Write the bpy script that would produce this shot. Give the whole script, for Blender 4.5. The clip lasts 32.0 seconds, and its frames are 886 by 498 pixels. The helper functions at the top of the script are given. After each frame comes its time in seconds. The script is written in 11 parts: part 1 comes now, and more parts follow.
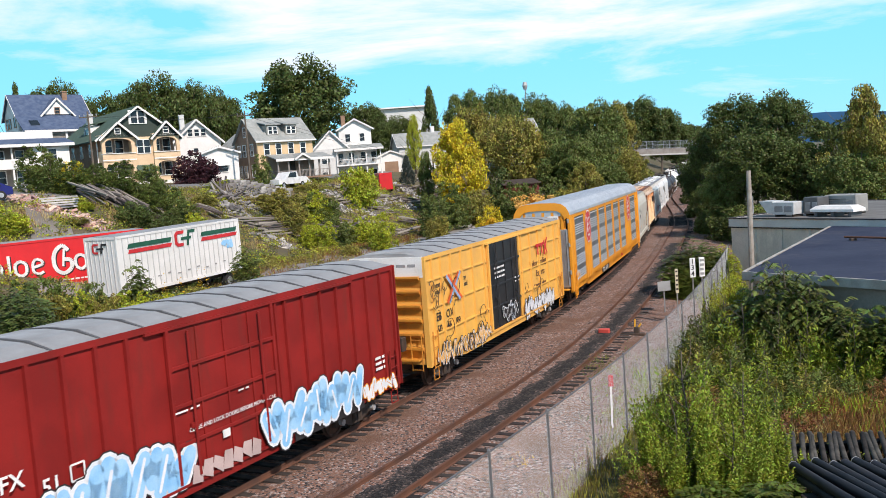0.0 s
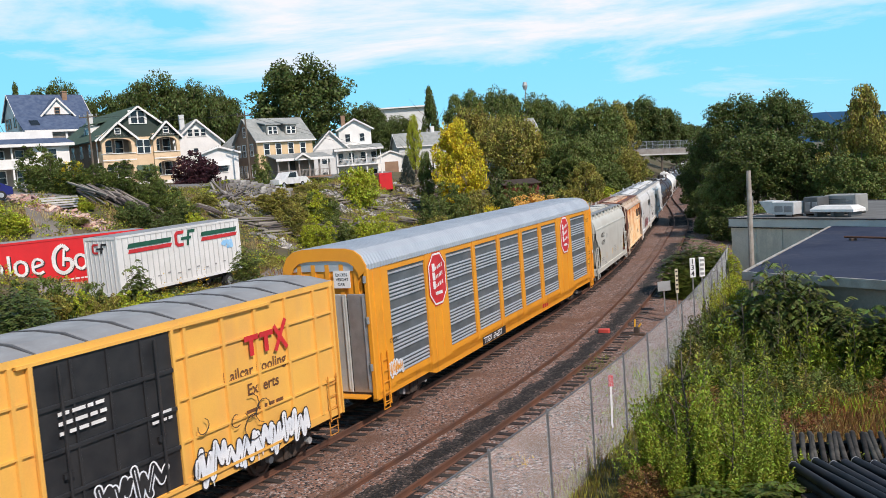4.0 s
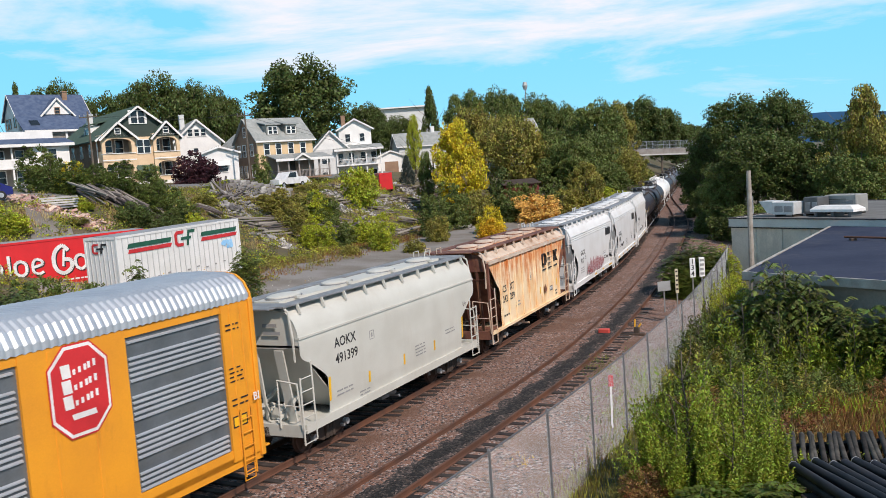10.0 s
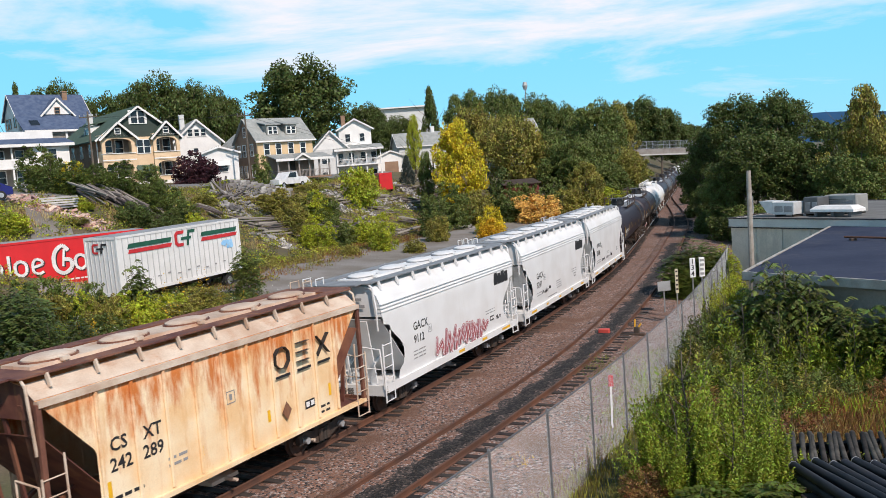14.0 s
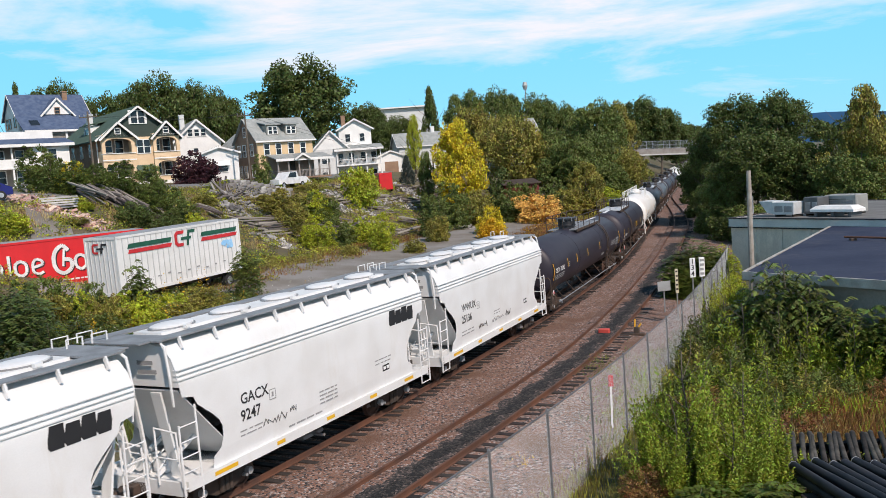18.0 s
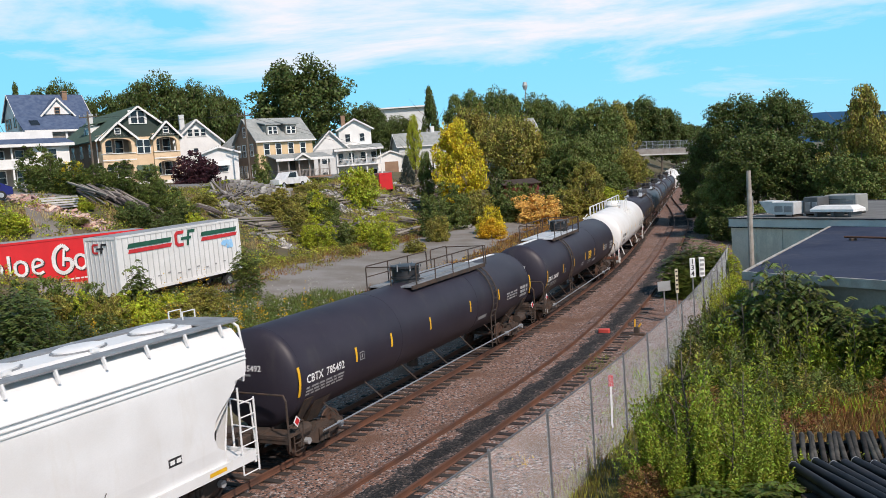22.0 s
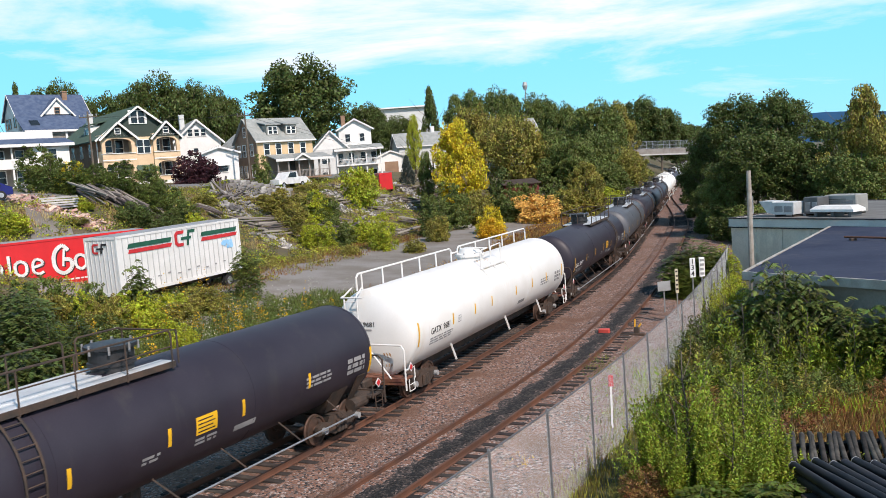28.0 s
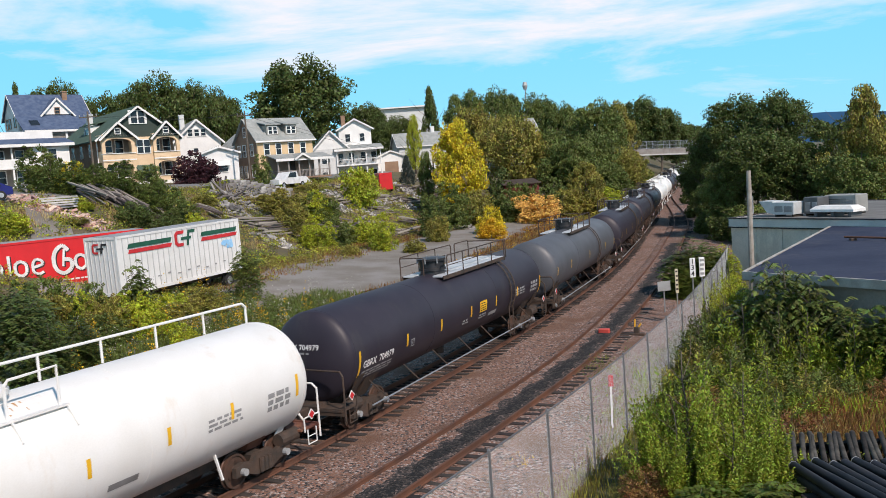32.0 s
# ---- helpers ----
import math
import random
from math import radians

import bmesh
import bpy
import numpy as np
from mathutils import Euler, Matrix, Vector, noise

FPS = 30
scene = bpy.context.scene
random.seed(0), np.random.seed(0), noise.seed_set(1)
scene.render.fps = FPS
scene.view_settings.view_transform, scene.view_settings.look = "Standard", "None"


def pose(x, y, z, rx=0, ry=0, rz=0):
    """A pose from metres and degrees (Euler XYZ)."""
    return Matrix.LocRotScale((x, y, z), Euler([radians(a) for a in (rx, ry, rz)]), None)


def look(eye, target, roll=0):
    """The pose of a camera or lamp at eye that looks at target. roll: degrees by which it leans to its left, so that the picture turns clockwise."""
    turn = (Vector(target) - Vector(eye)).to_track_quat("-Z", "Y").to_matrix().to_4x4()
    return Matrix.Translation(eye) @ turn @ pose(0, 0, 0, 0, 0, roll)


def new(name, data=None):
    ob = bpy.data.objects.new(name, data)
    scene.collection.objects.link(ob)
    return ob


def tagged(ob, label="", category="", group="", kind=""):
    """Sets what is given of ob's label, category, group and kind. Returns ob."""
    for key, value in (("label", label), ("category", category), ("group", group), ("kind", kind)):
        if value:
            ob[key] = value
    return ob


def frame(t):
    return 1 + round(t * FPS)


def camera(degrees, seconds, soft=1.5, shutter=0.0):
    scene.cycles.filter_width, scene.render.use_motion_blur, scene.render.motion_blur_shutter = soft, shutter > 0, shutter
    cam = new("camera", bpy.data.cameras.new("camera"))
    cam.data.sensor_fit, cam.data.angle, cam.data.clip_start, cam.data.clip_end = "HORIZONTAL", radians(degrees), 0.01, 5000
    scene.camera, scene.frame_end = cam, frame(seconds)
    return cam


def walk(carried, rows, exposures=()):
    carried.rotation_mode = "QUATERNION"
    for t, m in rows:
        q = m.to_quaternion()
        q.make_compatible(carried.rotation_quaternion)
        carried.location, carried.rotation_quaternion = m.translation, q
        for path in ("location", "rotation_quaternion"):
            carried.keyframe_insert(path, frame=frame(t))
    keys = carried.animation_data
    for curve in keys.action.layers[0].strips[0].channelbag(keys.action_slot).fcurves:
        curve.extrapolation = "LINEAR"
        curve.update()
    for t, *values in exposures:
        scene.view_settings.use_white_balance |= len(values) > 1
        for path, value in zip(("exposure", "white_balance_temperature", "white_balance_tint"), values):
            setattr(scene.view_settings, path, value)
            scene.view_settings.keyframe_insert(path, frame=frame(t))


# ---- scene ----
# ---- camera: held still on a bridge rail ----
cam = camera(52.8, 32.0, soft=0.6, shutter=0.15)
EYE = (0.0, 0.0, 7.92)
VIEW = look(EYE, (0.0, 100.0, 7.92 - 100.0 * math.tan(0.0879)), roll=-4.29)
walk(cam, [(0.0, VIEW), (32.0, VIEW)], exposures=[(0.0, 0.15, 6500, 17), (1.0, 0.13, 6500, 17), (2.0, 0.06, 6500, 17), (3.0, 0.00, 6500, 17), (6.0, -0.02, 6500, 17), (10.0, -0.05, 6500, 17), (22.0, -0.05, 6500, 17), (22.7, 0.10, 6500, 17), (24.0, 0.22, 6500, 17), (25.0, 0.25, 6500, 17), (27.0, 0.23, 6500, 17), (28.0, 0.15, 6500, 17), (29.0, 0.15, 6500, 17), (30.0, -0.04, 6500, 17), (32.0, -0.05, 6500, 17)])

# ---- sky and sun ----
SUN_AZ, SUN_EL = radians(146), radians(44)      # clockwise from +y, and height
world = bpy.data.worlds.new("sky")
scene.world = world
world.use_nodes = True


def build_sky():
    nt = world.node_tree
    n, ln = nt.nodes, nt.links
    bg = n["Background"]
    sky = n.new("ShaderNodeTexSky")
    sky.sky_type, sky.sun_disc = "NISHITA", False
    sky.sun_elevation, sky.sun_rotation = SUN_EL, SUN_AZ
    sky.air_density, sky.dust_density, sky.ozone_density = 1.0, 0.2, 3.0
    tc = n.new("ShaderNodeTexCoord")
    mp = n.new("ShaderNodeMapping")
    mp.inputs["Scale"].default_value = (1.0, 1.0, 5.5)
    mp.inputs["Rotation"].default_value = (0.0, radians(5), 0.0)
    nz = n.new("ShaderNodeTexNoise")
    nz.inputs["Scale"].default_value = 2.3
    nz.inputs["Detail"].default_value = 9.0
    nz.inputs["Roughness"].default_value = 0.62
    nz.inputs["Distortion"].default_value = 0.35
    rmp = n.new("ShaderNodeValToRGB")
    rmp.color_ramp.elements[0].position, rmp.color_ramp.elements[1].position = 0.44, 0.64
    mix = n.new("ShaderNodeMixRGB")
    mix.inputs["Color2"].default_value = (9.2, 9.6, 10.0, 1)
    hue = n.new("ShaderNodeHueSaturation")
    hue.inputs["Hue"].default_value, hue.inputs["Saturation"].default_value, hue.inputs["Value"].default_value = 0.488, 1.30, 0.95
    ln.new(tc.outputs["Generated"], mp.inputs["Vector"])
    ln.new(mp.outputs["Vector"], nz.inputs["Vector"])
    # clouds lie high, and lower towards the right
    sep = n.new("ShaderNodeSeparateXYZ")
    ln.new(tc.outputs["Generated"], sep.inputs["Vector"])
    tilt = n.new("ShaderNodeMath")
    tilt.operation = "MULTIPLY_ADD"
    tilt.inputs[1].default_value = 0.07
    ln.new(sep.outputs["X"], tilt.inputs[0])
    ln.new(sep.outputs["Z"], tilt.inputs[2])
    high = n.new("ShaderNodeMapRange")
    ln.new(tilt.outputs["Value"], high.inputs["Value"])
    high.inputs["From Min"].default_value, high.inputs["From Max"].default_value = 0.06, 0.20
    high.inputs["To Min"].default_value, high.inputs["To Max"].default_value = -0.16, 0.10
    both = n.new("ShaderNodeMath")
    both.operation = "ADD"
    ln.new(nz.outputs["Fac"], both.inputs[0])
    ln.new(high.outputs["Result"], both.inputs[1])
    ln.new(both.outputs["Value"], rmp.inputs["Fac"])
    thin = n.new("ShaderNodeMapRange")
    thin.inputs["From Min"].default_value, thin.inputs["From Max"].default_value = 0.22, 0.42
    thin.inputs["To Min"].default_value, thin.inputs["To Max"].default_value = 1.0, 0.06
    ln.new(sep.outputs["Z"], thin.inputs["Value"])
    veil = n.new("ShaderNodeMath")
    veil.operation = "MULTIPLY"
    ln.new(rmp.outputs["Color"], veil.inputs[0])
    ln.new(thin.outputs["Result"], veil.inputs[1])
    ln.new(veil.outputs["Value"], mix.inputs["Fac"])
    clear = n.new("ShaderNodeMixRGB")
    deep = n.new("ShaderNodeMapRange")
    deep.inputs["From Min"].default_value, deep.inputs["From Max"].default_value = 0.20, 0.42
    deep.inputs["To Min"].default_value, deep.inputs["To Max"].default_value = 0.78, 0.12
    ln.new(sep.outputs["Z"], deep.inputs["Value"])
    ln.new(deep.outputs["Result"], clear.inputs["Fac"])
    clear.inputs["Color2"].default_value = (2.5, 8.6, 11.9, 1)
    ln.new(sky.outputs["Color"], hue.inputs["Color"])
    ln.new(hue.outputs["Color"], clear.inputs["Color1"])
    ln.new(clear.outputs["Color"], mix.inputs["Color1"])
    ln.new(mix.outputs["Color"], bg.inputs["Color"])
    bg.inputs["Strength"].default_value = 0.101


build_sky()
sun = new("sun", bpy.data.lights.new("sun", "SUN"))
sun.data.energy, sun.data.angle, sun.data.color = 4.55, radians(0.8), (1.0, 0.89, 0.76)
sun.matrix_basis = look((0, 0, 0), (-math.sin(SUN_AZ) * math.cos(SUN_EL), -math.cos(SUN_AZ) * math.cos(SUN_EL), -math.sin(SUN_EL)))


# ---- materials ----
def mat(name, color, rough=0.7, metal=0.0, color2=None, scale=1.5, bump=0.0, bscale=30.0, fine=0.12,
        island=False, rand=0.0, streak=None, spec=0.5, trans=0.0):
    """Base colour with two scales of variation, optional streaks (rust, dirt) and fine relief."""
    m = bpy.data.materials.new(name)
    m.use_nodes = True
    n, ln = m.node_tree.nodes, m.node_tree.links
    b = n["Principled BSDF"]
    b.inputs["Roughness"].default_value, b.inputs["Metallic"].default_value = rough, metal
    b.inputs["Specular IOR Level"].default_value = spec
    tc = n.new("ShaderNodeTexCoord")
    nz = n.new("ShaderNodeTexNoise")
    nz.inputs["Scale"].default_value, nz.inputs["Detail"].default_value = scale, 6.0
    ln.new(tc.outputs["Object"], nz.inputs["Vector"])
    rmp = n.new("ShaderNodeValToRGB")
    rmp.color_ramp.elements[0].position, rmp.color_ramp.elements[1].position = 0.36, 0.64
    ln.new(nz.outputs["Fac"], rmp.inputs["Fac"])
    mix = n.new("ShaderNodeMixRGB")
    c2 = color2 or tuple(c * 0.78 for c in color)
    mix.inputs["Color1"].default_value, mix.inputs["Color2"].default_value = (*color, 1), (*c2, 1)
    ln.new(rmp.outputs["Color"], mix.inputs["Fac"])
    out = mix.outputs["Color"]
    if streak:
        sc, amount, vec, lo, hi = streak
        mp = n.new("ShaderNodeMapping")
        mp.inputs["Scale"].default_value = vec
        n2 = n.new("ShaderNodeTexNoise")
        n2.inputs["Scale"].default_value, n2.inputs["Detail"].default_value = 1.0, 8.0
        n2.inputs["Roughness"].default_value = 0.65
        ln.new(tc.outputs["Object"], mp.inputs["Vector"])
        ln.new(mp.outputs["Vector"], n2.inputs["Vector"])
        r2 = n.new("ShaderNodeValToRGB")
        r2.color_ramp.elements[0].position, r2.color_ramp.elements[1].position = lo, hi
        r2.color_ramp.elements[1].color = (amount, amount, amount, 1)
        ln.new(n2.outputs["Fac"], r2.inputs["Fac"])
        m2 = n.new("ShaderNodeMixRGB")
        m2.inputs["Color2"].default_value = (*sc, 1)
        ln.new(r2.outputs["Color"], m2.inputs["Fac"])
        ln.new(out, m2.inputs["Color1"])
        out = m2.outputs["Color"]
    fn = n.new("ShaderNodeTexNoise")
    fn.inputs["Scale"].default_value, fn.inputs["Detail"].default_value = bscale, 4.0
    ln.new(tc.outputs["Object"], fn.inputs["Vector"])
    hs = n.new("ShaderNodeHueSaturation")
    mr = n.new("ShaderNodeMapRange")
    mr.inputs["To Min"].default_value, mr.inputs["To Max"].default_value = 1 - fine * 1.6, 1 + fine * 1.6
    ln.new(fn.outputs["Fac"], mr.inputs["Value"])
    val = mr.outputs["Result"]
    if island or rand:
        if island:
            g = n.new("ShaderNodeNewGeometry").outputs["Random Per Island"]
        else:
            g = n.new("ShaderNodeObjectInfo").outputs["Random"]
        amt = rand or 0.3
        m3 = n.new("ShaderNodeMapRange")
        m3.inputs["To Min"].default_value, m3.inputs["To Max"].default_value = 1 - amt, 1 + amt
        ln.new(g, m3.inputs["Value"])
        mul = n.new("ShaderNodeMath")
        mul.operation = "MULTIPLY"
        ln.new(val, mul.inputs[0])
        ln.new(m3.outputs["Result"], mul.inputs[1])
        val = mul.outputs["Value"]
        mh = n.new("ShaderNodeMapRange")
        mh.inputs["To Min"].default_value, mh.inputs["To Max"].default_value = 0.5 - amt * 0.09, 0.5 + amt * 0.05
        ln.new(g, mh.inputs["Value"])
        ln.new(mh.outputs["Result"], hs.inputs["Hue"])
    ln.new(val, hs.inputs["Value"])
    ln.new(out, hs.inputs["Color"])
    ln.new(hs.outputs["Color"], b.inputs["Base Color"])
    if trans:
        tr = n.new("ShaderNodeBsdfTranslucent")
        ln.new(hs.outputs["Color"], tr.inputs["Color"])
        ms = n.new("ShaderNodeMixShader")
        ms.inputs["Fac"].default_value = trans
        ln.new(b.outputs["BSDF"], ms.inputs[1])
        ln.new(tr.outputs["BSDF"], ms.inputs[2])
        ln.new(ms.outputs["Shader"], n["Material Output"].inputs["Surface"])
    if bump:
        bp = n.new("ShaderNodeBump")
        bp.inputs["Strength"].default_value, bp.inputs["Distance"].default_value = min(1.0, bump), 0.02
        ln.new(fn.outputs["Fac"], bp.inputs["Height"])
        ln.new(bp.outputs["Normal"], b.inputs["Normal"])
    return m


def stone_mat(name, colors, size, bump=1.0, dist=0.03, patch=None, pscale=0.25):
    """Loose stones: one colour a cell, with relief."""
    m = bpy.data.materials.new(name)
    m.use_nodes = True
    n, ln = m.node_tree.nodes, m.node_tree.links
    b = n["Principled BSDF"]
    b.inputs["Roughness"].default_value = 0.9
    tc = n.new("ShaderNodeTexCoord")
    vo = n.new("ShaderNodeTexVoronoi")
    vo.inputs["Scale"].default_value = 1.0 / size
    ln.new(tc.outputs["Object"], vo.inputs["Vector"])
    sp = n.new("ShaderNodeSeparateColor")
    ln.new(vo.outputs["Color"], sp.inputs["Color"])
    rmp = n.new("ShaderNodeValToRGB")
    rmp.color_ramp.interpolation = "CONSTANT"
    for i, c in enumerate(colors):
        e = rmp.color_ramp.elements[i] if i < 2 else rmp.color_ramp.elements.new(0.5)
        e.position, e.color = i / len(colors), (*c, 1)
    ln.new(sp.outputs["Red"], rmp.inputs["Fac"])
    out = rmp.outputs["Color"]
    if patch:
        nz = n.new("ShaderNodeTexNoise")
        nz.inputs["Scale"].default_value, nz.inputs["Detail"].default_value = pscale, 5.0
        ln.new(tc.outputs["Object"], nz.inputs["Vector"])
        r2 = n.new("ShaderNodeValToRGB")
        r2.color_ramp.elements[0].position, r2.color_ramp.elements[1].position = 0.48, 0.68
        ln.new(nz.outputs["Fac"], r2.inputs["Fac"])
        mx = n.new("ShaderNodeMixRGB")
        mx.inputs["Color2"].default_value = (*patch, 1)
        ln.new(r2.outputs["Color"], mx.inputs["Fac"])
        ln.new(out, mx.inputs["Color1"])
        out = mx.outputs["Color"]
    ln.new(out, b.inputs["Base Color"])
    bp = n.new("ShaderNodeBump")
    bp.inputs["Strength"].default_value, bp.inputs["Distance"].default_value, bp.invert = bump, dist, True
    ln.new(vo.outputs["Distance"], bp.inputs["Height"])
    ln.new(bp.outputs["Normal"], b.inputs["Normal"])
    return m


def ground_mat(name):
    """Rough grass and weeds: green, straw and bare brown patches."""
    m = mat(name, (0.085, 0.085, 0.035), 0.95, color2=(0.13, 0.10, 0.06), scale=0.3, bump=1.0, bscale=9.0, fine=0.35,
            streak=((0.085, 0.07, 0.05), 0.8, (0.5, 0.5, 0.5), 0.5, 0.66))
    return m


GRASS = ground_mat("rough grass")
BALLAST = stone_mat("ballast", [(0.30, 0.19, 0.15), (0.17, 0.13, 0.115), (0.07, 0.06, 0.057), (0.38, 0.31, 0.28), (0.22, 0.115, 0.08), (0.80, 0.76, 0.72), (0.12, 0.09, 0.08), (0.02, 0.019, 0.019), (0.27, 0.23, 0.21)],
                    0.062, dist=0.04, patch=(0.15, 0.078, 0.048), pscale=0.45)
OILED = stone_mat("oiled ballast", [(0.006, 0.0055, 0.0055), (0.011, 0.010, 0.0095), (0.004, 0.004, 0.004), (0.05, 0.04, 0.034)], 0.062)
OILED_EDGE = stone_mat("half oiled ballast", [(0.02, 0.018, 0.017), (0.15, 0.11, 0.095), (0.012, 0.012, 0.012), (0.05, 0.04, 0.035), (0.24, 0.18, 0.16), (0.015, 0.014, 0.014), (0.03, 0.027, 0.025)], 0.062)
GRAVEL = mat("gravel road", (0.235, 0.22, 0.205), 0.95, color2=(0.165, 0.145, 0.12), scale=0.35, bump=0.8, bscale=14, fine=0.2)
TARMAC = mat("street tarmac", (0.20, 0.20, 0.20), 0.9, color2=(0.15, 0.145, 0.14), scale=0.5, bump=0.4, bscale=30, fine=0.15)
RUST_RAIL = mat("rusty rail", (0.085, 0.043, 0.030), 0.8, 0.1, color2=(0.14, 0.06, 0.034), scale=1.2, bump=0.3, bscale=40)
TIE = mat("creosoted timber", (0.024, 0.019, 0.017), 0.9, color2=(0.055, 0.042, 0.035), scale=2.5, bump=0.6, bscale=22, rand=0.45)
GALV = mat("galvanised steel", (0.52, 0.54, 0.56), 0.45, 0.75, color2=(0.42, 0.44, 0.46), scale=3)
STEEL_GREY = mat("weathered grey steel", (0.30, 0.31, 0.32), 0.55, 0.3, color2=(0.22, 0.22, 0.22), scale=2)
DARK_STEEL = mat("dark running gear", (0.045, 0.036, 0.030), 0.75, 0.15, color2=(0.085, 0.055, 0.04), scale=3, bump=0.3, bscale=25)
WHEEL = mat("rusty wheel steel", (0.12, 0.065, 0.045), 0.6, 0.4, color2=(0.07, 0.05, 0.04), scale=4)
CAP = mat("pale bearing cap", (0.45, 0.47, 0.48), 0.5, 0.4)
RED_CAR = mat("oxide red paint", (0.27, 0.019, 0.016), 0.55, spec=0.2, color2=(0.20, 0.015, 0.013), scale=0.8, fine=0.06,
              streak=((0.12, 0.03, 0.022), 0.55, (2.2, 2.2, 0.35), 0.52, 0.75))
ROOF_GALV = mat("galvanised car roof", (0.40, 0.405, 0.41), 0.6, 0.25, color2=(0.29, 0.29, 0.29), scale=1.0, fine=0.06,
                streak=((0.30, 0.27, 0.24), 0.5, (0.6, 2.5, 2.5), 0.5, 0.75))
ROOF_SEAM = mat("dark roof seam", (0.13, 0.13, 0.135), 0.7, 0.2)
FBOX_Y = mat("railbox yellow paint", (0.80, 0.44, 0.085), 0.5, color2=(0.74, 0.39, 0.085), scale=0.9, fine=0.05,
             streak=((0.62, 0.34, 0.12), 0.5, (1.8, 1.8, 0.4), 0.52, 0.75))
# The end's shade is put into this darker orange copy of the yellow.
FBOX_END = mat("shade-darkened yellow end paint", (0.62, 0.27, 0.03), 0.55, color2=(0.50, 0.20, 0.03), scale=1.2,
               streak=((0.25, 0.11, 0.03), 0.6, (2.5, 2.5, 0.6), 0.55, 0.75))
BLACK_DOOR = mat("black door paint", (0.016, 0.017, 0.020), 0.45, color2=(0.03, 0.03, 0.032), scale=2)
WHITE_END = mat("white roof end", (0.80, 0.80, 0.78), 0.5, color2=(0.7, 0.69, 0.66))
AR_Y = mat("autorack yellow paint", (0.78, 0.32, 0.018), 0.48, color2=(0.70, 0.28, 0.02), scale=0.8, fine=0.05,
           streak=((0.40, 0.15, 0.02), 0.55, (2.0, 2.0, 0.45), 0.56, 0.75))
AR_PANEL = mat("galvanised screen panel", (0.185, 0.21, 0.23), 0.5, 0.45, color2=(0.125, 0.145, 0.16), scale=1.4, fine=0.08,
               streak=((0.18, 0.19, 0.19), 0.6, (0.5, 0.5, 2.6), 0.48, 0.72))
AR_ROOF = mat("corrugated zinc roof", (0.60, 0.63, 0.66), 0.42, 0.6, color2=(0.52, 0.55, 0.59), scale=1.0, fine=0.06)
AR_DOOR = mat("pale zinc end door", (0.55, 0.56, 0.53), 0.5, 0.35, color2=(0.42, 0.43, 0.42), scale=1.5)
HOP_GREY = mat("pale grey hopper paint", (0.56, 0.56, 0.51), 0.5, color2=(0.50, 0.495, 0.445), scale=0.7, fine=0.04,
               streak=((0.45, 0.42, 0.36), 0.5, (1.6, 1.6, 0.35), 0.55, 0.78))
HOP_WHITE = mat("white hopper paint", (0.74, 0.75, 0.75), 0.45, color2=(0.67, 0.67, 0.66), scale=0.7, fine=0.035,
                streak=((0.58, 0.54, 0.47), 0.45, (1.6, 1.6, 0.35), 0.56, 0.8))
def rusty_side(name):
    """Cream paint with orange rust that runs down from the roof's edge."""
    m = mat(name, (0.86, 0.72, 0.50), 0.65, color2=(0.78, 0.52, 0.27), scale=0.9, fine=0.08, streak=((0.66, 0.34, 0.13), 0.7, (2.6, 2.6, 0.5), 0.54, 0.72))
    n, ln = m.node_tree.nodes, m.node_tree.links
    hs = [q for q in n if q.type == "HUE_SAT"][0]
    base = hs.inputs["Color"].links[0].from_socket
    tc = n.new("ShaderNodeTexCoord")
    sp = n.new("ShaderNodeSeparateXYZ")
    ln.new(tc.outputs["Object"], sp.inputs["Vector"])
    mp = n.new("ShaderNodeMapping")
    mp.inputs["Scale"].default_value = (2.2, 1.0, 0.55)
    nz = n.new("ShaderNodeTexNoise")
    nz.inputs["Scale"].default_value, nz.inputs["Detail"].default_value, nz.inputs["Roughness"].default_value = 1.0, 9.0, 0.68
    ln.new(tc.outputs["Object"], mp.inputs["Vector"])
    ln.new(mp.outputs["Vector"], nz.inputs["Vector"])
    hi = n.new("ShaderNodeMapRange")
    hi.inputs["From Min"].default_value, hi.inputs["From Max"].default_value = 1.3, 3.9
    hi.inputs["To Min"].default_value, hi.inputs["To Max"].default_value = -0.14, 0.17
    ln.new(sp.outputs["Z"], hi.inputs["Value"])
    ad = n.new("ShaderNodeMath")
    ad.operation = "ADD"
    ln.new(nz.outputs["Fac"], ad.inputs[0])
    ln.new(hi.outputs["Result"], ad.inputs[1])
    rp = n.new("ShaderNodeValToRGB")
    rp.color_ramp.elements[0].position, rp.color_ramp.elements[1].position = 0.52, 0.70
    ln.new(ad.outputs["Value"], rp.inputs["Fac"])
    mx = n.new("ShaderNodeMixRGB")
    mx.inputs["Color2"].default_value = (0.56, 0.17, 0.035, 1)
    ln.new(rp.outputs["Color"], mx.inputs["Fac"])
    ln.new(base, mx.inputs["Color1"])
    ln.new(mx.outputs["Color"], hs.inputs["Color"])
    return m


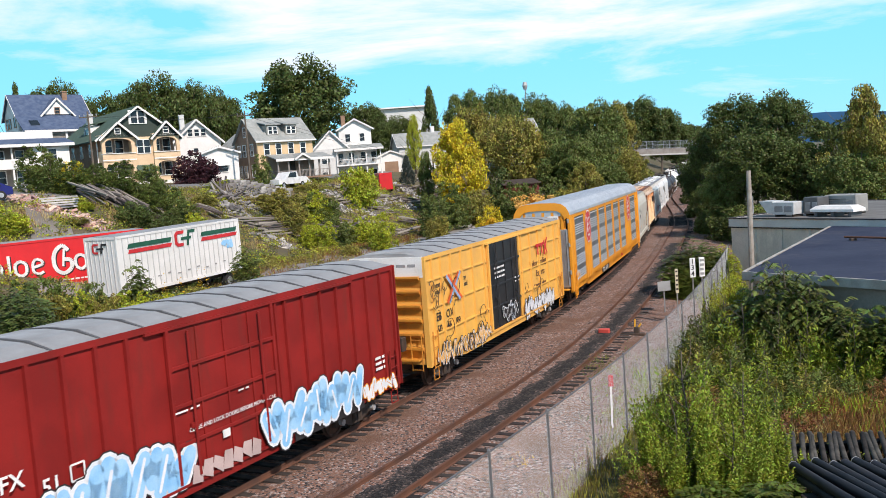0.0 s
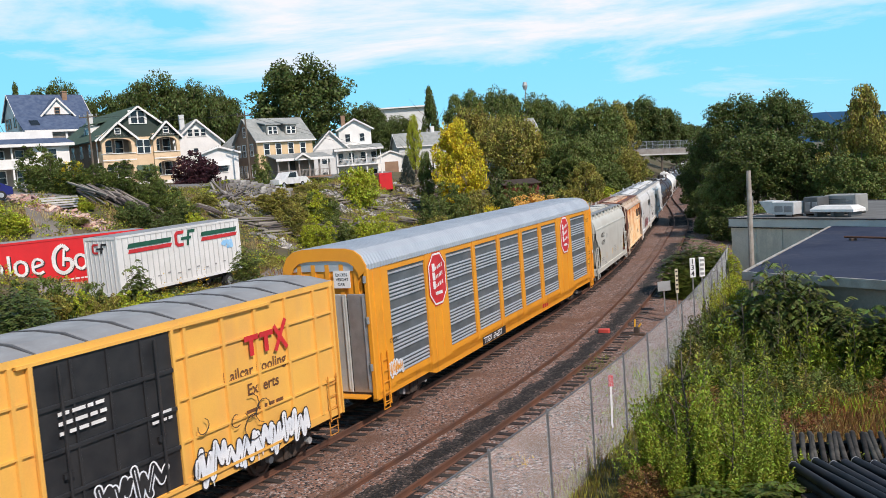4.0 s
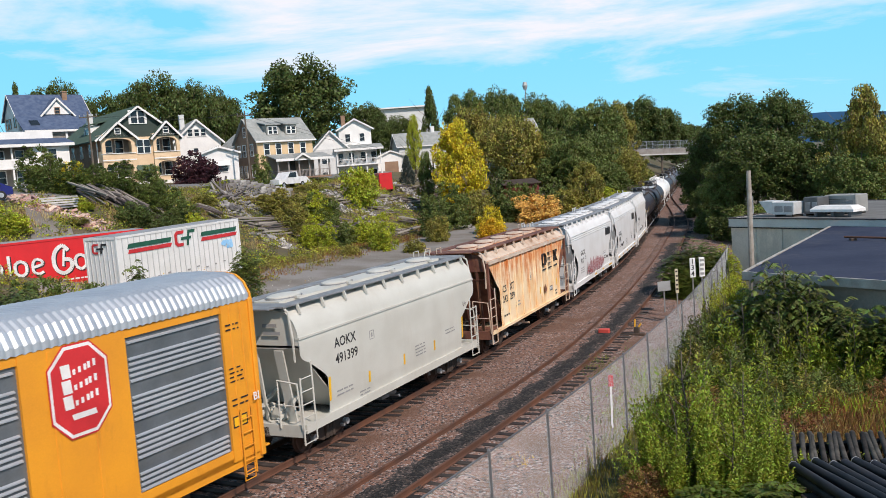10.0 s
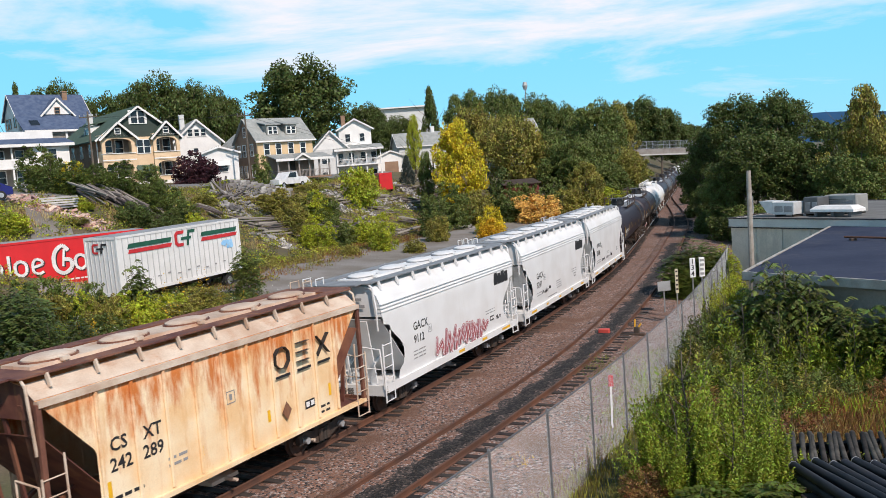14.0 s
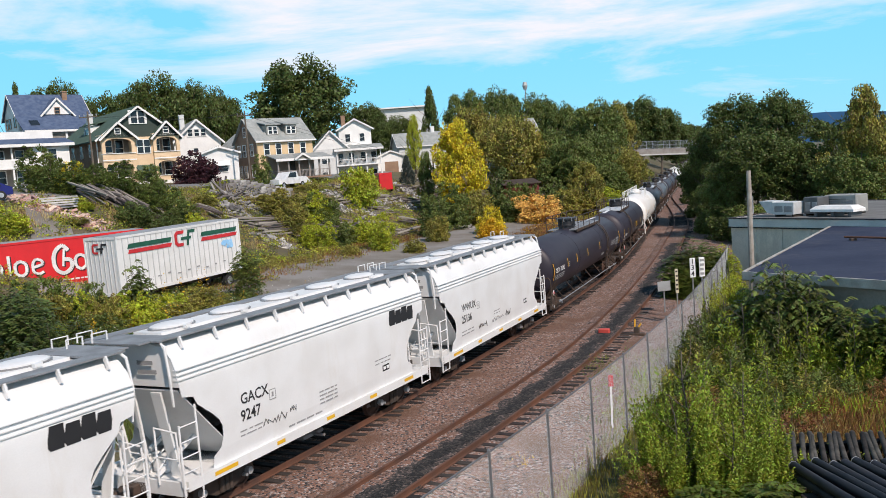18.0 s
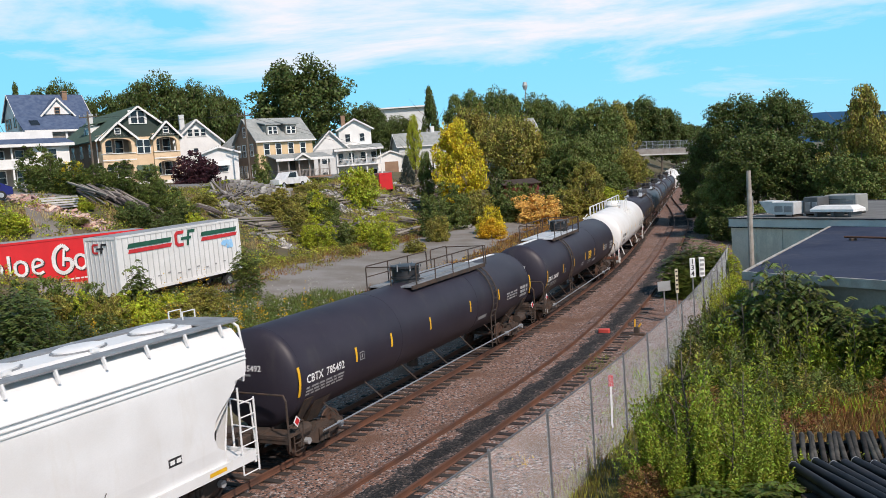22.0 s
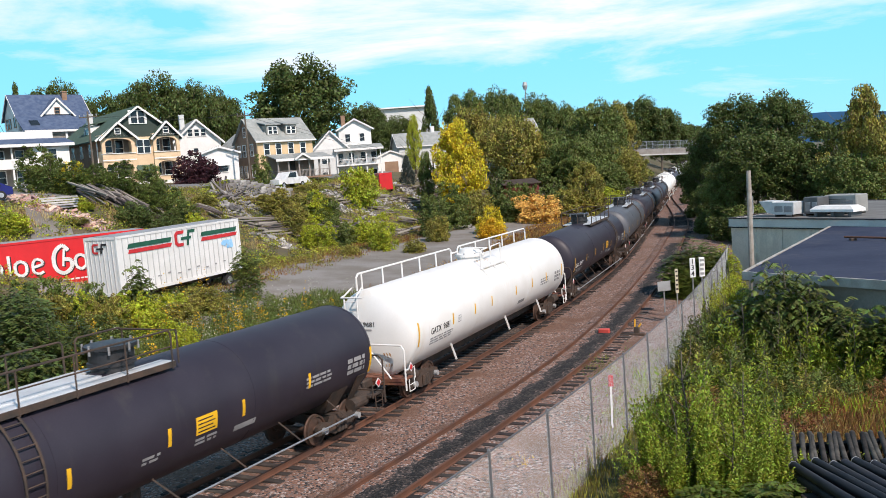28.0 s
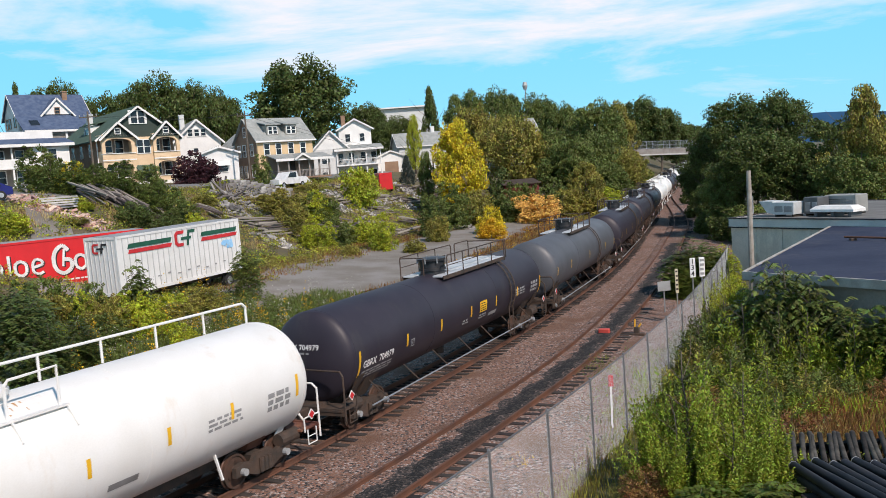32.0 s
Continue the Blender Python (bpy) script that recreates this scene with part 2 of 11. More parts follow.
HOPPER_SIDE = rusty_side("rust-stained cream paint")
HOPPER_DARK = mat("rusted brown steel", (0.10, 0.032, 0.024), 0.75, color2=(0.20, 0.085, 0.05), scale=1.5,
               streak=((0.45, 0.22, 0.08), 0.4, (2.5, 2.5, 0.6), 0.55, 0.72))
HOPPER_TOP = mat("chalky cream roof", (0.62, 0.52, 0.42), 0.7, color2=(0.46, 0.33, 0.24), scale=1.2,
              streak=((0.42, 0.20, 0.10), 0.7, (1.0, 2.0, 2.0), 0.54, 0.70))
TANK_BLACK = mat("satin black tank paint", (0.024, 0.020, 0.030), 0.50, spec=0.35, color2=(0.032, 0.027, 0.038), scale=0.7, fine=0.08,
                 streak=((0.055, 0.05, 0.048), 0.6, (1.6, 1.6, 0.3), 0.54, 0.78))
TANK_GREY = mat("dusty dark grey tank paint", (0.085, 0.09, 0.105), 0.5, color2=(0.065, 0.07, 0.08), scale=0.8,
                streak=((0.12, 0.115, 0.11), 0.6, (1.6, 1.6, 0.3), 0.54, 0.78))
TANK_WHITE = mat("white tank paint", (0.76, 0.755, 0.735), 0.45, color2=(0.70, 0.69, 0.66), scale=0.7, fine=0.04,
                 streak=((0.55, 0.42, 0.28), 0.5, (1.6, 1.6, 0.3), 0.58, 0.8))
RUST_STAIN = mat("rust stain", (0.42, 0.22, 0.09), 0.8, color2=(0.60, 0.42, 0.26), scale=6)
YELLOW = mat("yellow reflective tape", (0.85, 0.48, 0.02), 0.4, fine=0.04)
WHITE = mat("white marking paint", (0.80, 0.80, 0.79), 0.6, fine=0.05)
BLACK = mat("black marking paint", (0.02, 0.02, 0.022), 0.6, fine=0.05)
RED_MARK = mat("red marking paint", (0.62, 0.03, 0.035), 0.5, fine=0.05)
BLUE_SPRAY = mat("pale blue spray paint", (0.22, 0.50, 0.80), 0.5, color2=(0.36, 0.62, 0.85), scale=2)
WHITE_SPRAY = mat("white spray paint", (0.78, 0.80, 0.82), 0.5, color2=(0.65, 0.70, 0.76), scale=2)
BLACK_SPRAY = mat("black spray paint", (0.03, 0.028, 0.03), 0.5)
MAROON_SPRAY = mat("maroon spray paint", (0.30, 0.06, 0.07), 0.5, color2=(0.42, 0.12, 0.13), scale=3)
PINK_SPRAY = mat("dusty pink spray paint", (0.55, 0.28, 0.30), 0.5)
GREY_LINE = mat("faded grey lettering", (0.30, 0.30, 0.30), 0.7)
GREEN_MARK = mat("dark green marking", (0.015, 0.10, 0.06), 0.5)
TRAILER_W = mat("white trailer panel", (0.78, 0.78, 0.77), 0.45, 0.05, color2=(0.70, 0.70, 0.68), scale=0.8,
                streak=((0.50, 0.47, 0.42), 0.4, (2.5, 2.5, 0.4), 0.56, 0.78))
TRAILER_R = mat("bright red trailer panel", (0.66, 0.018, 0.022), 0.45, color2=(0.58, 0.016, 0.02), scale=0.8)
RUBBER = mat("black rubber", (0.02, 0.02, 0.02), 0.85)


def leaf_mat(name, a, b, rand=0.55, trans=0.2):
    return mat(name, a, 0.55, color2=b, scale=0.45, bscale=3.0, fine=0.14, island=True, rand=rand, trans=trans, spec=0.35)


LEAF_DARK = leaf_mat("dark green leaves", (0.066, 0.098, 0.024), (0.10, 0.135, 0.03))
LEAF_MID = leaf_mat("green leaves", (0.145, 0.185, 0.04), (0.09, 0.13, 0.033))
LEAF_OLIVE = leaf_mat("olive leaves", (0.31, 0.275, 0.05), (0.20, 0.205, 0.042))
LEAF_YELLOW = leaf_mat("autumn yellow leaves", (0.74, 0.57, 0.02), (0.42, 0.40, 0.03), rand=0.35)
LEAF_LIME = leaf_mat("lime green leaves", (0.42, 0.46, 0.03), (0.27, 0.33, 0.03))
LEAF_NEAR = leaf_mat("fresh green leaves", (0.28, 0.35, 0.03), (0.14, 0.20, 0.022))
LEAF_SUMAC = leaf_mat("dark sumac leaves", (0.075, 0.115, 0.022), (0.115, 0.15, 0.022))
LEAF_PURPLE = leaf_mat("dark purple leaves", (0.045, 0.014, 0.02), (0.065, 0.02, 0.025))
LEAF_RUST = leaf_mat("russet dry weeds", (0.30, 0.135, 0.045), (0.22, 0.15, 0.05))
LEAF_STRAW = leaf_mat("straw grass", (0.50, 0.37, 0.16), (0.36, 0.29, 0.12))
LEAF_GOLD = leaf_mat("golden dry grass", (0.82, 0.53, 0.14), (0.66, 0.42, 0.10), rand=0.25)
LEAF_BLUEG = leaf_mat("grey green needles", (0.055, 0.075, 0.065), (0.04, 0.058, 0.048))
FLOWER_Y = leaf_mat("goldenrod flowers", (0.68, 0.42, 0.015), (0.55, 0.36, 0.02), rand=0.25)
FLOWER_W = leaf_mat("white weed flowers", (0.70, 0.70, 0.60), (0.55, 0.55, 0.45), rand=0.2)
BARK = mat("grey brown bark", (0.10, 0.08, 0.062), 0.95, color2=(0.15, 0.125, 0.10), scale=3, bump=0.8, bscale=12)
BARK_PALE = mat("pale birch bark", (0.42, 0.40, 0.36), 0.9, color2=(0.28, 0.26, 0.23), scale=3, bump=0.5, bscale=10)


# ---- mesh building ----
class Form:
    """Collects vertices and faces of one part."""

    def __init__(self):
        self.v, self.f = [], []

    def add(self, verts, faces):
        k = len(self.v)
        self.v.extend(tuple(p) for p in verts)
        self.f.extend(tuple(k + i for i in q) for q in faces)
        return self

    def box(self, x0, y0, z0, x1, y1, z1):
        return self.add([(x0, y0, z0), (x1, y0, z0), (x1, y1, z0), (x0, y1, z0), (x0, y0, z1), (x1, y0, z1), (x1, y1, z1), (x0, y1, z1)],
                        [(0, 3, 2, 1), (4, 5, 6, 7), (0, 1, 5, 4), (1, 2, 6, 5), (2, 3, 7, 6), (3, 0, 4, 7)])

    def bevel_box(self, x0, y0, z0, x1, y1, z1, b):
        """A box with its four upright edges and its top edge chamfered."""
        def ring(i, z):
            a = [(x0 + b, y0), (x1 - b, y0), (x1, y0 + b), (x1, y1 - b), (x1 - b, y1), (x0 + b, y1), (x0, y1 - b), (x0, y0 + b)]
            cx, cy = (x0 + x1) / 2, (y0 + y1) / 2
            return [(cx + (x - cx) * (1 - i * 2 * b / (x1 - x0)), cy + (y - cy) * (1 - i * 2 * b / (y1 - y0)), z) for x, y in a]
        return self.loft([ring(0, z0), ring(0, z1 - b), ring(1, z1)], True)

    def loft(self, rings, caps=True):
        n, k = len(rings[0]), len(self.v)
        for r in rings:
            self.v.extend(tuple(p) for p in r)
        for a in range(len(rings) - 1):
            for i in range(n):
                j = (i + 1) % n
                self.f.append((k + a * n + i, k + a * n + j, k + a * n + n + j, k + a * n + n + i))
        if caps:
            self.f.append(tuple(k + i for i in range(n))[::-1])
            self.f.append(tuple(k + (len(rings) - 1) * n + i for i in range(n)))
        return self

    def tube(self, p0, p1, r, n=8, r1=None):
        p0, p1 = Vector(p0), Vector(p1)
        d = (p1 - p0).normalized()
        a = d.orthogonal().normalized()
        b = d.cross(a)
        r1 = r if r1 is None else r1
        ring = lambda p, q: [p + (a * math.cos(2 * math.pi * i / n) + b * math.sin(2 * math.pi * i / n)) * q for i in range(n)]
        return self.loft([ring(p0, r), ring(p1, r1)], True)

    def path(self, pts, r, n=6):
        """One bent tube through all the points."""
        pts = [Vector(p) for p in pts]
        rings, side = [], None
        for i, p in enumerate(pts):
            d0 = (p - pts[i - 1]).normalized() if i else None
            d1 = (pts[i + 1] - p).normalized() if i + 1 < len(pts) else None
            d = (d0 + d1) if d0 and d1 else (d0 or d1)
            d = d.normalized() if d.length > 1e-6 else d1
            a = d.orthogonal().normalized() if side is None else (side - d * side.dot(d)).normalized()
            side = a
            b = d.cross(a)
            rings.append([p + (a * math.cos(2 * math.pi * k / n) + b * math.sin(2 * math.pi * k / n)) * r for k in range(n)])
        return self.loft(rings, True)

    def beam(self, p0, p1, w, h, up=(0, 0, 1)):
        p0, p1, up = Vector(p0), Vector(p1), Vector(up)
        d = (p1 - p0).normalized()
        s = d.cross(up).normalized() * w / 2
        t = s.cross(d).normalized() * h / 2
        ring = lambda p: [p - s - t, p + s - t, p + s + t, p - s + t]
        return self.loft([ring(p0), ring(p1)], True)

    def slab(self, pts, thick, axis=(0, 0, 1)):
        """A flat outline given thickness along axis."""
        ax = Vector(axis) * thick
        return self.loft([[Vector(p) for p in pts], [Vector(p) + ax for p in pts]], True)

    def revolve_x(self, prof, n=32, cy=0.0, cz=0.0):
        """Profile of (x, r) turned about the x axis."""
        rings = [[(x, cy + r * math.sin(2 * math.pi * i / n), cz + r * math.cos(2 * math.pi * i / n)) for i in range(n)] for x, r in prof]
        return self.loft(rings, True)

    def moved(self, m):
        self.v = [tuple(m @ Vector(p)) for p in self.v]
        return self

    def mesh(self, name):
        me = bpy.data.meshes.new(name)
        me.from_pydata(self.v, [], self.f)
        me.validate()
        bm = bmesh.new()
        bm.from_mesh(me)
        bmesh.ops.recalc_face_normals(bm, faces=bm.faces)
        bm.to_mesh(me)
        bm.free()
        return me


def part(name, form, material, parent=None, label="", smooth=False):
    me = form.mesh(name) if isinstance(form, Form) else form
    if not me.materials:
        me.materials.append(material)
    if smooth:
        me.polygons.foreach_set("use_smooth", [True] * len(me.polygons))
        me.set_sharp_from_angle(angle=radians(40))
    ob = new(name, me)
    if parent:
        ob.parent = parent
    if label:
        ob["label"] = label
    return ob


def thing(name, label, category, m=None, group="", kind=""):
    ob = new(name)
    ob.empty_display_size = 0.2
    if m is not None:
        ob.matrix_basis = m
    return tagged(ob, label, category, group, kind)


def text_mesh(s, size, extrude=0.0):
    cu = bpy.data.curves.new("lettering", "FONT")
    cu.body, cu.size, cu.extrude, cu.resolution_u = s, size, extrude, 2
    cu.offset = size * 0.018
    ob = bpy.data.objects.new("lettering", cu)
    me = bpy.data.meshes.new_from_object(ob)
    bpy.data.objects.remove(ob)
    return me


def lettering(s, size, material, parent, m, label=""):
    """Painted words. m takes the text's own plane (x right, y up) onto its thing."""
    me = text_mesh(s, size)
    me.materials.clear()
    me.materials.append(material)
    ob = part("lettering", me, material, parent, label)
    ob.matrix_basis = m
    return ob


def on_side(x, y, z):
    """A plane on a car's near side (-y), to read along +x."""
    return Matrix.Translation((x, y, z)) @ pose(0, 0, 0, 90)


# ---- the track's line ----
PHI, H2, D0, U0, U1 = 0.4913, 0.2905, 16.80, 16.67, 76.8
KAP = (PHI - H2) / (U1 - U0)


def track(u, l=0.0):
    """Place and heading (clockwise from +y) at u metres along the main line, l metres to its right."""
    w, e, ub = min(max(u - U0, 0.0), U1 - U0), max(u - U1, 0.0), min(u, U0)
    a = PHI - KAP * w
    x = ub * math.sin(PHI) + (math.cos(a) - math.cos(PHI)) / KAP + e * math.sin(H2) - D0 * math.cos(PHI)
    y = ub * math.cos(PHI) + (math.sin(PHI) - math.sin(a)) / KAP + e * math.cos(H2) + D0 * math.sin(PHI)
    return x + l * math.cos(a), y - l * math.sin(a), a


SIDE_U = [-40, 10, 24, 34, 45, 60, 75, 97, 110, 126, 146, 165, 180]
SIDE_L = [3.9, 4.35, 4.6, 4.75, 4.45, 4.05, 4.0, 4.30, 3.95, 3.0, 1.55, 0.4, 0.0]


def siding(u):
    """Offset of the siding's centre from the main line, by a smooth curve."""
    if u >= SIDE_U[-1]:
        return 0.0
    u = max(u, SIDE_U[0])
    k = max(i for i in range(len(SIDE_U) - 1) if SIDE_U[i] <= u)
    slope = lambda i: 0.0 if i in (0, len(SIDE_U) - 1) else (SIDE_L[i + 1] - SIDE_L[i - 1]) / (SIDE_U[i + 1] - SIDE_U[i - 1])
    h = SIDE_U[k + 1] - SIDE_U[k]
    t = (u - SIDE_U[k]) / h
    return ((2 * t ** 3 - 3 * t * t + 1) * SIDE_L[k] + (t ** 3 - 2 * t * t + t) * h * slope(k) + (3 * t * t - 2 * t ** 3) * SIDE_L[k + 1] + (t ** 3 - t * t) * h * slope(k + 1))


LINE = np.array([track(u)[:2] for u in np.arange(-80, 700, 1.5)])


def ground_height(x, y):
    """Height of the ground; flat by the rails, rising to the street on the left."""
    x, y = np.atleast_1d(np.asarray(x, float)), np.atleast_1d(np.asarray(y, float))
    l = np.empty_like(x)
    d = np.gradient(LINE, axis=0)
    d /= np.linalg.norm(d, axis=1)[:, None]
    for s in range(0, len(x), 4000):
        e = slice(s, s + 4000)
        dx, dy = x[e, None] - LINE[None, :, 0], y[e, None] - LINE[None, :, 1]
        i = np.argmin(dx * dx + dy * dy, axis=1)
        k = np.arange(len(i))
        l[e] = dx[k, i] * d[i, 1] - dy[k, i] * d[i, 0]
    left = np.interp(l, [-3000, -400, -150, -80, -60, -50, -45, -41, -37, -33, -29, -20, -12, -6, -3.4, 0],
                     [40, 30, 15, 10.0, 9.0, 8.4, 7.9, 7.2, 5.5, 3.2, 1.35, 0.6, 0.0, -0.45, -0.6, -0.6])
    cut = np.interp(l, [-3000, -400, -60, -22, -14, -6, 0], [40, 30, 12, 7, 4, -0.2, -0.6])
    f = np.clip((y - 150) / 60, 0, 1)
    zl = left * (1 - f) + np.maximum(left, cut) * f
    rise = np.interp(l, [0, 8.2, 10, 24, 60, 300, 3000], [-0.6, -0.55, -0.35, -0.3, 0.0, 4, 10])
    rcut = np.interp(l, [0, 7, 14, 26, 300, 3000], [-0.6, -0.3, 3.5, 6.5, 8, 10])
    g = np.clip((y - 110) / 60, 0, 1)
    zr = rise * (1 - g) + rcut * g
    return np.where(l < 0, zl, zr)


def gz(x, y):
    return float(ground_height(x, y)[0])


def build_ground():
    def steps(*runs):
        out = []
        for a, b, n in runs:
            out += list(np.linspace(a, b, n, endpoint=False))
        return np.array(out + [runs[-1][1]])
    xs = steps((-4000, -400, 8), (-400, -120, 14), (-120, 70, 110), (70, 160, 30), (160, 500, 10), (500, 4000, 8))
    ys = steps((-900, -60, 8), (-60, 10, 14), (10, 150, 90), (150, 360, 50), (360, 800, 12), (800, 4500, 8))
    X, Y = np.meshgrid(xs, ys)
    Z = ground_height(X.ravel(), Y.ravel())
    rnd = np.random.RandomState(4)
    Z = Z + rnd.uniform(-0.06, 0.06, len(Z)) * (Z > -0.35)
    me = bpy.data.meshes.new("ground")
    nx, ny = len(xs), len(ys)
    idx = np.arange(nx * ny).reshape(ny, nx)
    faces = np.stack([idx[:-1, :-1], idx[:-1, 1:], idx[1:, 1:], idx[1:, :-1]], -1).reshape(-1, 4)
    me.from_pydata(np.stack([X.ravel(), Y.ravel(), Z], 1).tolist(), [], faces.tolist())
    me.materials.append(GRASS)
    me.polygons.foreach_set("use_smooth", [True] * len(me.polygons))
    tagged(new("ground", me), "rough grassy ground with weeds and bare earth", "ground", kind="structure")


build_ground()


def ribbon(name, us, profile, material, jitter=0.0, parent=None, fn=None, ragged=0.0):
    """A strip swept along the main line; profile: (offset, height) pairs."""
    fm = Form()
    rnd = random.Random(name)
    rings = []
    for u in us:
        off = fn(u) if fn else 0.0
        edge = [rnd.uniform(-ragged, ragged * 0.4), rnd.uniform(-ragged * 0.4, ragged)]
        rings.append([(*track(u, off + l + (edge[0] if l < 0 else edge[1]))[:2], z + rnd.uniform(-jitter, jitter)) for l, z in profile])
    n, k = len(profile), 0
    for r in rings:
        fm.v.extend(r)
    for a in range(len(rings) - 1):
        for i in range(n - 1):
            fm.f.append((a * n + i, a * n + i + 1, (a + 1) * n + i + 1, (a + 1) * n + i))
    ob = part(name, fm, material, parent, smooth=True)
    return ob


def build_tracks():
    us = np.concatenate([np.arange(-30, 90, 0.6), np.arange(90, 420, 4)])
    bed = ribbon("ballast_bed", us, [(-4.3, -0.75), (-2.6, -0.24), (-1.6, -0.19), (-0.8, -0.22), (0.8, -0.22), (1.6, -0.19), (2.4, -0.24), (3.0, -0.25), (3.8, -0.24),
                                    (5.2, -0.20), (5.8, -0.195), (6.8, -0.25), (8.2, -0.42), (9.6, -0.5)], BALLAST, 0.02)
    tagged(bed, "pinkish grey crushed stone ballast with rusty patches", "ballast", kind="structure")
    fill = ribbon("siding_ballast", np.arange(-10, 100, 0.6), [(-1.5, -0.26), (-1.35, -0.15), (-0.85, -0.145), (-0.4, -0.15), (0.3, -0.15), (0.70, -0.16), (0.72, -0.3)], BALLAST, 0.012, fn=siding)
    tagged(fill, "stone ballast packed between the siding rails", "ballast", kind="structure")
    us_oil = np.arange(-10, 80, 0.3)
    wob = lambda u: siding(u) + 0.10 + 0.07 * math.sin(u * 1.7) + 0.05 * math.sin(u * 4.1 + 1)
    edge = ribbon("stained_ballast", us_oil, [(-0.46, -0.17), (-0.38, -0.138), (-0.05, -0.134), (0.15, -0.134), (0.40, -0.138), (0.50, -0.17)], OILED_EDGE, 0.014, ragged=0.3, fn=wob)
    tagged(edge, "oil-stained ballast between the siding rails", "ballast", kind="structure")
    oil = ribbon("oil_stain", us_oil, [(-0.22, -0.17), (-0.17, -0.128), (-0.05, -0.120), (0.1, -0.120), (0.20, -0.128), (0.26, -0.17)], OILED, 0.014, ragged=0.12, fn=wob)
    tagged(oil, "black oily dirt between the siding rails", "oil stain", kind="structure")
    for nm, fn, label in (("main_track", lambda u: 0.0, "main railway track with rusty rails on dark timber ties"),
                          ("siding_track", siding, "rusty siding track with dark oily ties")):
        tr = thing(nm, label, "railway track", kind="structure")
        end = 178 if fn is siding else 420
        us = np.concatenate([np.arange(-30, 90, 1.0), np.arange(90, end, 3.0)])
        for s in (-1, 1):
            o = s * 0.753
            prof = [(o - 0.075, -0.165), (o - 0.012, -0.145), (o - 0.012, -0.04), (o - 0.036, -0.035), (o - 0.036, 0.0), (o + 0.036, 0.0), (o + 0.036, -0.035),
                    (o + 0.012, -0.04), (o + 0.012, -0.145), (o + 0.075, -0.165)]
            rail = ribbon("rail", us, prof, RUST_RAIL, 0.0, tr, fn)
        tie_form = Form()
        tie_form.bevel_box(-0.115, -1.3, -0.30, 0.115, 1.3, -0.165, 0.012)
        me = tie_form.mesh("tie")
        me.materials.append(TIE)
        rnd = random.Random(nm)
        for i in range(230):
            u = -6 + i * 0.535
            x, y, a = track(u, fn(u))
            ob = new("tie", me)
            ob.parent = tr
            ob.matrix_basis = Matrix.Translation((x, y, rnd.uniform(-0.04, 0.004) if fn is siding else rnd.uniform(-0.02, 0.006))) @ Matrix.Rotation(math.pi / 2 - a + rnd.uniform(-0.05, 0.05), 4, "Z") @ pose(0, rnd.uniform(-0.12, 0.12), 0)


build_tracks()


# ---- freight cars: x along the train away from the camera, -y the near side, z up from the rail head ----
MOVERS = []          # (car, place of its middle along the line at 0 s, half truck spacing)
WHEELS = []          # wheelsets that turn


def truck_meshes():
    fr = Form()
    pts = [(-1.15, 0.36), (-1.12, 0.62), (-0.85, 0.70), (-0.45, 0.60), (-0.3, 0.78), (0.3, 0.78), (0.45, 0.60), (0.85, 0.70), (1.12, 0.62), (1.15, 0.36),
           (0.72, 0.36), (0.55, 0.30), (0.3, 0.2), (-0.3, 0.2), (-0.55, 0.30), (-0.72, 0.36)]
    fr.slab([(x, -0.07, z) for x, z in pts], 0.14, (0, 1, 0))
    for k in range(3):
        fr.tube((-0.16 + 0.16 * k, -0.11, 0.25), (-0.16 + 0.16 * k, -0.11, 0.62), 0.075, 8)
    me_frame = fr.mesh("side_frame")
    me_frame.materials.append(DARK_STEEL)
    cap = Form()
    cap.tube((0, -0.16, 0.46), (0, 0.0, 0.46), 0.10, 10)
    me_cap = cap.mesh("bearing_cap")
    me_cap.materials.append(CAP)
    bo = Form()
    bo.bevel_box(-0.22, -0.95, 0.42, 0.22, 0.95, 0.72, 0.04)
    me_bol = bo.mesh("bolster")
    me_bol.materials.append(DARK_STEEL)
    ws = Form()
    ws.tube((0, -0.95, 0), (0, 0.95, 0), 0.08, 10)
    n = 24
    for s in (-1, 1):
        prof = [(0.10, 0.66), (0.16, 0.70), (0.38, 0.72), (0.40, 0.68), (0.457, 0.68), (0.457, 0.77), (0.485, 0.79), (0.485, 0.815), (0.40, 0.815), (0.38, 0.78), (0.16, 0.76), (0.10, 0.80)]
        rings = [[(r * math.sin(2 * math.pi * i / n), s * (1.5 - y), r * math.cos(2 * math.pi * i / n)) for i in range(n)] for r, y in prof]
        ws.loft(rings, False)
    # holes and dirt marks make the turning visible
    for k in range(3):
        a = 2.1 * k
        for s in (-1, 1):
            c = Vector((0.27 * math.sin(a), s * 0.81, 0.27 * math.cos(a)))
            ws.tube(c, c + Vector((0, s * 0.02, 0)), 0.045, 8)
    me_ws = ws.mesh("wheelset")
    me_ws.materials.append(WHEEL)
    return me_frame, me_cap, me_bol, me_ws


TRUCK = truck_meshes()
GRATING = mat("pale grating", (0.62, 0.64, 0.65), 0.5, 0.2)


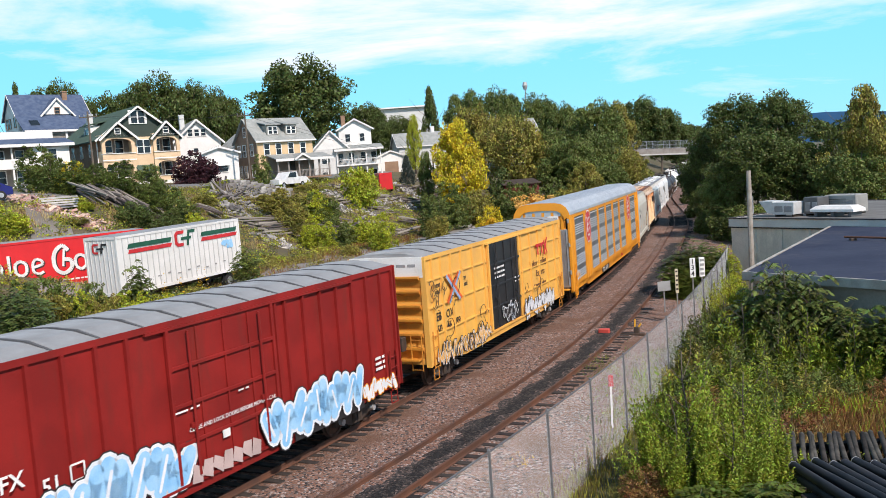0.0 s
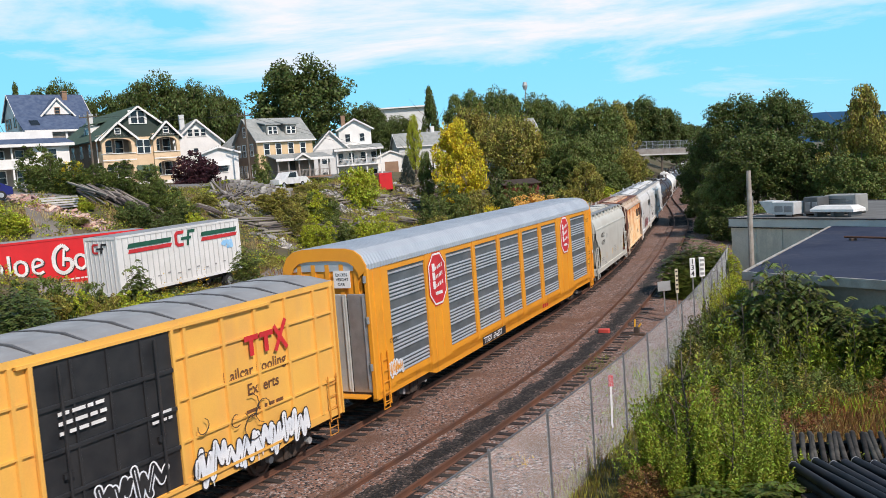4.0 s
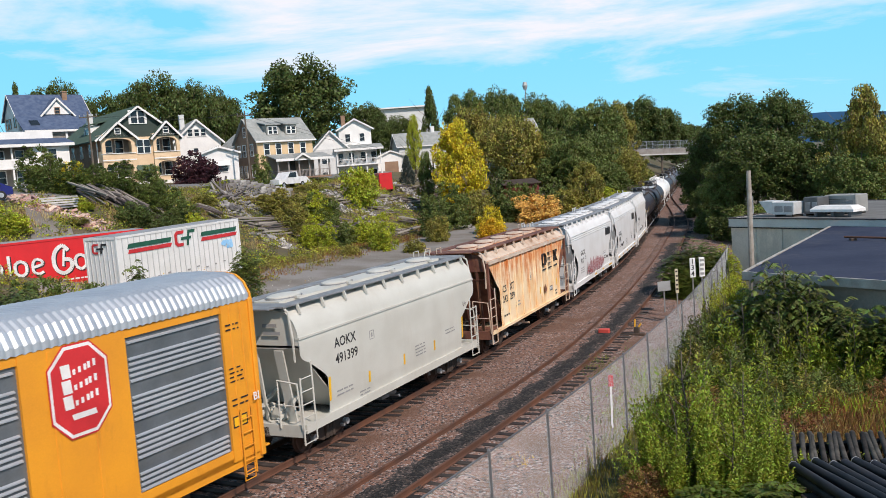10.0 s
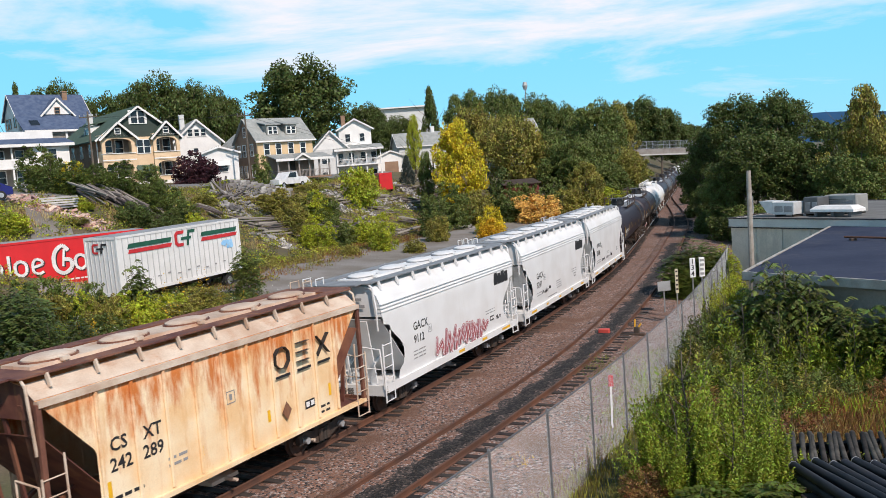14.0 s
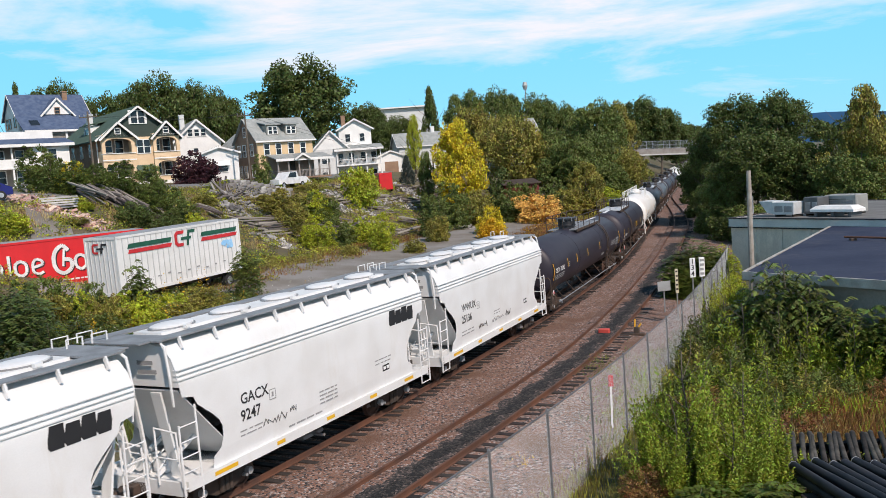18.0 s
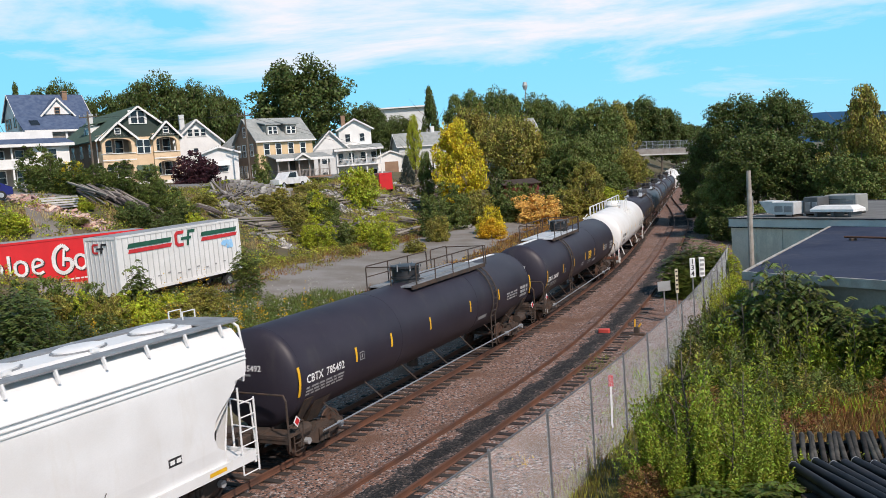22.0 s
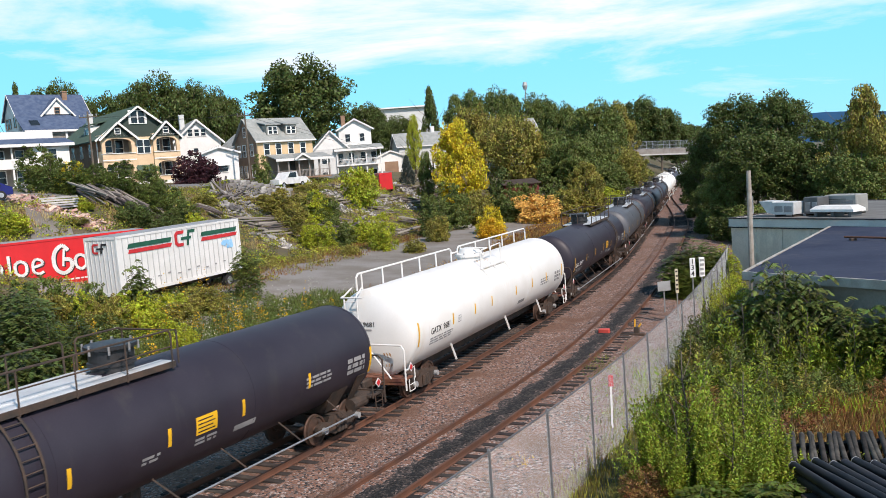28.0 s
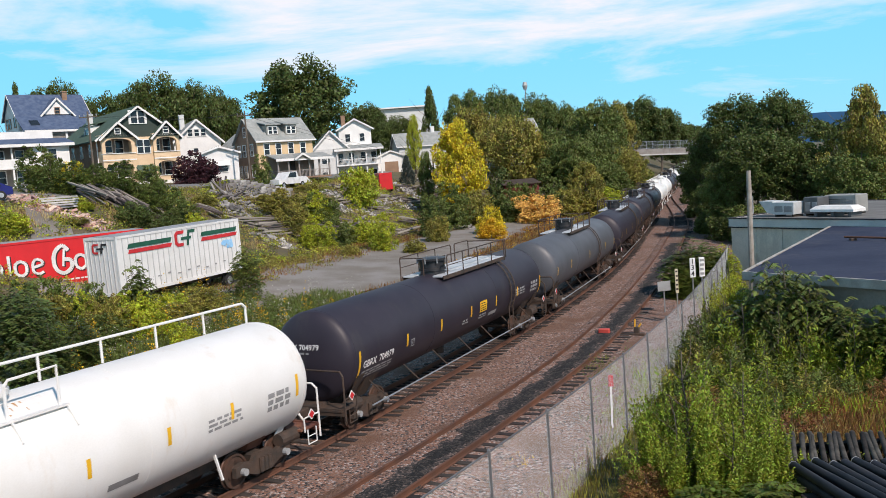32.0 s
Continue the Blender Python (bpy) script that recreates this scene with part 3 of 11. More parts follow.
def running_gear(car, half, L, roll_wheels):
    for c in (-half, half):
        for s in (-1, 1):
            ob = part("side_frame", TRUCK[0], DARK_STEEL, car)
            ob.matrix_basis = pose(c, s * 0.99, 0, 0, 0, 0 if s < 0 else 180)
        part("bolster", TRUCK[2], DARK_STEEL, car).matrix_basis = pose(c, 0, 0)
        for a in (-0.88, 0.88):
            for s in (-1, 1):
                part("bearing_cap", TRUCK[1], CAP, car).matrix_basis = pose(c + a, s * 1.03, 0, 0, 0, 0 if s < 0 else 180)
            w = part("wheelset", TRUCK[3], WHEEL, car, smooth=False)
            w.matrix_basis = pose(c + a, 0, 0.457)
            if roll_wheels:
                WHEELS.append((w, c + a))
    for s in (-1, 1):
        cp = Form()
        x = s * L / 2
        cp.bevel_box(min(x, x + s * 0.62), -0.11, 0.72, max(x, x + s * 0.62), 0.11, 0.98, 0.03)
        cp.bevel_box(min(x + s * 0.55, x + s * 0.8), -0.17, 0.66, max(x + s * 0.55, x + s * 0.8), 0.15, 1.02, 0.05)
        part("coupler", cp, DARK_STEEL, car)
        ho = Form()
        ho.path([(x, 0.28, 0.8), (x + s * 0.3, 0.3, 0.55), (x + s * 0.62, 0.26, 0.48), (x + s * 0.8, 0.2, 0.6)], 0.03, 6)
        part("brake_hose", ho, RUBBER, car)


def ladder(fm, x, y, z0, z1, w=0.42, step=0.36, along=True):
    a = (w / 2, 0) if along else (0, w / 2)
    for s in (-1, 1):
        fm.tube((x + s * a[0], y + s * a[1], z0), (x + s * a[0], y + s * a[1], z1), 0.022, 6)
    z = z0 + 0.04
    while z < z1:
        fm.tube((x - a[0], y - a[1], z), (x + a[0], y + a[1], z), 0.016, 5)
        z += step


def stirrup(fm, x, y, z):
    fm.path([(x - 0.2, y, z), (x - 0.2, y, z - 0.42), (x + 0.2, y, z - 0.42), (x + 0.2, y, z)], 0.02, 5)
    fm.tube((x - 0.2, y, z - 0.2), (x + 0.2, y, z - 0.2), 0.016, 5)


def words(w, rnd):
    """Lengths and starts of the words of a line w metres long."""
    out, x = [], 0.0
    while x < w - 0.03:
        l = min(rnd.uniform(0.14, 0.42), w - x)
        out.append((x, l))
        x += l + rnd.uniform(0.05, 0.09)
    return out


def bars(car, x, y, z, w, h, material, rows=1, gap=0.1, fill=0.55, seed=0, label="small illegible stencilled lines"):
    """Small writing that cannot be read: a plain bar for each word."""
    rnd = random.Random(seed)
    ob = None
    for r in range(rows):
        for a, l in words(w, rnd):
            fm = Form()
            fm.box(x + a, y - 0.004, z - r * gap, x + a + l, y, z - r * gap + h * fill)
            ob = part("stencil", fm, material, car, label)
    return ob


def graffiti(car, x0, x1, z0, z1, y, fills, outline, seed, n=6, slant=0.12, label="spray-painted graffiti letters", fat=0.30):
    """Spray-painted letter shapes that spell nothing: bent strokes with rounded ends, dark outline, pale rim and coloured fill."""
    rnd = random.Random(seed)
    w = (x1 - x0) / n
    g = None

    def strokes(fm, lines, r, dy):
        for pts in lines:
            for (a, b), (c, d) in zip(pts, pts[1:]):
                k = math.hypot(c - a, d - b) or 1e-6
                px_, pz = -(d - b) / k * r, (c - a) / k * r
                fm.add([(a + px_, y - dy, b + pz), (a - px_, y - dy, b - pz), (c - px_, y - dy, d - pz), (c + px_, y - dy, d + pz)], [(0, 1, 2, 3)])
            for a, b in pts:
                fm.add([(a + r * math.cos(q * math.pi / 5), y - dy - 0.0002, b + r * math.sin(q * math.pi / 5)) for q in range(10)], [tuple(range(10))])
    for i in range(n):
        h = (z1 - z0) * rnd.uniform(0.8, 1.0)
        zb_ = z0 + rnd.uniform(0.0, 0.12) * (z1 - z0)
        k = rnd.choice((4, 5, 6))
        up = rnd.random() < 0.5
        shape = [((q + rnd.uniform(0.1, 0.9)) / k * 1.25 - 0.12, (rnd.uniform(0.62, 1.0) if (q % 2 == 0) == up else rnd.uniform(0.0, 0.4))) for q in range(k)]
        pts = [(x0 + i * w + w * (u + rnd.uniform(-0.07, 0.07)) * 1.05 + slant * h * (v - 0.5), zb_ + h * (v + rnd.uniform(-0.05, 0.05))) for u, v in shape]
        ink, halo, body_, gloss = Form(), Form(), Form(), Form()
        r = fat * min(w, h) * rnd.uniform(0.42, 0.58)
        d = 0.0005 * (i % 4)
        strokes(ink, [pts], r + 0.05, d)
        strokes(halo, [pts], r + 0.012, 0.0025 + d)
        strokes(body_, [pts], r * 0.72, 0.005 + d)
        strokes(gloss, [pts[:2]], r * 0.16, 0.0075 + d)
        if rnd.random() < 0.6:
            a, b = pts[rnd.randrange(len(pts))]
            strokes(halo, [[(a, b), (a + rnd.uniform(-0.05, 0.05), b - rnd.uniform(0.15, 0.3) * h)]], r * 0.2, 0.0025 + d)
        g = part("graffiti_letter", ink, outline, car, label)
        part("spray_halo", halo, fills[0], g)
        part("spray_fill", body_, fills[1], g)
        part("spray_stroke", gloss, outline if len(fills) < 3 else fills[2], g)
    return g


def roof_panels(car, L, hw, ze, rise, material, n, label, name="roof_panel"):
    """Pressed cross panels with seams between them."""
    w = L / n
    fm = Form()
    prof = [(-hw, ze - 0.05), (-hw, ze), (-hw * 0.55, ze + rise * 0.75), (0, ze + rise), (hw * 0.55, ze + rise * 0.75), (hw, ze), (hw, ze - 0.05)]
    xs = []
    for a, k in ((0.0, 0.0), (0.06, 0.0), (0.09, 0.035), (0.91, 0.035), (0.94, 0.0), (1.0, 0.0)):
        xs.append([(a * w, y, z + (k if abs(y) < hw * 0.9 else 0)) for y, z in prof])
    fm.loft(xs, True)
    me = fm.mesh(name)
    me.materials.append(material)
    for i in range(n):
        part(name, me, material, car, label if i == 0 else "").matrix_basis = pose(-L / 2 + i * w, 0, 0)
    sm = Form()
    sm.loft([[(a, y, z + (0.05 if abs(y) < hw * 0.9 else 0.015)) for y, z in prof] for a in (-0.03, 0.03)], True)
    ms = sm.mesh("roof_seam")
    ms.materials.append(ROOF_SEAM)
    for i in range(1, n):
        part("roof_seam", ms, ROOF_SEAM, car).matrix_basis = pose(-L / 2 + i * w, 0, 0)


def boxcar(L, side, end, roofm, red):
    car = thing("boxcar", "oxide red high-cube boxcar with pale blue graffiti" if red else "yellow high-cube boxcar with a black plug door and graffiti",
                "boxcar", group="freight train")
    hw, zb, ze = 1.46, 0.95, 4.92
    b = Form()
    b.box(-L / 2, -hw, zb + 0.1, L / 2, hw, ze)
    part("body", b, side, car)
    sill = Form()
    for s in (-1, 1):
        y0, y1 = sorted((s * hw, s * (hw + 0.045)))
        pts = [(-L / 2, zb), (-L / 2 + 1.9, zb - 0.02), (-L / 2 + 3.2, zb - 0.2), (L / 2 - 3.2, zb - 0.2), (L / 2 - 1.9, zb - 0.02), (L / 2, zb), (L / 2, zb + 0.2), (-L / 2, zb + 0.2)]
        sill.slab([(x, y0, z) for x, z in pts], y1 - y0, (0, 1, 0))
    part("side_sill", sill, side, car)
    pl = Form()
    for s in (-1, 1):
        y0, y1 = sorted((s * hw, s * (hw + 0.06)))
        pl.box(-L / 2, y0, ze - 0.14, L / 2, y1, ze + 0.01)
    part("top_plate", pl, side, car)
    under = Form()
    under.box(-L / 2, -0.35, 0.75, L / 2, 0.35, zb + 0.1)
    for k in range(-4, 5):
        under.box(k * L / 10 - 0.05, -1.4, 0.85, k * L / 10 + 0.05, 1.4, zb + 0.1)
    part("underframe", under, DARK_STEEL, car)
    post = Form()
    pd, pw = (0.085, 0.055) if red else (0.075, 0.06)
    post.add([(-pw, 0, zb + 0.2), (-pw * 0.8, -pd, zb + 0.2), (pw * 0.8, -pd, zb + 0.2), (pw, 0, zb + 0.2), (-pw, 0, ze - 0.14), (-pw * 0.8, -pd, ze - 0.14), (pw * 0.8, -pd, ze - 0.14), (pw, 0, ze - 0.14)],
             [(0, 1, 5, 4), (1, 2, 6, 5), (2, 3, 7, 6), (0, 3, 2, 1), (4, 5, 6, 7)])
    me = post.mesh("side_post")
    me.materials.append(side)
    d0, d1 = (-2.75, 1.4) if red else (-2.08, 1.67)
    xs = [-7.73, -6.9, -6.07, -5.24, -4.4, -3.56, 1.6, 2.04, 2.86, 3.69, 4.52, 5.34, 6.16, 7.0, 7.73] if red else [-8.08, -7.55, -6.75, -5.85, -4.85, -3.72, -2.5, 2.1, 3.4, 4.65, 5.95, 7.25, 8.08]
    for x in xs:
        for s in (-1, 1):
            part("side_post", me, side, car).matrix_basis = pose(x, s * hw, 0, 0, 0, 0 if s < 0 else 180)
    if not red:
        for z in (2.0, 3.0, 4.0):
            for a, c in ((-L / 2, d0), (d1, L / 2)):
                st = Form()
                st.box(a + 0.1, -hw - 0.06, z, c - 0.1, -hw, z + 0.05)
                part("side_stringer", st, side, car)
    # doors
    ym = -hw - 0.05
    dm = BLACK_DOOR if not red else RED_CAR
    edges = [(d0, d1)] if not red else [(d0 + 0.35, d1)]
    for j, (a, c) in enumerate(edges):
        dr = Form()
        dr.box(a, ym - (0.03 if j else 0.0), zb + 0.12, c, -hw + 0.01, ze - 0.2)
        door = part("door", dr, dm, car, "black sliding plug door" if not red else "oxide red plug door")
        for k in range(1, 4):
            z = zb + 0.12 + k * (ze - 0.32 - zb) / 4
            rb = Form()
            rb.bevel_box(a + 0.05, ym - 0.06, z - 0.045, c - 0.05, ym, z + 0.045, 0.012)
            part("door_rib", rb, dm, door)
        for k in range(1, 4):
            x = a + k * (c - a) / 4
            rb = Form()
            rb.bevel_box(x - 0.03, ym - 0.05, zb + 0.15, x + 0.03, ym, ze - 0.25, 0.01)
            part("door_post", rb, dm, door)
        for x, z in ((a, zb + 0.12), (c, zb + 0.12)):
            rb = Form()
            rb.bevel_box(x - 0.05, ym - 0.07, z, x + 0.05, ym + 0.04, ze - 0.2, 0.012)
            part("door_stile", rb, side, door)
        for x in (a + 0.6, c - 0.6):
            rods = Form()
            rods.tube((x, ym - 0.10, zb + 0.2), (x, ym - 0.10, ze - 0.3), 0.035, 8)
            rods.box(x - 0.12, ym - 0.09, 2.3, x + 0.12, ym - 0.03, 2.42)
            part("lock_rod", rods, dm if red else BLACK_DOOR, door)
    tr_ = Form()
    for z in (zb + 0.02, ze - 0.2):
        tr_.box(d0 - 0.3, ym - 0.06, z, d1 + (3.6 if not red else 3.9), -hw, z + 0.07)
    part("door_track", tr_, side, car)
    # corrugated ends
    for s in (-1, 1):
        en = Form()
        for k in range(6):
            z = zb + 0.3 + k * (ze - zb - 0.9) / 6
            h = (ze - zb - 0.9) / 6
            x = s * L / 2
            ring = lambda y: [(x, y, z + 0.02), (x + s * 0.05, y, z + h * 0.5), (x + s * 0.17, y, z + h * 0.72), (x + s * 0.17, y, z + h * 0.84), (x, y, z + h - 0.06)]
            en.loft([ring(-hw + 0.14), ring(hw - 0.14)], True)
        part("end_corrugation", en, end, car)
        for t in (-1, 1):
            ec = Form()
            ec.box(min(s * L / 2, s * (L / 2 + 0.05)), t * hw - 0.1, zb, max(s * L / 2, s * (L / 2 + 0.05)), t * hw + 0.1, ze)
            part("corner_post", ec, side, car)
        cap = Form()
        x = s * L / 2
        cap.box(min(x, x + s * 0.06), -hw, ze - 0.72, max(x, x + s * 0.06), hw, ze + 0.02)
        part("end_cap", cap, RED_CAR if red else WHITE_END, car)
        ld = Form()
        ladder(ld, x + s * 0.16, -hw + 0.4, zb - 0.1, zb + 1.2, along=False)
        ladder(ld, x - s * 0.45, -hw - 0.1, zb - 0.1, zb + 1.25)
        stirrup(ld, x - s * 0.45, -hw - 0.03, zb - 0.1)
        part("end_ladder", ld, end, car)
        pf = Form()
        pf.box(min(x, x + s * 0.35), -1.2, zb + 0.28, max(x, x + s * 0.35), 0.6, zb + 0.33)
        part("crossover_platform", pf, end, car)
    bx = Form()
    bx.bevel_box(-L / 2 - 0.42, -0.65, 1.6, -L / 2 - 0.1, 0.05, 2.1, 0.03)
    part("brake_gearbox", bx, DARK_STEEL, car)
    roof_panels(car, L, hw + 0.03, ze + 0.01, 0.17, roofm, 13, "ribbed galvanised roof panel")
    running_gear(car, L / 2 - 2.15, L, True)
    y = -hw - 0.008
    if not red:
        for yy, wd in ((-1.2, 0.8), (0.1, 1.0)):
            for a, l in words(wd, random.Random(5)):
                en = Form()
                en.box(-L / 2 - 0.066, yy + a, ze - 0.34, -L / 2 - 0.06, yy + a + l, ze - 0.24)
                part("stencil", en, GREY_LINE, car, "small stencilled marks on the white end cap")
    if red:
        for i, (s_, x, z) in enumerate((("FX", -6.95, 2.5), ("51", -6.05, 2.15), ("72", -6.95, 1.95))):
            lettering(s_, 0.46, WHITE, car, on_side(x, y - 0.09, z))
        graffiti(car, -6.2, -2.15, 0.8, 2.2, y - 0.095, (WHITE_SPRAY, BLUE_SPRAY, WHITE_SPRAY), BLACK_SPRAY, 3, 5, 0.12, fat=0.62, label="pale blue and white graffiti letters")
        graffiti(car, 0.7, 5.3, 0.95, 2.05, y - 0.14, (WHITE_SPRAY, BLUE_SPRAY, WHITE_SPRAY), BLACK_SPRAY, 9, 6, 0.12, fat=0.62, label="pale blue and white graffiti letters")
        graffiti(car, 5.5, 7.4, 0.9, 1.5, y - 0.095, (WHITE_SPRAY, WHITE_SPRAY), AR_Y, 29, 4, 0.12, label="small white and orange graffiti letters")
        sk = Form()
        for k in range(8):
            a = 1.9 + 0.44 * k
            sk.slab([(a, y - 0.12, 0.79), (a + 0.46, y - 0.12, 0.79), (a + 0.46, y - 0.12, 1.06 - 0.05 * (k % 3)), (a, y - 0.12, 1.02 + 0.05 * (k % 2))], -0.003, (0, 1, 0))
        part("spray_patch", sk, BLACK_SPRAY, car, "black sprayed band along the sill")
        sp = Form()
        for q in range(7):
            a = -2.1 + q * 0.36
            sp.slab([(a, y - 0.13, 1.0 + 0.1 * (q % 3)), (a + 0.35, y - 0.13, 0.95), (a + 0.4, y - 0.13, 1.3 + 0.12 * (q % 2)), (a + 0.1, y - 0.13, 1.45)], -0.003, (0, 1, 0))
        part("spray_patch", sp, mat("pinkish overspray", (0.55, 0.42, 0.40), 0.6), car, "pinkish white overspray patch")
        lettering("CLOSE AND LOCK DOORS BEFORE MOVING CAR", 0.145, WHITE, car, on_side(-2.0, y - 0.105, 2.22))
        bars(car, -2.4, y - 0.11, 2.75, 0.8, 0.08, WHITE, 1, seed=2)
        bars(car, -0.2, y - 0.11, 2.75, 0.4, 0.08, WHITE, 1, seed=3)
        bars(car, L / 2 - 1.5, y - 0.06, 2.05, 0.55, 0.16, WHITE, 3, 0.17, seed=5)
        sq = Form()
        for k in range(4):
            a = [(0, 0), (0.42, 0), (0.42, 0.42), (0, 0.42)][k]
            c = [(0.42, 0), (0.42, 0.42), (0, 0.42), (0, 0)][k]
            sq.beam((-5.35 + a[0] * 0.8, y - 0.09, 2.2 + a[1] * 0.8), (-5.35 + c[0] * 0.8, y - 0.09, 2.2 + c[1] * 0.8), 0.045, 0.004, (0, 1, 0))
        part("stencil_box", sq, WHITE, car, "white outlined square stencil")
        lb = Form()
        for x, z in ((-0.9, 1.75),):
            lb.box(x, y - 0.12, z, x + 0.26, y - 0.11, z + 0.2)
        part("placard", lb, WHITE, car, "small white paper placards")
    else:
        for s_, x, z, size in (("FB", -7.4, 2.46, 0.44), ("OX", -6.52, 2.44, 0.44), ("50", -7.38, 2.0, 0.44), ("46", -6.5, 2.0, 0.44), ("89", -5.67, 2.0, 0.44),
                               ("any", -4.82, 3.62, 0.28), ("road", -4.84, 3.37, 0.28), ("next", -7.38, 3.68, 0.28), ("load", -7.4, 3.45, 0.28)):
            lettering(s_, size, BLACK, car, on_side(x, y - 0.01, z))
        c = (-5.8, 3.5)
        ORANGE_MARK, BLUE_MARK = mat("faded orange mark", (0.75, 0.13, 0.03), 0.6), mat("faded blue mark", (0.30, 0.42, 0.62), 0.6)
        for j, (m_, off, sg) in enumerate(((BLUE_MARK, 0.1, 1), (ORANGE_MARK, -0.1, 1), (ORANGE_MARK, 0.1, -1), (BLUE_MARK, -0.1, -1))):
            xm = Form()
            q = y - 0.085 - j * 0.004
            xm.beam((c[0] - 0.58 + off, q, c[1] - 0.52 * sg), (c[0] + 0.58 + off, q, c[1] + 0.52 * sg), 0.13, 0.004, (0, 1, 0))
            part("emblem_bar", xm, m_, car, "faded blue and orange crossed emblem bar")
        for k, x in enumerate((4.12, 4.72)):
            tt = Form()
            tt.slab([(x, y - 0.085, 3.92), (x + 0.55, y - 0.085, 3.92), (x + 0.55, y - 0.085, 4.06), (x, y - 0.085, 4.06)], -0.004, (0, 1, 0))
            tt.slab([(x + 0.18, y - 0.085, 3.52), (x + 0.34, y - 0.085, 3.52), (x + 0.34, y - 0.085, 3.92), (x + 0.18, y - 0.085, 3.92)], -0.004, (0, 1, 0))
            part("emblem", tt, RED_MARK, car, "red angular company emblem")
        for sg in (1, -1):
            tt = Form()
            tt.beam((5.58 - 0.25 * sg, y - 0.088 - 0.003 * sg, 3.45), (5.58 + 0.25 * sg, y - 0.088 - 0.003 * sg, 4.12 + 0.12 * (sg > 0)), 0.13, 0.004, (0, 1, 0))
            part("emblem", tt, RED_MARK, car, "red angular company emblem")
        BROWN_MARK = mat("brown faded lettering", (0.16, 0.07, 0.03), 0.6)
        for s_, x, z in (("Railcar Pooling", 3.3, 3.02), ("Experts", 4.15, 2.52)):
            lettering(s_, 0.42, BROWN_MARK, car, on_side(x, y - 0.01, z))
        bars(car, 4.05, y - 0.01, 2.0, 1.5, 0.26, BROWN_MARK, 1, seed=20, label="faded brown lettering")
        # loose thin spray lines over the paint
        rnd = random.Random(77)
        for q in range(26):
            x, z = (rnd.uniform(-7.9, -5.6), rnd.uniform(2.6, 3.9)) if q < 10 else ((rnd.uniform(-7.0, -2.4), rnd.uniform(1.0, 2.1)) if q < 20 else (rnd.uniform(2.2, 7.2), rnd.uniform(1.2, 2.3)))
            r, a0 = rnd.uniform(0.12, 0.3), rnd.uniform(0, 6)
            ln_ = Form()
            ln_.path([(x + r * math.cos(a0 + k * 0.55) * (1 + 0.06 * k), y - 0.125, z + r * 1.2 * math.sin(a0 + k * 0.55)) for k in range(9)], 0.012, 4)
            part("spray_line", ln_, BLACK_SPRAY, car, "thin black spray line")
        graffiti(car, -7.6, -2.3, 0.78, 1.55, y - 0.085, (WHITE_SPRAY, FBOX_Y), BLACK_SPRAY, 5, 11, 0.12, fat=0.22, label="white and black graffiti letters")
        graffiti(car, 2.0, 6.5, 0.75, 1.75, y - 0.085, (WHITE_SPRAY, WHITE_SPRAY), BLACK_SPRAY, 15, 8, 0.12, fat=0.26, label="white and black graffiti letters")
        graffiti(car, -0.9, 1.0, 1.2, 1.9, y - 0.12, (BLACK_DOOR, BLACK_DOOR), WHITE_SPRAY, 25, 4, 0.12, label="white outlined graffiti on the black door")
        bars(car, -1.6, y - 0.12, 3.6, 1.2, 0.14, WHITE, 3, 0.2, seed=12)
        bars(car, 0.8, y - 0.12, 2.9, 0.6, 0.12, WHITE, 2, 0.17, seed=13)
    return car, L / 2 - 2.15


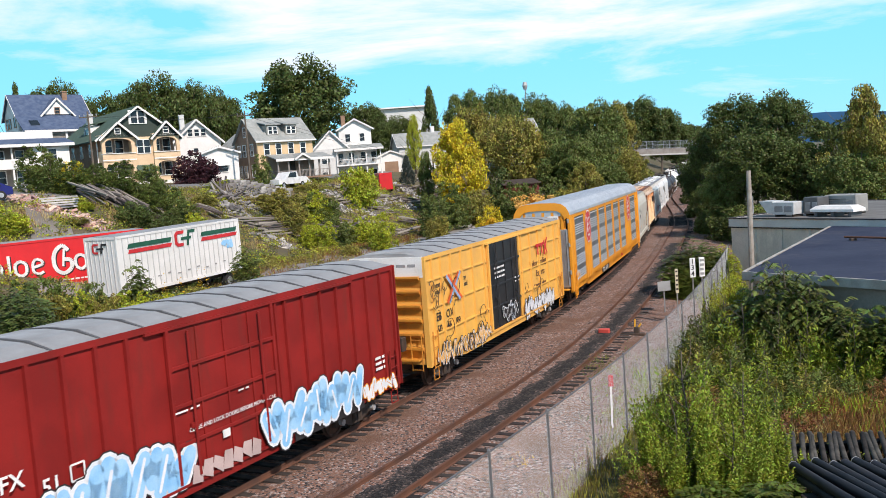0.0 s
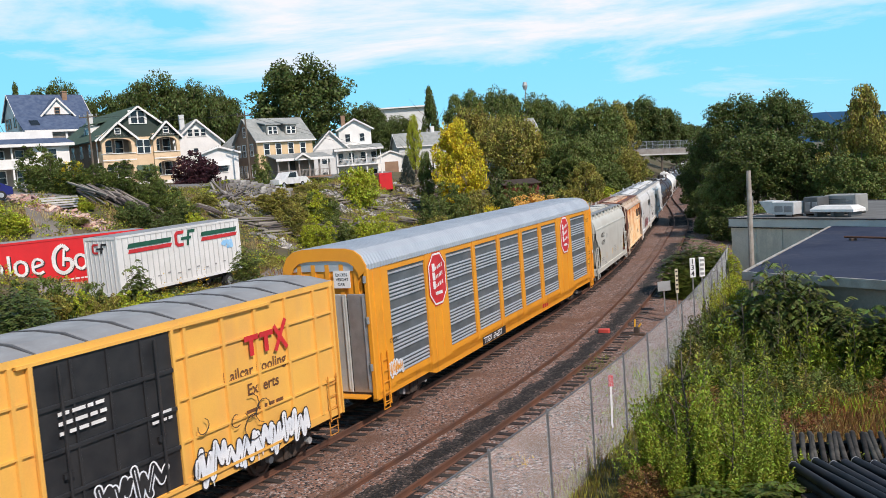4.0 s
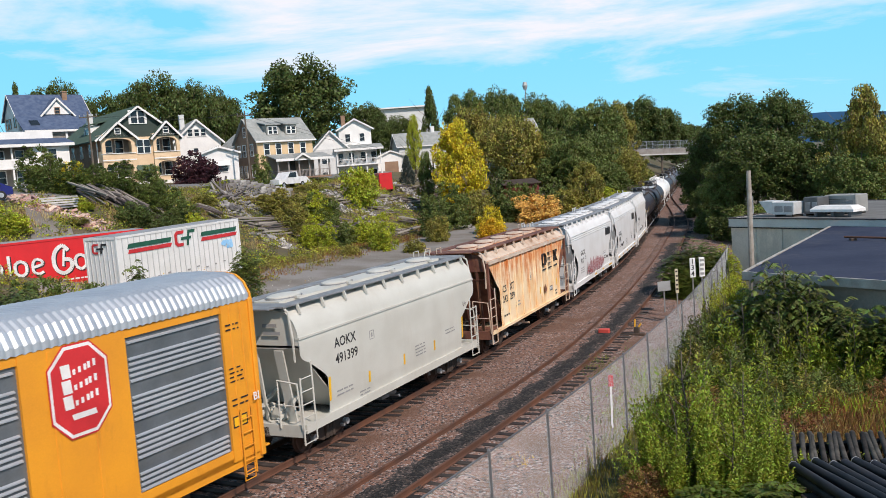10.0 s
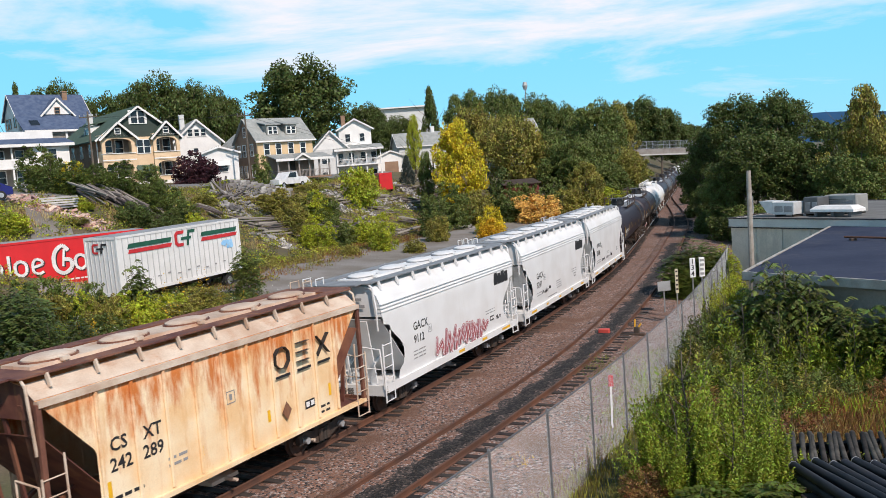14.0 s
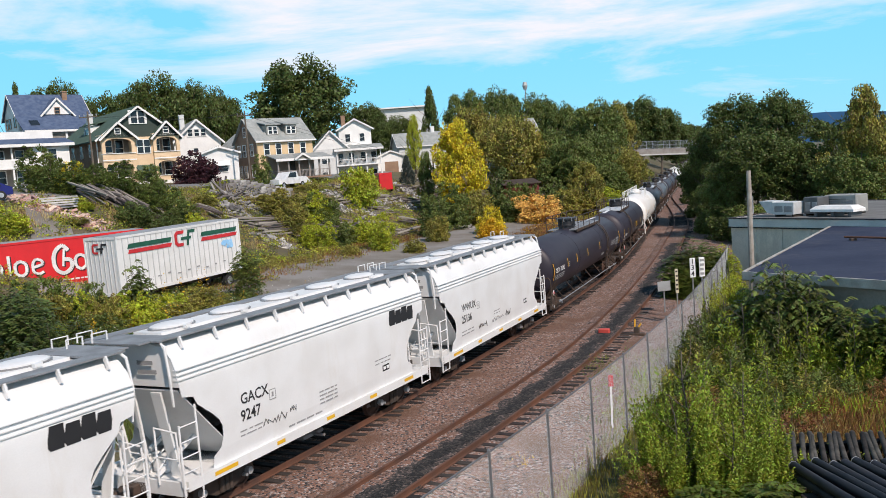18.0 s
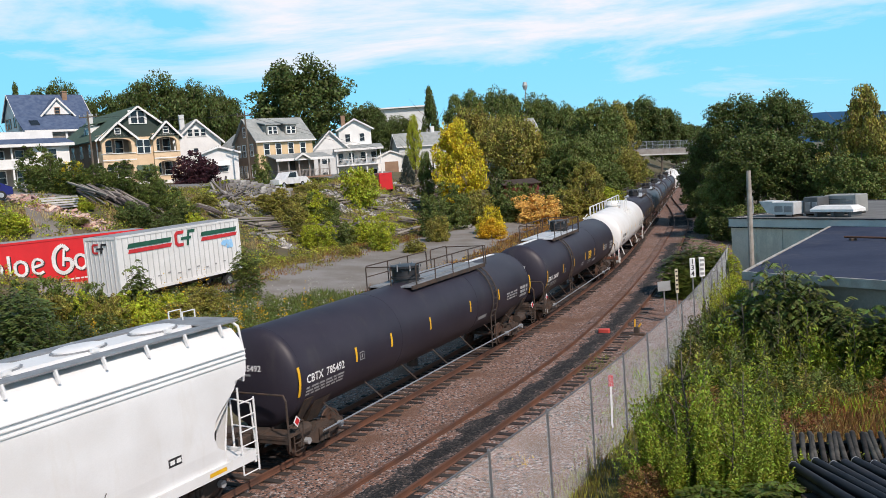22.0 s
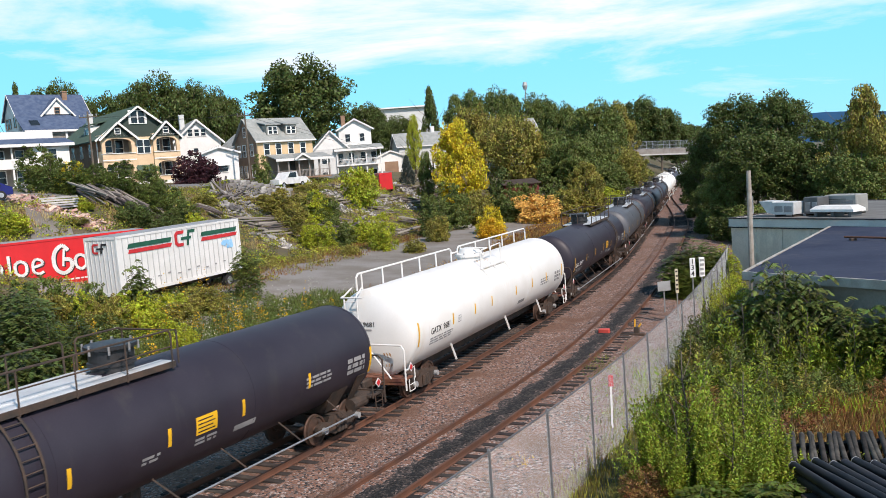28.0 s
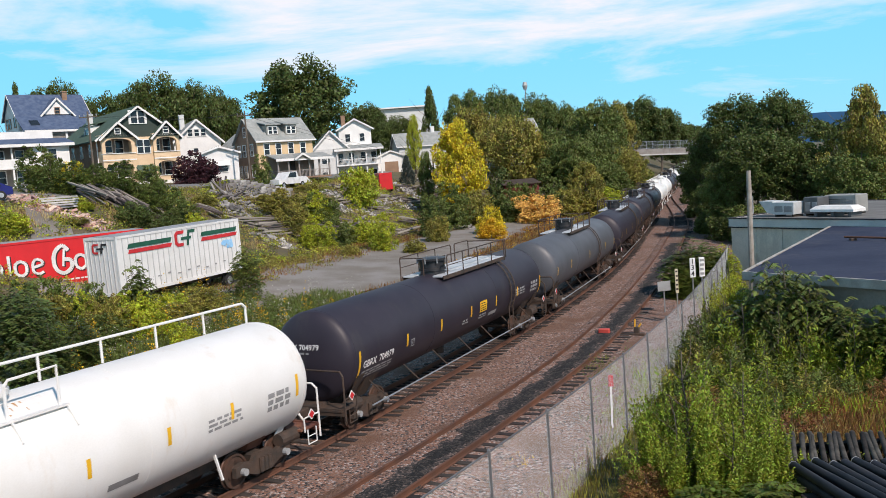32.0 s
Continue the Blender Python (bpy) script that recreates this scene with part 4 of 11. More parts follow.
def autorack(L):
    car = thing("autorack_car", "yellow enclosed autorack car with zinc louvred panels and corrugated roof", "autorack", group="freight train")
    hw, zb, ze, zt = 1.50, 0.72, 5.02, 5.72
    fr = Form()
    for s in (-1, 1):
        y0, y1 = sorted((s * (hw - 0.12), s * hw))
        fr.box(-L / 2, y0, 0.80, L / 2, y1, 1.10)
        fr.box(-L / 2, y0, ze - 0.22, L / 2, y1, ze)
        pts = [(-L / 2, 0.95), (-L / 2 + 3.5, 0.95), (-L / 2 + 4.6, zb - 0.1), (L / 2 - 4.6, zb - 0.1), (L / 2 - 3.5, 0.95), (L / 2, 0.95), (L / 2, 1.3), (-L / 2, 1.3)]
        fr.slab([(x, y0, z) for x, z in pts], y1 - y0, (0, 1, 0))
    part("side_frame_rail", fr, AR_Y, car)
    deck = Form()
    deck.box(-L / 2, -hw + 0.1, 1.0, L / 2, hw - 0.1, 1.2)
    deck.box(-L / 2 + 0.3, -hw + 0.15, 1.2, L / 2 - 0.3, -hw + 0.2, ze)
    deck.box(-L / 2 + 0.3, hw - 0.2, 1.2, L / 2 - 0.3, hw - 0.15, ze)
    part("deck", deck, DARK_STEEL, car)
    # bays between posts, along the car
    panels = [(1.38, 4.25), (6.1, 8.74), (9.04, 11.6), (11.94, 14.5), (14.9, 17.4), (17.85, 20.4), (23.05, 26.1)]
    solid = [(0.0, 1.38), (4.25, 6.1), (8.74, 9.04), (11.6, 11.94), (14.5, 14.9), (17.4, 17.85), (20.4, 23.05), (26.1, L)]
    for s in (-1, 1):
        for a, c in solid:
            p = Form()
            y0, y1 = sorted((s * (hw - 0.06), s * (hw + 0.02)))
            p.box(-L / 2 + a, y0, 1.0, -L / 2 + c, y1, ze - 0.02)
            if c - a > 1:
                for k in (0.25, 0.62):
                    x = -L / 2 + a + (c - a) * k
                    p.bevel_box(x, y0 - 0.02 if s < 0 else y0, 1.05, x + 0.09, y1 if s < 0 else y1 + 0.02, ze - 0.1, 0.01)
            part("side_post_panel", p, AR_Y, car)
        for a, c in panels:
            p = Form()
            h = (ze - 0.22 - 1.10) / 30.0
            y = s * (hw - 0.05)
            x0, x1 = -L / 2 + a, -L / 2 + c
            flat = Form()
            flat.box(x0, min(y, y - s * 0.03), 1.10, x1, max(y, y - s * 0.03), ze - 0.22)
            pan = part("screen_panel", flat, AR_PANEL, car, "galvanised louvred screen panel")
            for i in range(30):
                if i % 7 > 4 or i > 28:
                    continue
                z = 1.10 + (i + 0.7) * h
                rows = Form()
                ring = lambda x: [(x, y, z), (x, y + s * 0.045, z + 0.012), (x, y + s * 0.045, z + 0.036), (x, y, z + 0.07)]
                rows.loft([ring(x0 + 0.08), ring(x1 - 0.08)], True)
                part("louvre", rows, AR_ROOF, pan)
    # roof: corrugated arch
    half = [(-hw - 0.03, ze - 0.04), (-hw - 0.02, ze + 0.12), (-1.36, ze + 0.42), (-1.12, ze + 0.60), (-0.8, zt - 0.03)]
    prof = half + [(0, zt)] + [(-y, z) for y, z in half[::-1]]
    rf = Form()
    n = int(L / 0.20)
    rings = []
    for i in range(n):
        for t, k in ((0.0, 0.0), (0.3, 0.028), (0.6, 0.028), (0.9, 0.0)):
            x = -L / 2 + (i + t) * L / n
            rings.append([(x, y * (1 + k / 3), z + k) for y, z in prof])
    rf.loft(rings, True)
    part("roof", rf, AR_ROOF, car, "bright corrugated zinc roof")
    for s in (-1, 1):
        x = s * L / 2
        arch = Form()
        outer = [(y * 1.005, z + 0.01) for y, z in prof]
        inner = [(y * 0.82, ze - 0.22 + (z - ze) * 0.75) for y, z in prof]
        ring = outer + inner[::-1]
        arch.slab([(x, y, z) for y, z in ring], s * 0.07, (1, 0, 0))
        part("end_arch", arch, AR_Y, car)
        up = Form()
        up.box(min(x - s * 0.12, x - s * 0.04), -1.3, 4.1, max(x - s * 0.12, x - s * 0.04), 1.3, 5.3)
        for k in range(5):
            up.box(min(x - s * 0.04, x + s * 0.01), -1.2 + k * 0.52, 4.1, max(x - s * 0.04, x + s * 0.01), -1.05 + k * 0.52, 5.2)
        part("end_upper_panel", up, AR_Y, car)
        for k in range(4):
            d = Form()
            y0 = -1.42 + k * 0.71
            d.bevel_box(min(x - s * 0.05, x + s * 0.03), y0, 1.1, max(x - s * 0.05, x + s * 0.03), y0 + 0.68, 4.25, 0.03)
            d.tube((x + s * 0.05, y0 + 0.1, 1.2), (x + s * 0.05, y0 + 0.1, 4.2), 0.03, 6)
            part("end_door", d, AR_DOOR if k % 3 else GALV, car, "pale zinc folding end door")
        for t in (-1, 1):
            cp = Form()
            cp.bevel_box(min(x - s * 0.1, x + s * 0.06), t * hw - 0.09, 0.9, max(x - s * 0.1, x + s * 0.06), t * hw + 0.09, ze + 0.02, 0.03)
            part("corner_post", cp, AR_Y, car)
        for z in (1.8, 3.3, 4.6):
            hg = Form()
            hg.tube((x + s * 0.06, -hw + 0.05, z), (x + s * 0.06, -hw + 0.05, z + 0.22), 0.06, 8)
            part("hinge", hg, GALV, car)
        ld = Form()
        ladder(ld, x - s * 0.6, -hw - 0.1, 0.55, 2.3)
        stirrup(ld, x - s * 0.6, -hw - 0.05, 0.85)
        ld.path([(x + s * 0.08, -1.35, 1.0), (x + s * 0.45, -1.35, 1.0), (x + s * 0.45, 1.35, 1.0)], 0.03, 6)
        ld.box(min(x, x + s * 0.4), -1.3, 0.98, max(x, x + s * 0.4), 1.3, 1.02)
        part("ladder", ld, AR_Y, car)
    und = Form()
    und.box(-L / 2 + 3.6, -1.2, 0.45, L / 2 - 3.6, 1.2, 1.0)
    part("underframe", und, DARK_STEEL, car)
    y = -hw - 0.045
    for x0, zc in ((-L / 2 + 5.17, 4.0), (-L / 2 + 21.75, 4.0)):
        for q, (w, h, m_, dy) in enumerate(((1.52, 1.95, RED_MARK, 0), (1.46, 1.88, WHITE, 0.004), (1.34, 1.74, RED_MARK, 0.008))):
            o = Form()
            c = 0.28 * w
            pts = [(-w / 2 + c, -h / 2), (w / 2 - c, -h / 2), (w / 2, -h / 2 + c), (w / 2, h / 2 - c), (w / 2 - c, h / 2), (-w / 2 + c, h / 2), (-w / 2, h / 2 - c), (-w / 2, -h / 2 + c)]
            o.slab([(x0 + a, y - dy, zc + b) for a, b in pts], -0.003, (0, 1, 0))
            if q == 0:
                em = part("emblem", o, m_, car, "red octagonal emblem with white border and lettering bands")
            else:
                part("emblem_ring", o, m_, em)
        for r, (dx, w, h) in enumerate(((-0.42, 0.22, 0.28), (-0.42, 0.22, 0.28), (-0.42, 0.22, 0.28), (-0.25, 0.6, 0.12))):
            z = zc + 0.44 - r * 0.32
            o = Form()
            o.slab([(x0 + dx, y - 0.016, z - h / 2), (x0 + dx + w, y - 0.016, z - h / 2), (x0 + dx + w - 0.03, y - 0.016, z + h / 2), (x0 + dx - 0.03, y - 0.016, z + h / 2)], -0.003, (0, 1, 0))
            part("emblem_band", o, WHITE, em)
            for k in range(5 if r < 3 else 0):
                o = Form()
                a = x0 + dx + 0.26 + k * 0.125 + 0.015 * ((k * 7 + r * 3) % 3)
                o.slab([(a, y - 0.016, z - 0.10 + 0.02 * k), (a + 0.07, y - 0.016, z - 0.10 + 0.02 * k), (a + 0.07, y - 0.016, z + 0.01 + 0.03 * k), (a, y - 0.016, z + 0.01 + 0.03 * k)], -0.003, (0, 1, 0))
                part("emblem_band", o, WHITE, em)
    ex = Form()
    ex.box(-L / 2 - 0.08, -0.95, 4.45, -L / 2 - 0.06, -0.35, 5.0)
    sgn = part("height_sign", ex, WHITE, car, "white excess height warning sign")
    for r, w in enumerate(("EXCESS", "HEIGHT", "CAR")):
        lettering(w, 0.13, BLACK, sgn, Matrix.Translation((-L / 2 - 0.085, -0.4 - 0.06 * (r == 2) - 0.03, 4.83 - r * 0.15)) @ pose(0, 0, 0, 90, 0, -90))
    lettering("C 9500", 0.2, BLACK, car, on_side(-L / 2 + 1.1, y - 0.01, 2.45))
    graffiti(car, -L / 2 + 0.95, -L / 2 + 1.9, 1.35, 1.85, y - 0.012, (WHITE_SPRAY, AR_Y), WHITE_SPRAY, 31, 4, 0.12, label="small white scrawl")
    nb = Form()
    nb.box(-L / 2 + 9.2, -hw - 0.03, 0.66, -L / 2 + 11.9, -hw - 0.02, 0.98)
    plate = part("number_panel", nb, BLACK, car, "black panel with white stencilled marks")
    lettering("TTGX  696357", 0.34, WHITE, plate, on_side(-L / 2 + 9.3, -hw - 0.036, 0.71))
    lettering("BI", 0.30, WHITE, car, on_side(L / 2 - 0.30, y + 0.02 - 0.09, 2.40))
    bars(car, L / 2 - 1.0, y + 0.01, 4.45, 0.48, 0.07, BLACK, 2, 0.12, seed=42)
    bars(car, L / 2 - 1.0, y + 0.01, 3.35, 0.5, 0.06, BLACK, 4, 0.11, seed=43)
    bars(car, L / 2 - 1.0, y + 0.01, 2.55, 0.6, 0.07, BLACK, 2, 0.14, seed=44)
    st = Form()
    st.box(L / 2 - 1.02, y + 0.02, 1.85, L / 2 - 0.48, y + 0.024, 2.15)
    stk = part("sticker", st, BLACK, car, "yellow sticker with a black border")
    st = Form()
    st.box(L / 2 - 0.98, y + 0.016, 1.89, L / 2 - 0.52, y + 0.02, 2.11)
    part("sticker_face", st, YELLOW, stk)
    for k in range(3):
        tx = Form()
        tx.box(3.75 + 0.32 * k, -hw - 0.006, 0.78, 3.98 + 0.32 * k, -hw - 0.002, 0.98 - 0.02 * k)
        part("emblem", tx, RED_MARK, car, "small red company mark on the sill")
    running_gear(car, L / 2 - 3.4, L, True)
    return car, L / 2 - 3.4


# how far the side sheet stops short of the car's end, by height (bottom first)
END_LINES = {"round": ((0.9, 0.95), (1.38, 1.0), (1.55, 1.28), (1.8, 1.37), (2.05, 1.37), (2.25, 1.26), (2.45, 1.05), (2.65, 0.78), (2.82, 0.56), (3.03, 0.45), (3.10, 0.08), (3.5, 0.0)),
             "angled": ((0.9, 1.3), (1.4, 1.3), (2.15, 1.27), (2.28, 1.18), (2.77, 0.46), (2.95, 0.1), (3.1, 0.0)),
             "ribbed": ((0.9, 1.3), (2.55, 1.3), (2.65, 1.25), (3.98, 0.0))}


def hopper(L, body, frame_m, topm, style, marks, label):
    """Covered hopper. style: 'round' or 'angled' with smooth curved sides, 'ribbed' with side posts."""
    car = thing("covered_hopper_car", label, "hopper car", group="freight train")
    hw, zb, ze, zt = 1.53, 1.0, 3.95, 4.42
    ribbed = style == "ribbed"
    smooth_m = frame_m if ribbed else body
    E = L / 2 - 0.1
    line = END_LINES[style]
    if not ribbed:
        prof = [(-1.45, zb), (-1.50, 1.5), (-hw, 2.4), (-hw, 3.35), (-1.49, 3.75), (-1.38, ze + 0.08), (-1.15, zt - 0.14), (-0.7, zt - 0.03)]
    else:
        prof = [(-1.46, zb), (-1.46, 2.4), (-1.46, 3.6), (-1.46, ze), (-1.40, ze + 0.08), (-1.05, zt - 0.12), (-0.7, zt - 0.04), (-0.4, zt)]

    def side_y(z):
        return float(np.interp(z, [q[1] for q in prof], [q[0] for q in prof]))

    def inset(z):
        return E - float(np.interp(z, [q[0] for q in line], [q[1] for q in line]))
    levels = sorted({round(z, 3) for z in [q[1] for q in prof] + [q[0] for q in line if q[0] > zb] + list(np.linspace(zb, 3.2, 14))})
    half = [(side_y(z), z) for z in levels]
    ring = half + [(-y, z) for y, z in half[::-1]]
    bd = Form()
    n = len(ring)
    bd.v = [(-inset(z), y, z) for y, z in ring] + [(inset(z), y, z) for y, z in ring]
    bd.f = [(k, (k + 1) % n, n + (k + 1) % n, n + k) for k in range(n)]
    part("body", bd, body, car, smooth=True)
    for s in (-1, 1):
        x = s * E
        en = Form()
        en.slab([(x - s * 0.05, y * 0.995, z) for y, z in ring if z > 3.25], s * 0.03, (1, 0, 0))
        part("end_sheet", en, smooth_m, car)
        sl = Form()
        x2 = x - s * 2.0
        sl.slab([(x - s * 0.06, -1.44, 3.28), (x - s * 0.06, 1.44, 3.28), (x2, 1.42, 1.15), (x2, -1.42, 1.15)], 0.03, (0, 0, -1))
        part("slope_sheet", sl, smooth_m, car)
        for y, w, top in ((-0.78, 0.30, 3.2), (0.78, 0.30, 3.2), (0.12, 0.09, 4.25)) if not ribbed else ((-0.95, 0.12, 3.9), (-0.35, 0.10, 3.9), (0.45, 0.10, 3.9), (1.2, 0.12, 3.9)):
            st = Form()
            st.beam((x - s * 0.45, y, zb), (x - s * 0.03, y, top), 0.06, w, (0, 1, 0))
            part("end_post", st, frame_m, car)
        for y in (-0.45, 0.5):
            st = Form()
            st.beam((x - s * 0.1, y, 1.1), (x - s * 1.55, y, 1.75), 0.10, 0.08)
            part("end_brace", st, frame_m, car)
        pf = Form()
        pf.box(min(x, x - s * 1.5), -1.45, zb - 0.08, max(x, x - s * 1.5), 1.45, zb + 0.02)
        pf.box(min(x + s * 0.1, x + s * 0.02), -1.5, zb - 0.24, max(x + s * 0.1, x + s * 0.02), 1.5, zb + 0.1)
        part("end_platform", pf, frame_m, car)
        if ribbed:
            cp = Form()
            cp.bevel_box(min(x - s * 0.08, x + s * 0.04), -1.52, zb - 0.2, max(x - s * 0.08, x + s * 0.04), -1.40, ze, 0.02)
            part("corner_post", cp, frame_m, car, "dark rusty corner post")
        # ladder with a shorter outer rail, and a hoop rail across the end
        ld = Form()
        xo, xi = x + s * 0.12, x - s * 0.48
        ld.tube((xo, -1.54, 0.55), (xo, -1.54, 2.48), 0.028, 6)
        ld.tube((xi, -1.54, 0.8), (xi + s * 0.03, -1.54, 2.85), 0.028, 6)
        for k in range(6):
            z = 0.58 + k * 0.37
            ld.tube((xo, -1.54, z), (xi, -1.54, z), 0.018, 5)
        ld.tube((xi, -1.54, 0.58), (xi, -1.54, 0.85), 0.022, 6)
        ld.path([(xo, -1.5, zb), (xo, -1.42, 2.3), (xo, -0.75, 2.38), (xo, -0.75, zb)], 0.028, 6)
        ld.tube((xo, -1.46, 1.65), (xo, -0.75, 1.68), 0.02, 6)
        ld.path([(x + s * 0.02, -1.35, 2.9), (x + s * 0.1, -1.4, 3.6), (x + s * 0.08, -1.3, zt - 0.1), (x + s * 0.05, -1.12, zt + 0.03)], 0.035, 6)
        part("ladder", ld, topm if ribbed else body, car)
        br = Form()
        br.tube((x - s * 1.0, 0.35, 1.25), (x - s * 0.3, 0.35, 1.25), 0.16, 10)
        br.box(min(x - s * 0.9, x - s * 0.5), -0.4, 1.05, max(x - s * 0.9, x - s * 0.5), 0.05, 1.4)
        for k in range(4):
            br.tube((x - s * 0.15, -0.5 + 0.3 * k, 1.25 + 0.12 * k), (x - s * 0.85, -0.3 + 0.3 * k, 1.6 - 0.1 * k), 0.025, 5)
        part("brake_gear", br, smooth_m if not ribbed else DARK_STEEL, car)
        if s < 0:
            wh = Form()
            n = 16
            c = Vector((x + s * 0.16, 0.55, 2.0))
            pts = [c + Vector((0, 0.28 * math.cos(2 * math.pi * k / n), 0.28 * math.sin(2 * math.pi * k / n))) for k in range(n + 1)]
            wh.path(pts, 0.018, 5)
            for k in range(3):
                wh.tube(c, pts[k * 5], 0.014, 5)
            part("brake_wheel", wh, frame_m, car)
            if not ribbed:
                for z, w in ((3.88, 0.5), (3.66, 0.6)):
                    cell = Form()
                    cell.box(x - 0.054, -0.35, z, x - 0.049, -0.35 - w, z + 0.10)
                    part("stencil", cell, GREY_LINE, car, "small dark mark on the end sheet")
    for s in (-1, 1):
        y0, y1 = sorted((s * 1.40, s * 1.555))
        sill = Form()
        sill.box(-E, y0, zb - (0.15 if not ribbed else 0.06), E, y1, zb + (0.10 if not ribbed else 0.05))
        part("side_sill", sill, body, car)
    for s in (-1, 1):
        if not ribbed:
            y0, y1 = sorted((s * 1.40, s * (hw + 0.02)))
            for z0, z1 in (((3.50, 3.53), (3.62, 3.64), (3.74, 3.76)) if style == "round" else ((3.52, 3.58),)):
                tp = Form()
                tp.box(-E, y0, z0, E, y1 if z0 < 3.7 else s * 1.40 if s > 0 else y1, z1)
                part("side_line", tp, body, car)
        else:
            y0, y1 = sorted((s * 1.40, s * 1.55))
            tp = Form()
            tp.box(-E, y0, ze - 0.08, E, y1, ze + 0.05)
            part("top_chord", tp, topm, car)
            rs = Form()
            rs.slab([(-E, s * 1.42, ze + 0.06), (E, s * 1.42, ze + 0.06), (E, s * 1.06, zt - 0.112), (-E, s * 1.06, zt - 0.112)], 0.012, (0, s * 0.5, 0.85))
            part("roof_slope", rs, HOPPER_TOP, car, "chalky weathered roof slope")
    if ribbed:
        for k in range(10):
            x = -4.35 + k * 0.965
            for s in (-1, 1):
                p = Form()
                y0, y1 = sorted((s * 1.45, s * 1.525))
                p.bevel_box(x - 0.05, y0, zb + 0.12, x + 0.05, y1, ze - 0.08, 0.02)
                part("side_post", p, body, car)
    # discharge bays below the sills
    for c in (-L * 0.29, 0.0, L * 0.29):
        g = Form()
        g.loft([[(c - 1.6, -1.38, zb), (c + 1.6, -1.38, zb), (c + 1.6, 1.38, zb), (c - 1.6, 1.38, zb)], [(c - 0.4, -0.5, 0.42), (c + 0.4, -0.5, 0.42), (c + 0.4, 0.5, 0.42), (c - 0.4, 0.5, 0.42)]], True)
        g.box(c - 0.5, -0.8, 0.34, c + 0.5, 0.8, 0.44)
        g.tube((c, -1.2, 0.40), (c, 1.2, 0.40), 0.05, 6)
        part("discharge_bay", g, STEEL_GREY if not ribbed else topm, car)
    cs = Form()
    cs.box(-L / 2, -0.3, 0.72, L / 2, 0.3, 1.0)
    part("centre_sill", cs, DARK_STEEL, car)
    # roof walks, hatches
    walk_m = STEEL_GREY if not ribbed else HOPPER_DARK
    for y in (-0.98, 0.98):
        w = Form()
        w.box(-E - 0.15, y - 0.24, zt + 0.02, E + 0.15, y + 0.24, zt + 0.055)
        board = part("running_board", w, walk_m, car, "steel grating running board")
        k = 0
        while -E + 0.5 + k * 1.22 < E - 0.2:
            x = -E + 0.5 + k * 1.22
            sg = 1 if y < 0 else -1
            w = Form()
            w.beam((x, y - 0.23 * sg, zt + 0.04), (x, y - 0.33 * sg, zt - 0.24), 0.09, 0.05, (1, 0, 0))
            part("bracket", w, body if not ribbed else topm, board)
            k += 1
    for s in (-1, 1):
        ends = Form()
        ends.box(min(s * (E - 0.55), s * (E + 0.5)), -0.95, zt + 0.015, max(s * (E - 0.55), s * (E + 0.5)), 0.95, zt + 0.05)
        part("end_walk", ends, walk_m, car)
        gr = Form()
        for y in (0.55, 1.05):
            gr.path([(s * (E + 0.05), y, zt + 0.04), (s * (E + 0.05), y, zt + 0.26), (s * (E + 0.5), y, zt + 0.26), (s * (E + 0.5), y, zt + 0.04)], 0.022, 5)
        part("grab_rail", gr, body if not ribbed else topm, car)
    cm = Form()
    cm.box(-E + 0.7, -0.46, zt - 0.06, E - 0.7, 0.46, zt + 0.075)
    part("hatch_coaming", cm, body if not ribbed else HOPPER_TOP, car)
    nh = 4 if style == "angled" else 5
    for k in range(nh):
        x = -E + 1.55 + k * (2 * E - 3.1) / (nh - 1)
        rim = Form()
        n = 18
        oval = lambda r, z: [(x + r * 1.5 * math.cos(2 * math.pi * j / n), r * math.sin(2 * math.pi * j / n), z) for j in range(n)]
        rim.loft([oval(0.47, zt + 0.06), oval(0.47, zt + 0.11)], True)
        seat = part("hatch_rim", rim, STEEL_GREY if not ribbed else HOPPER_DARK, car)
        h = Form()
        h.loft([oval(0.43, zt + 0.11), oval(0.43, zt + 0.14), oval(0.36, zt + 0.17), oval(0.18, zt + 0.185)], True)
        h.box(x - 0.1, -0.56, zt + 0.05, x + 0.1, -0.42, zt + 0.13)
        part("hatch_cover", h, body if not ribbed else HOPPER_TOP, seat, smooth=True)
    for fn in marks:
        fn(car, L, side_y if not ribbed else (lambda z: -1.465))
    running_gear(car, L / 2 - 1.85, L, True)
    return car, L / 2 - 1.85


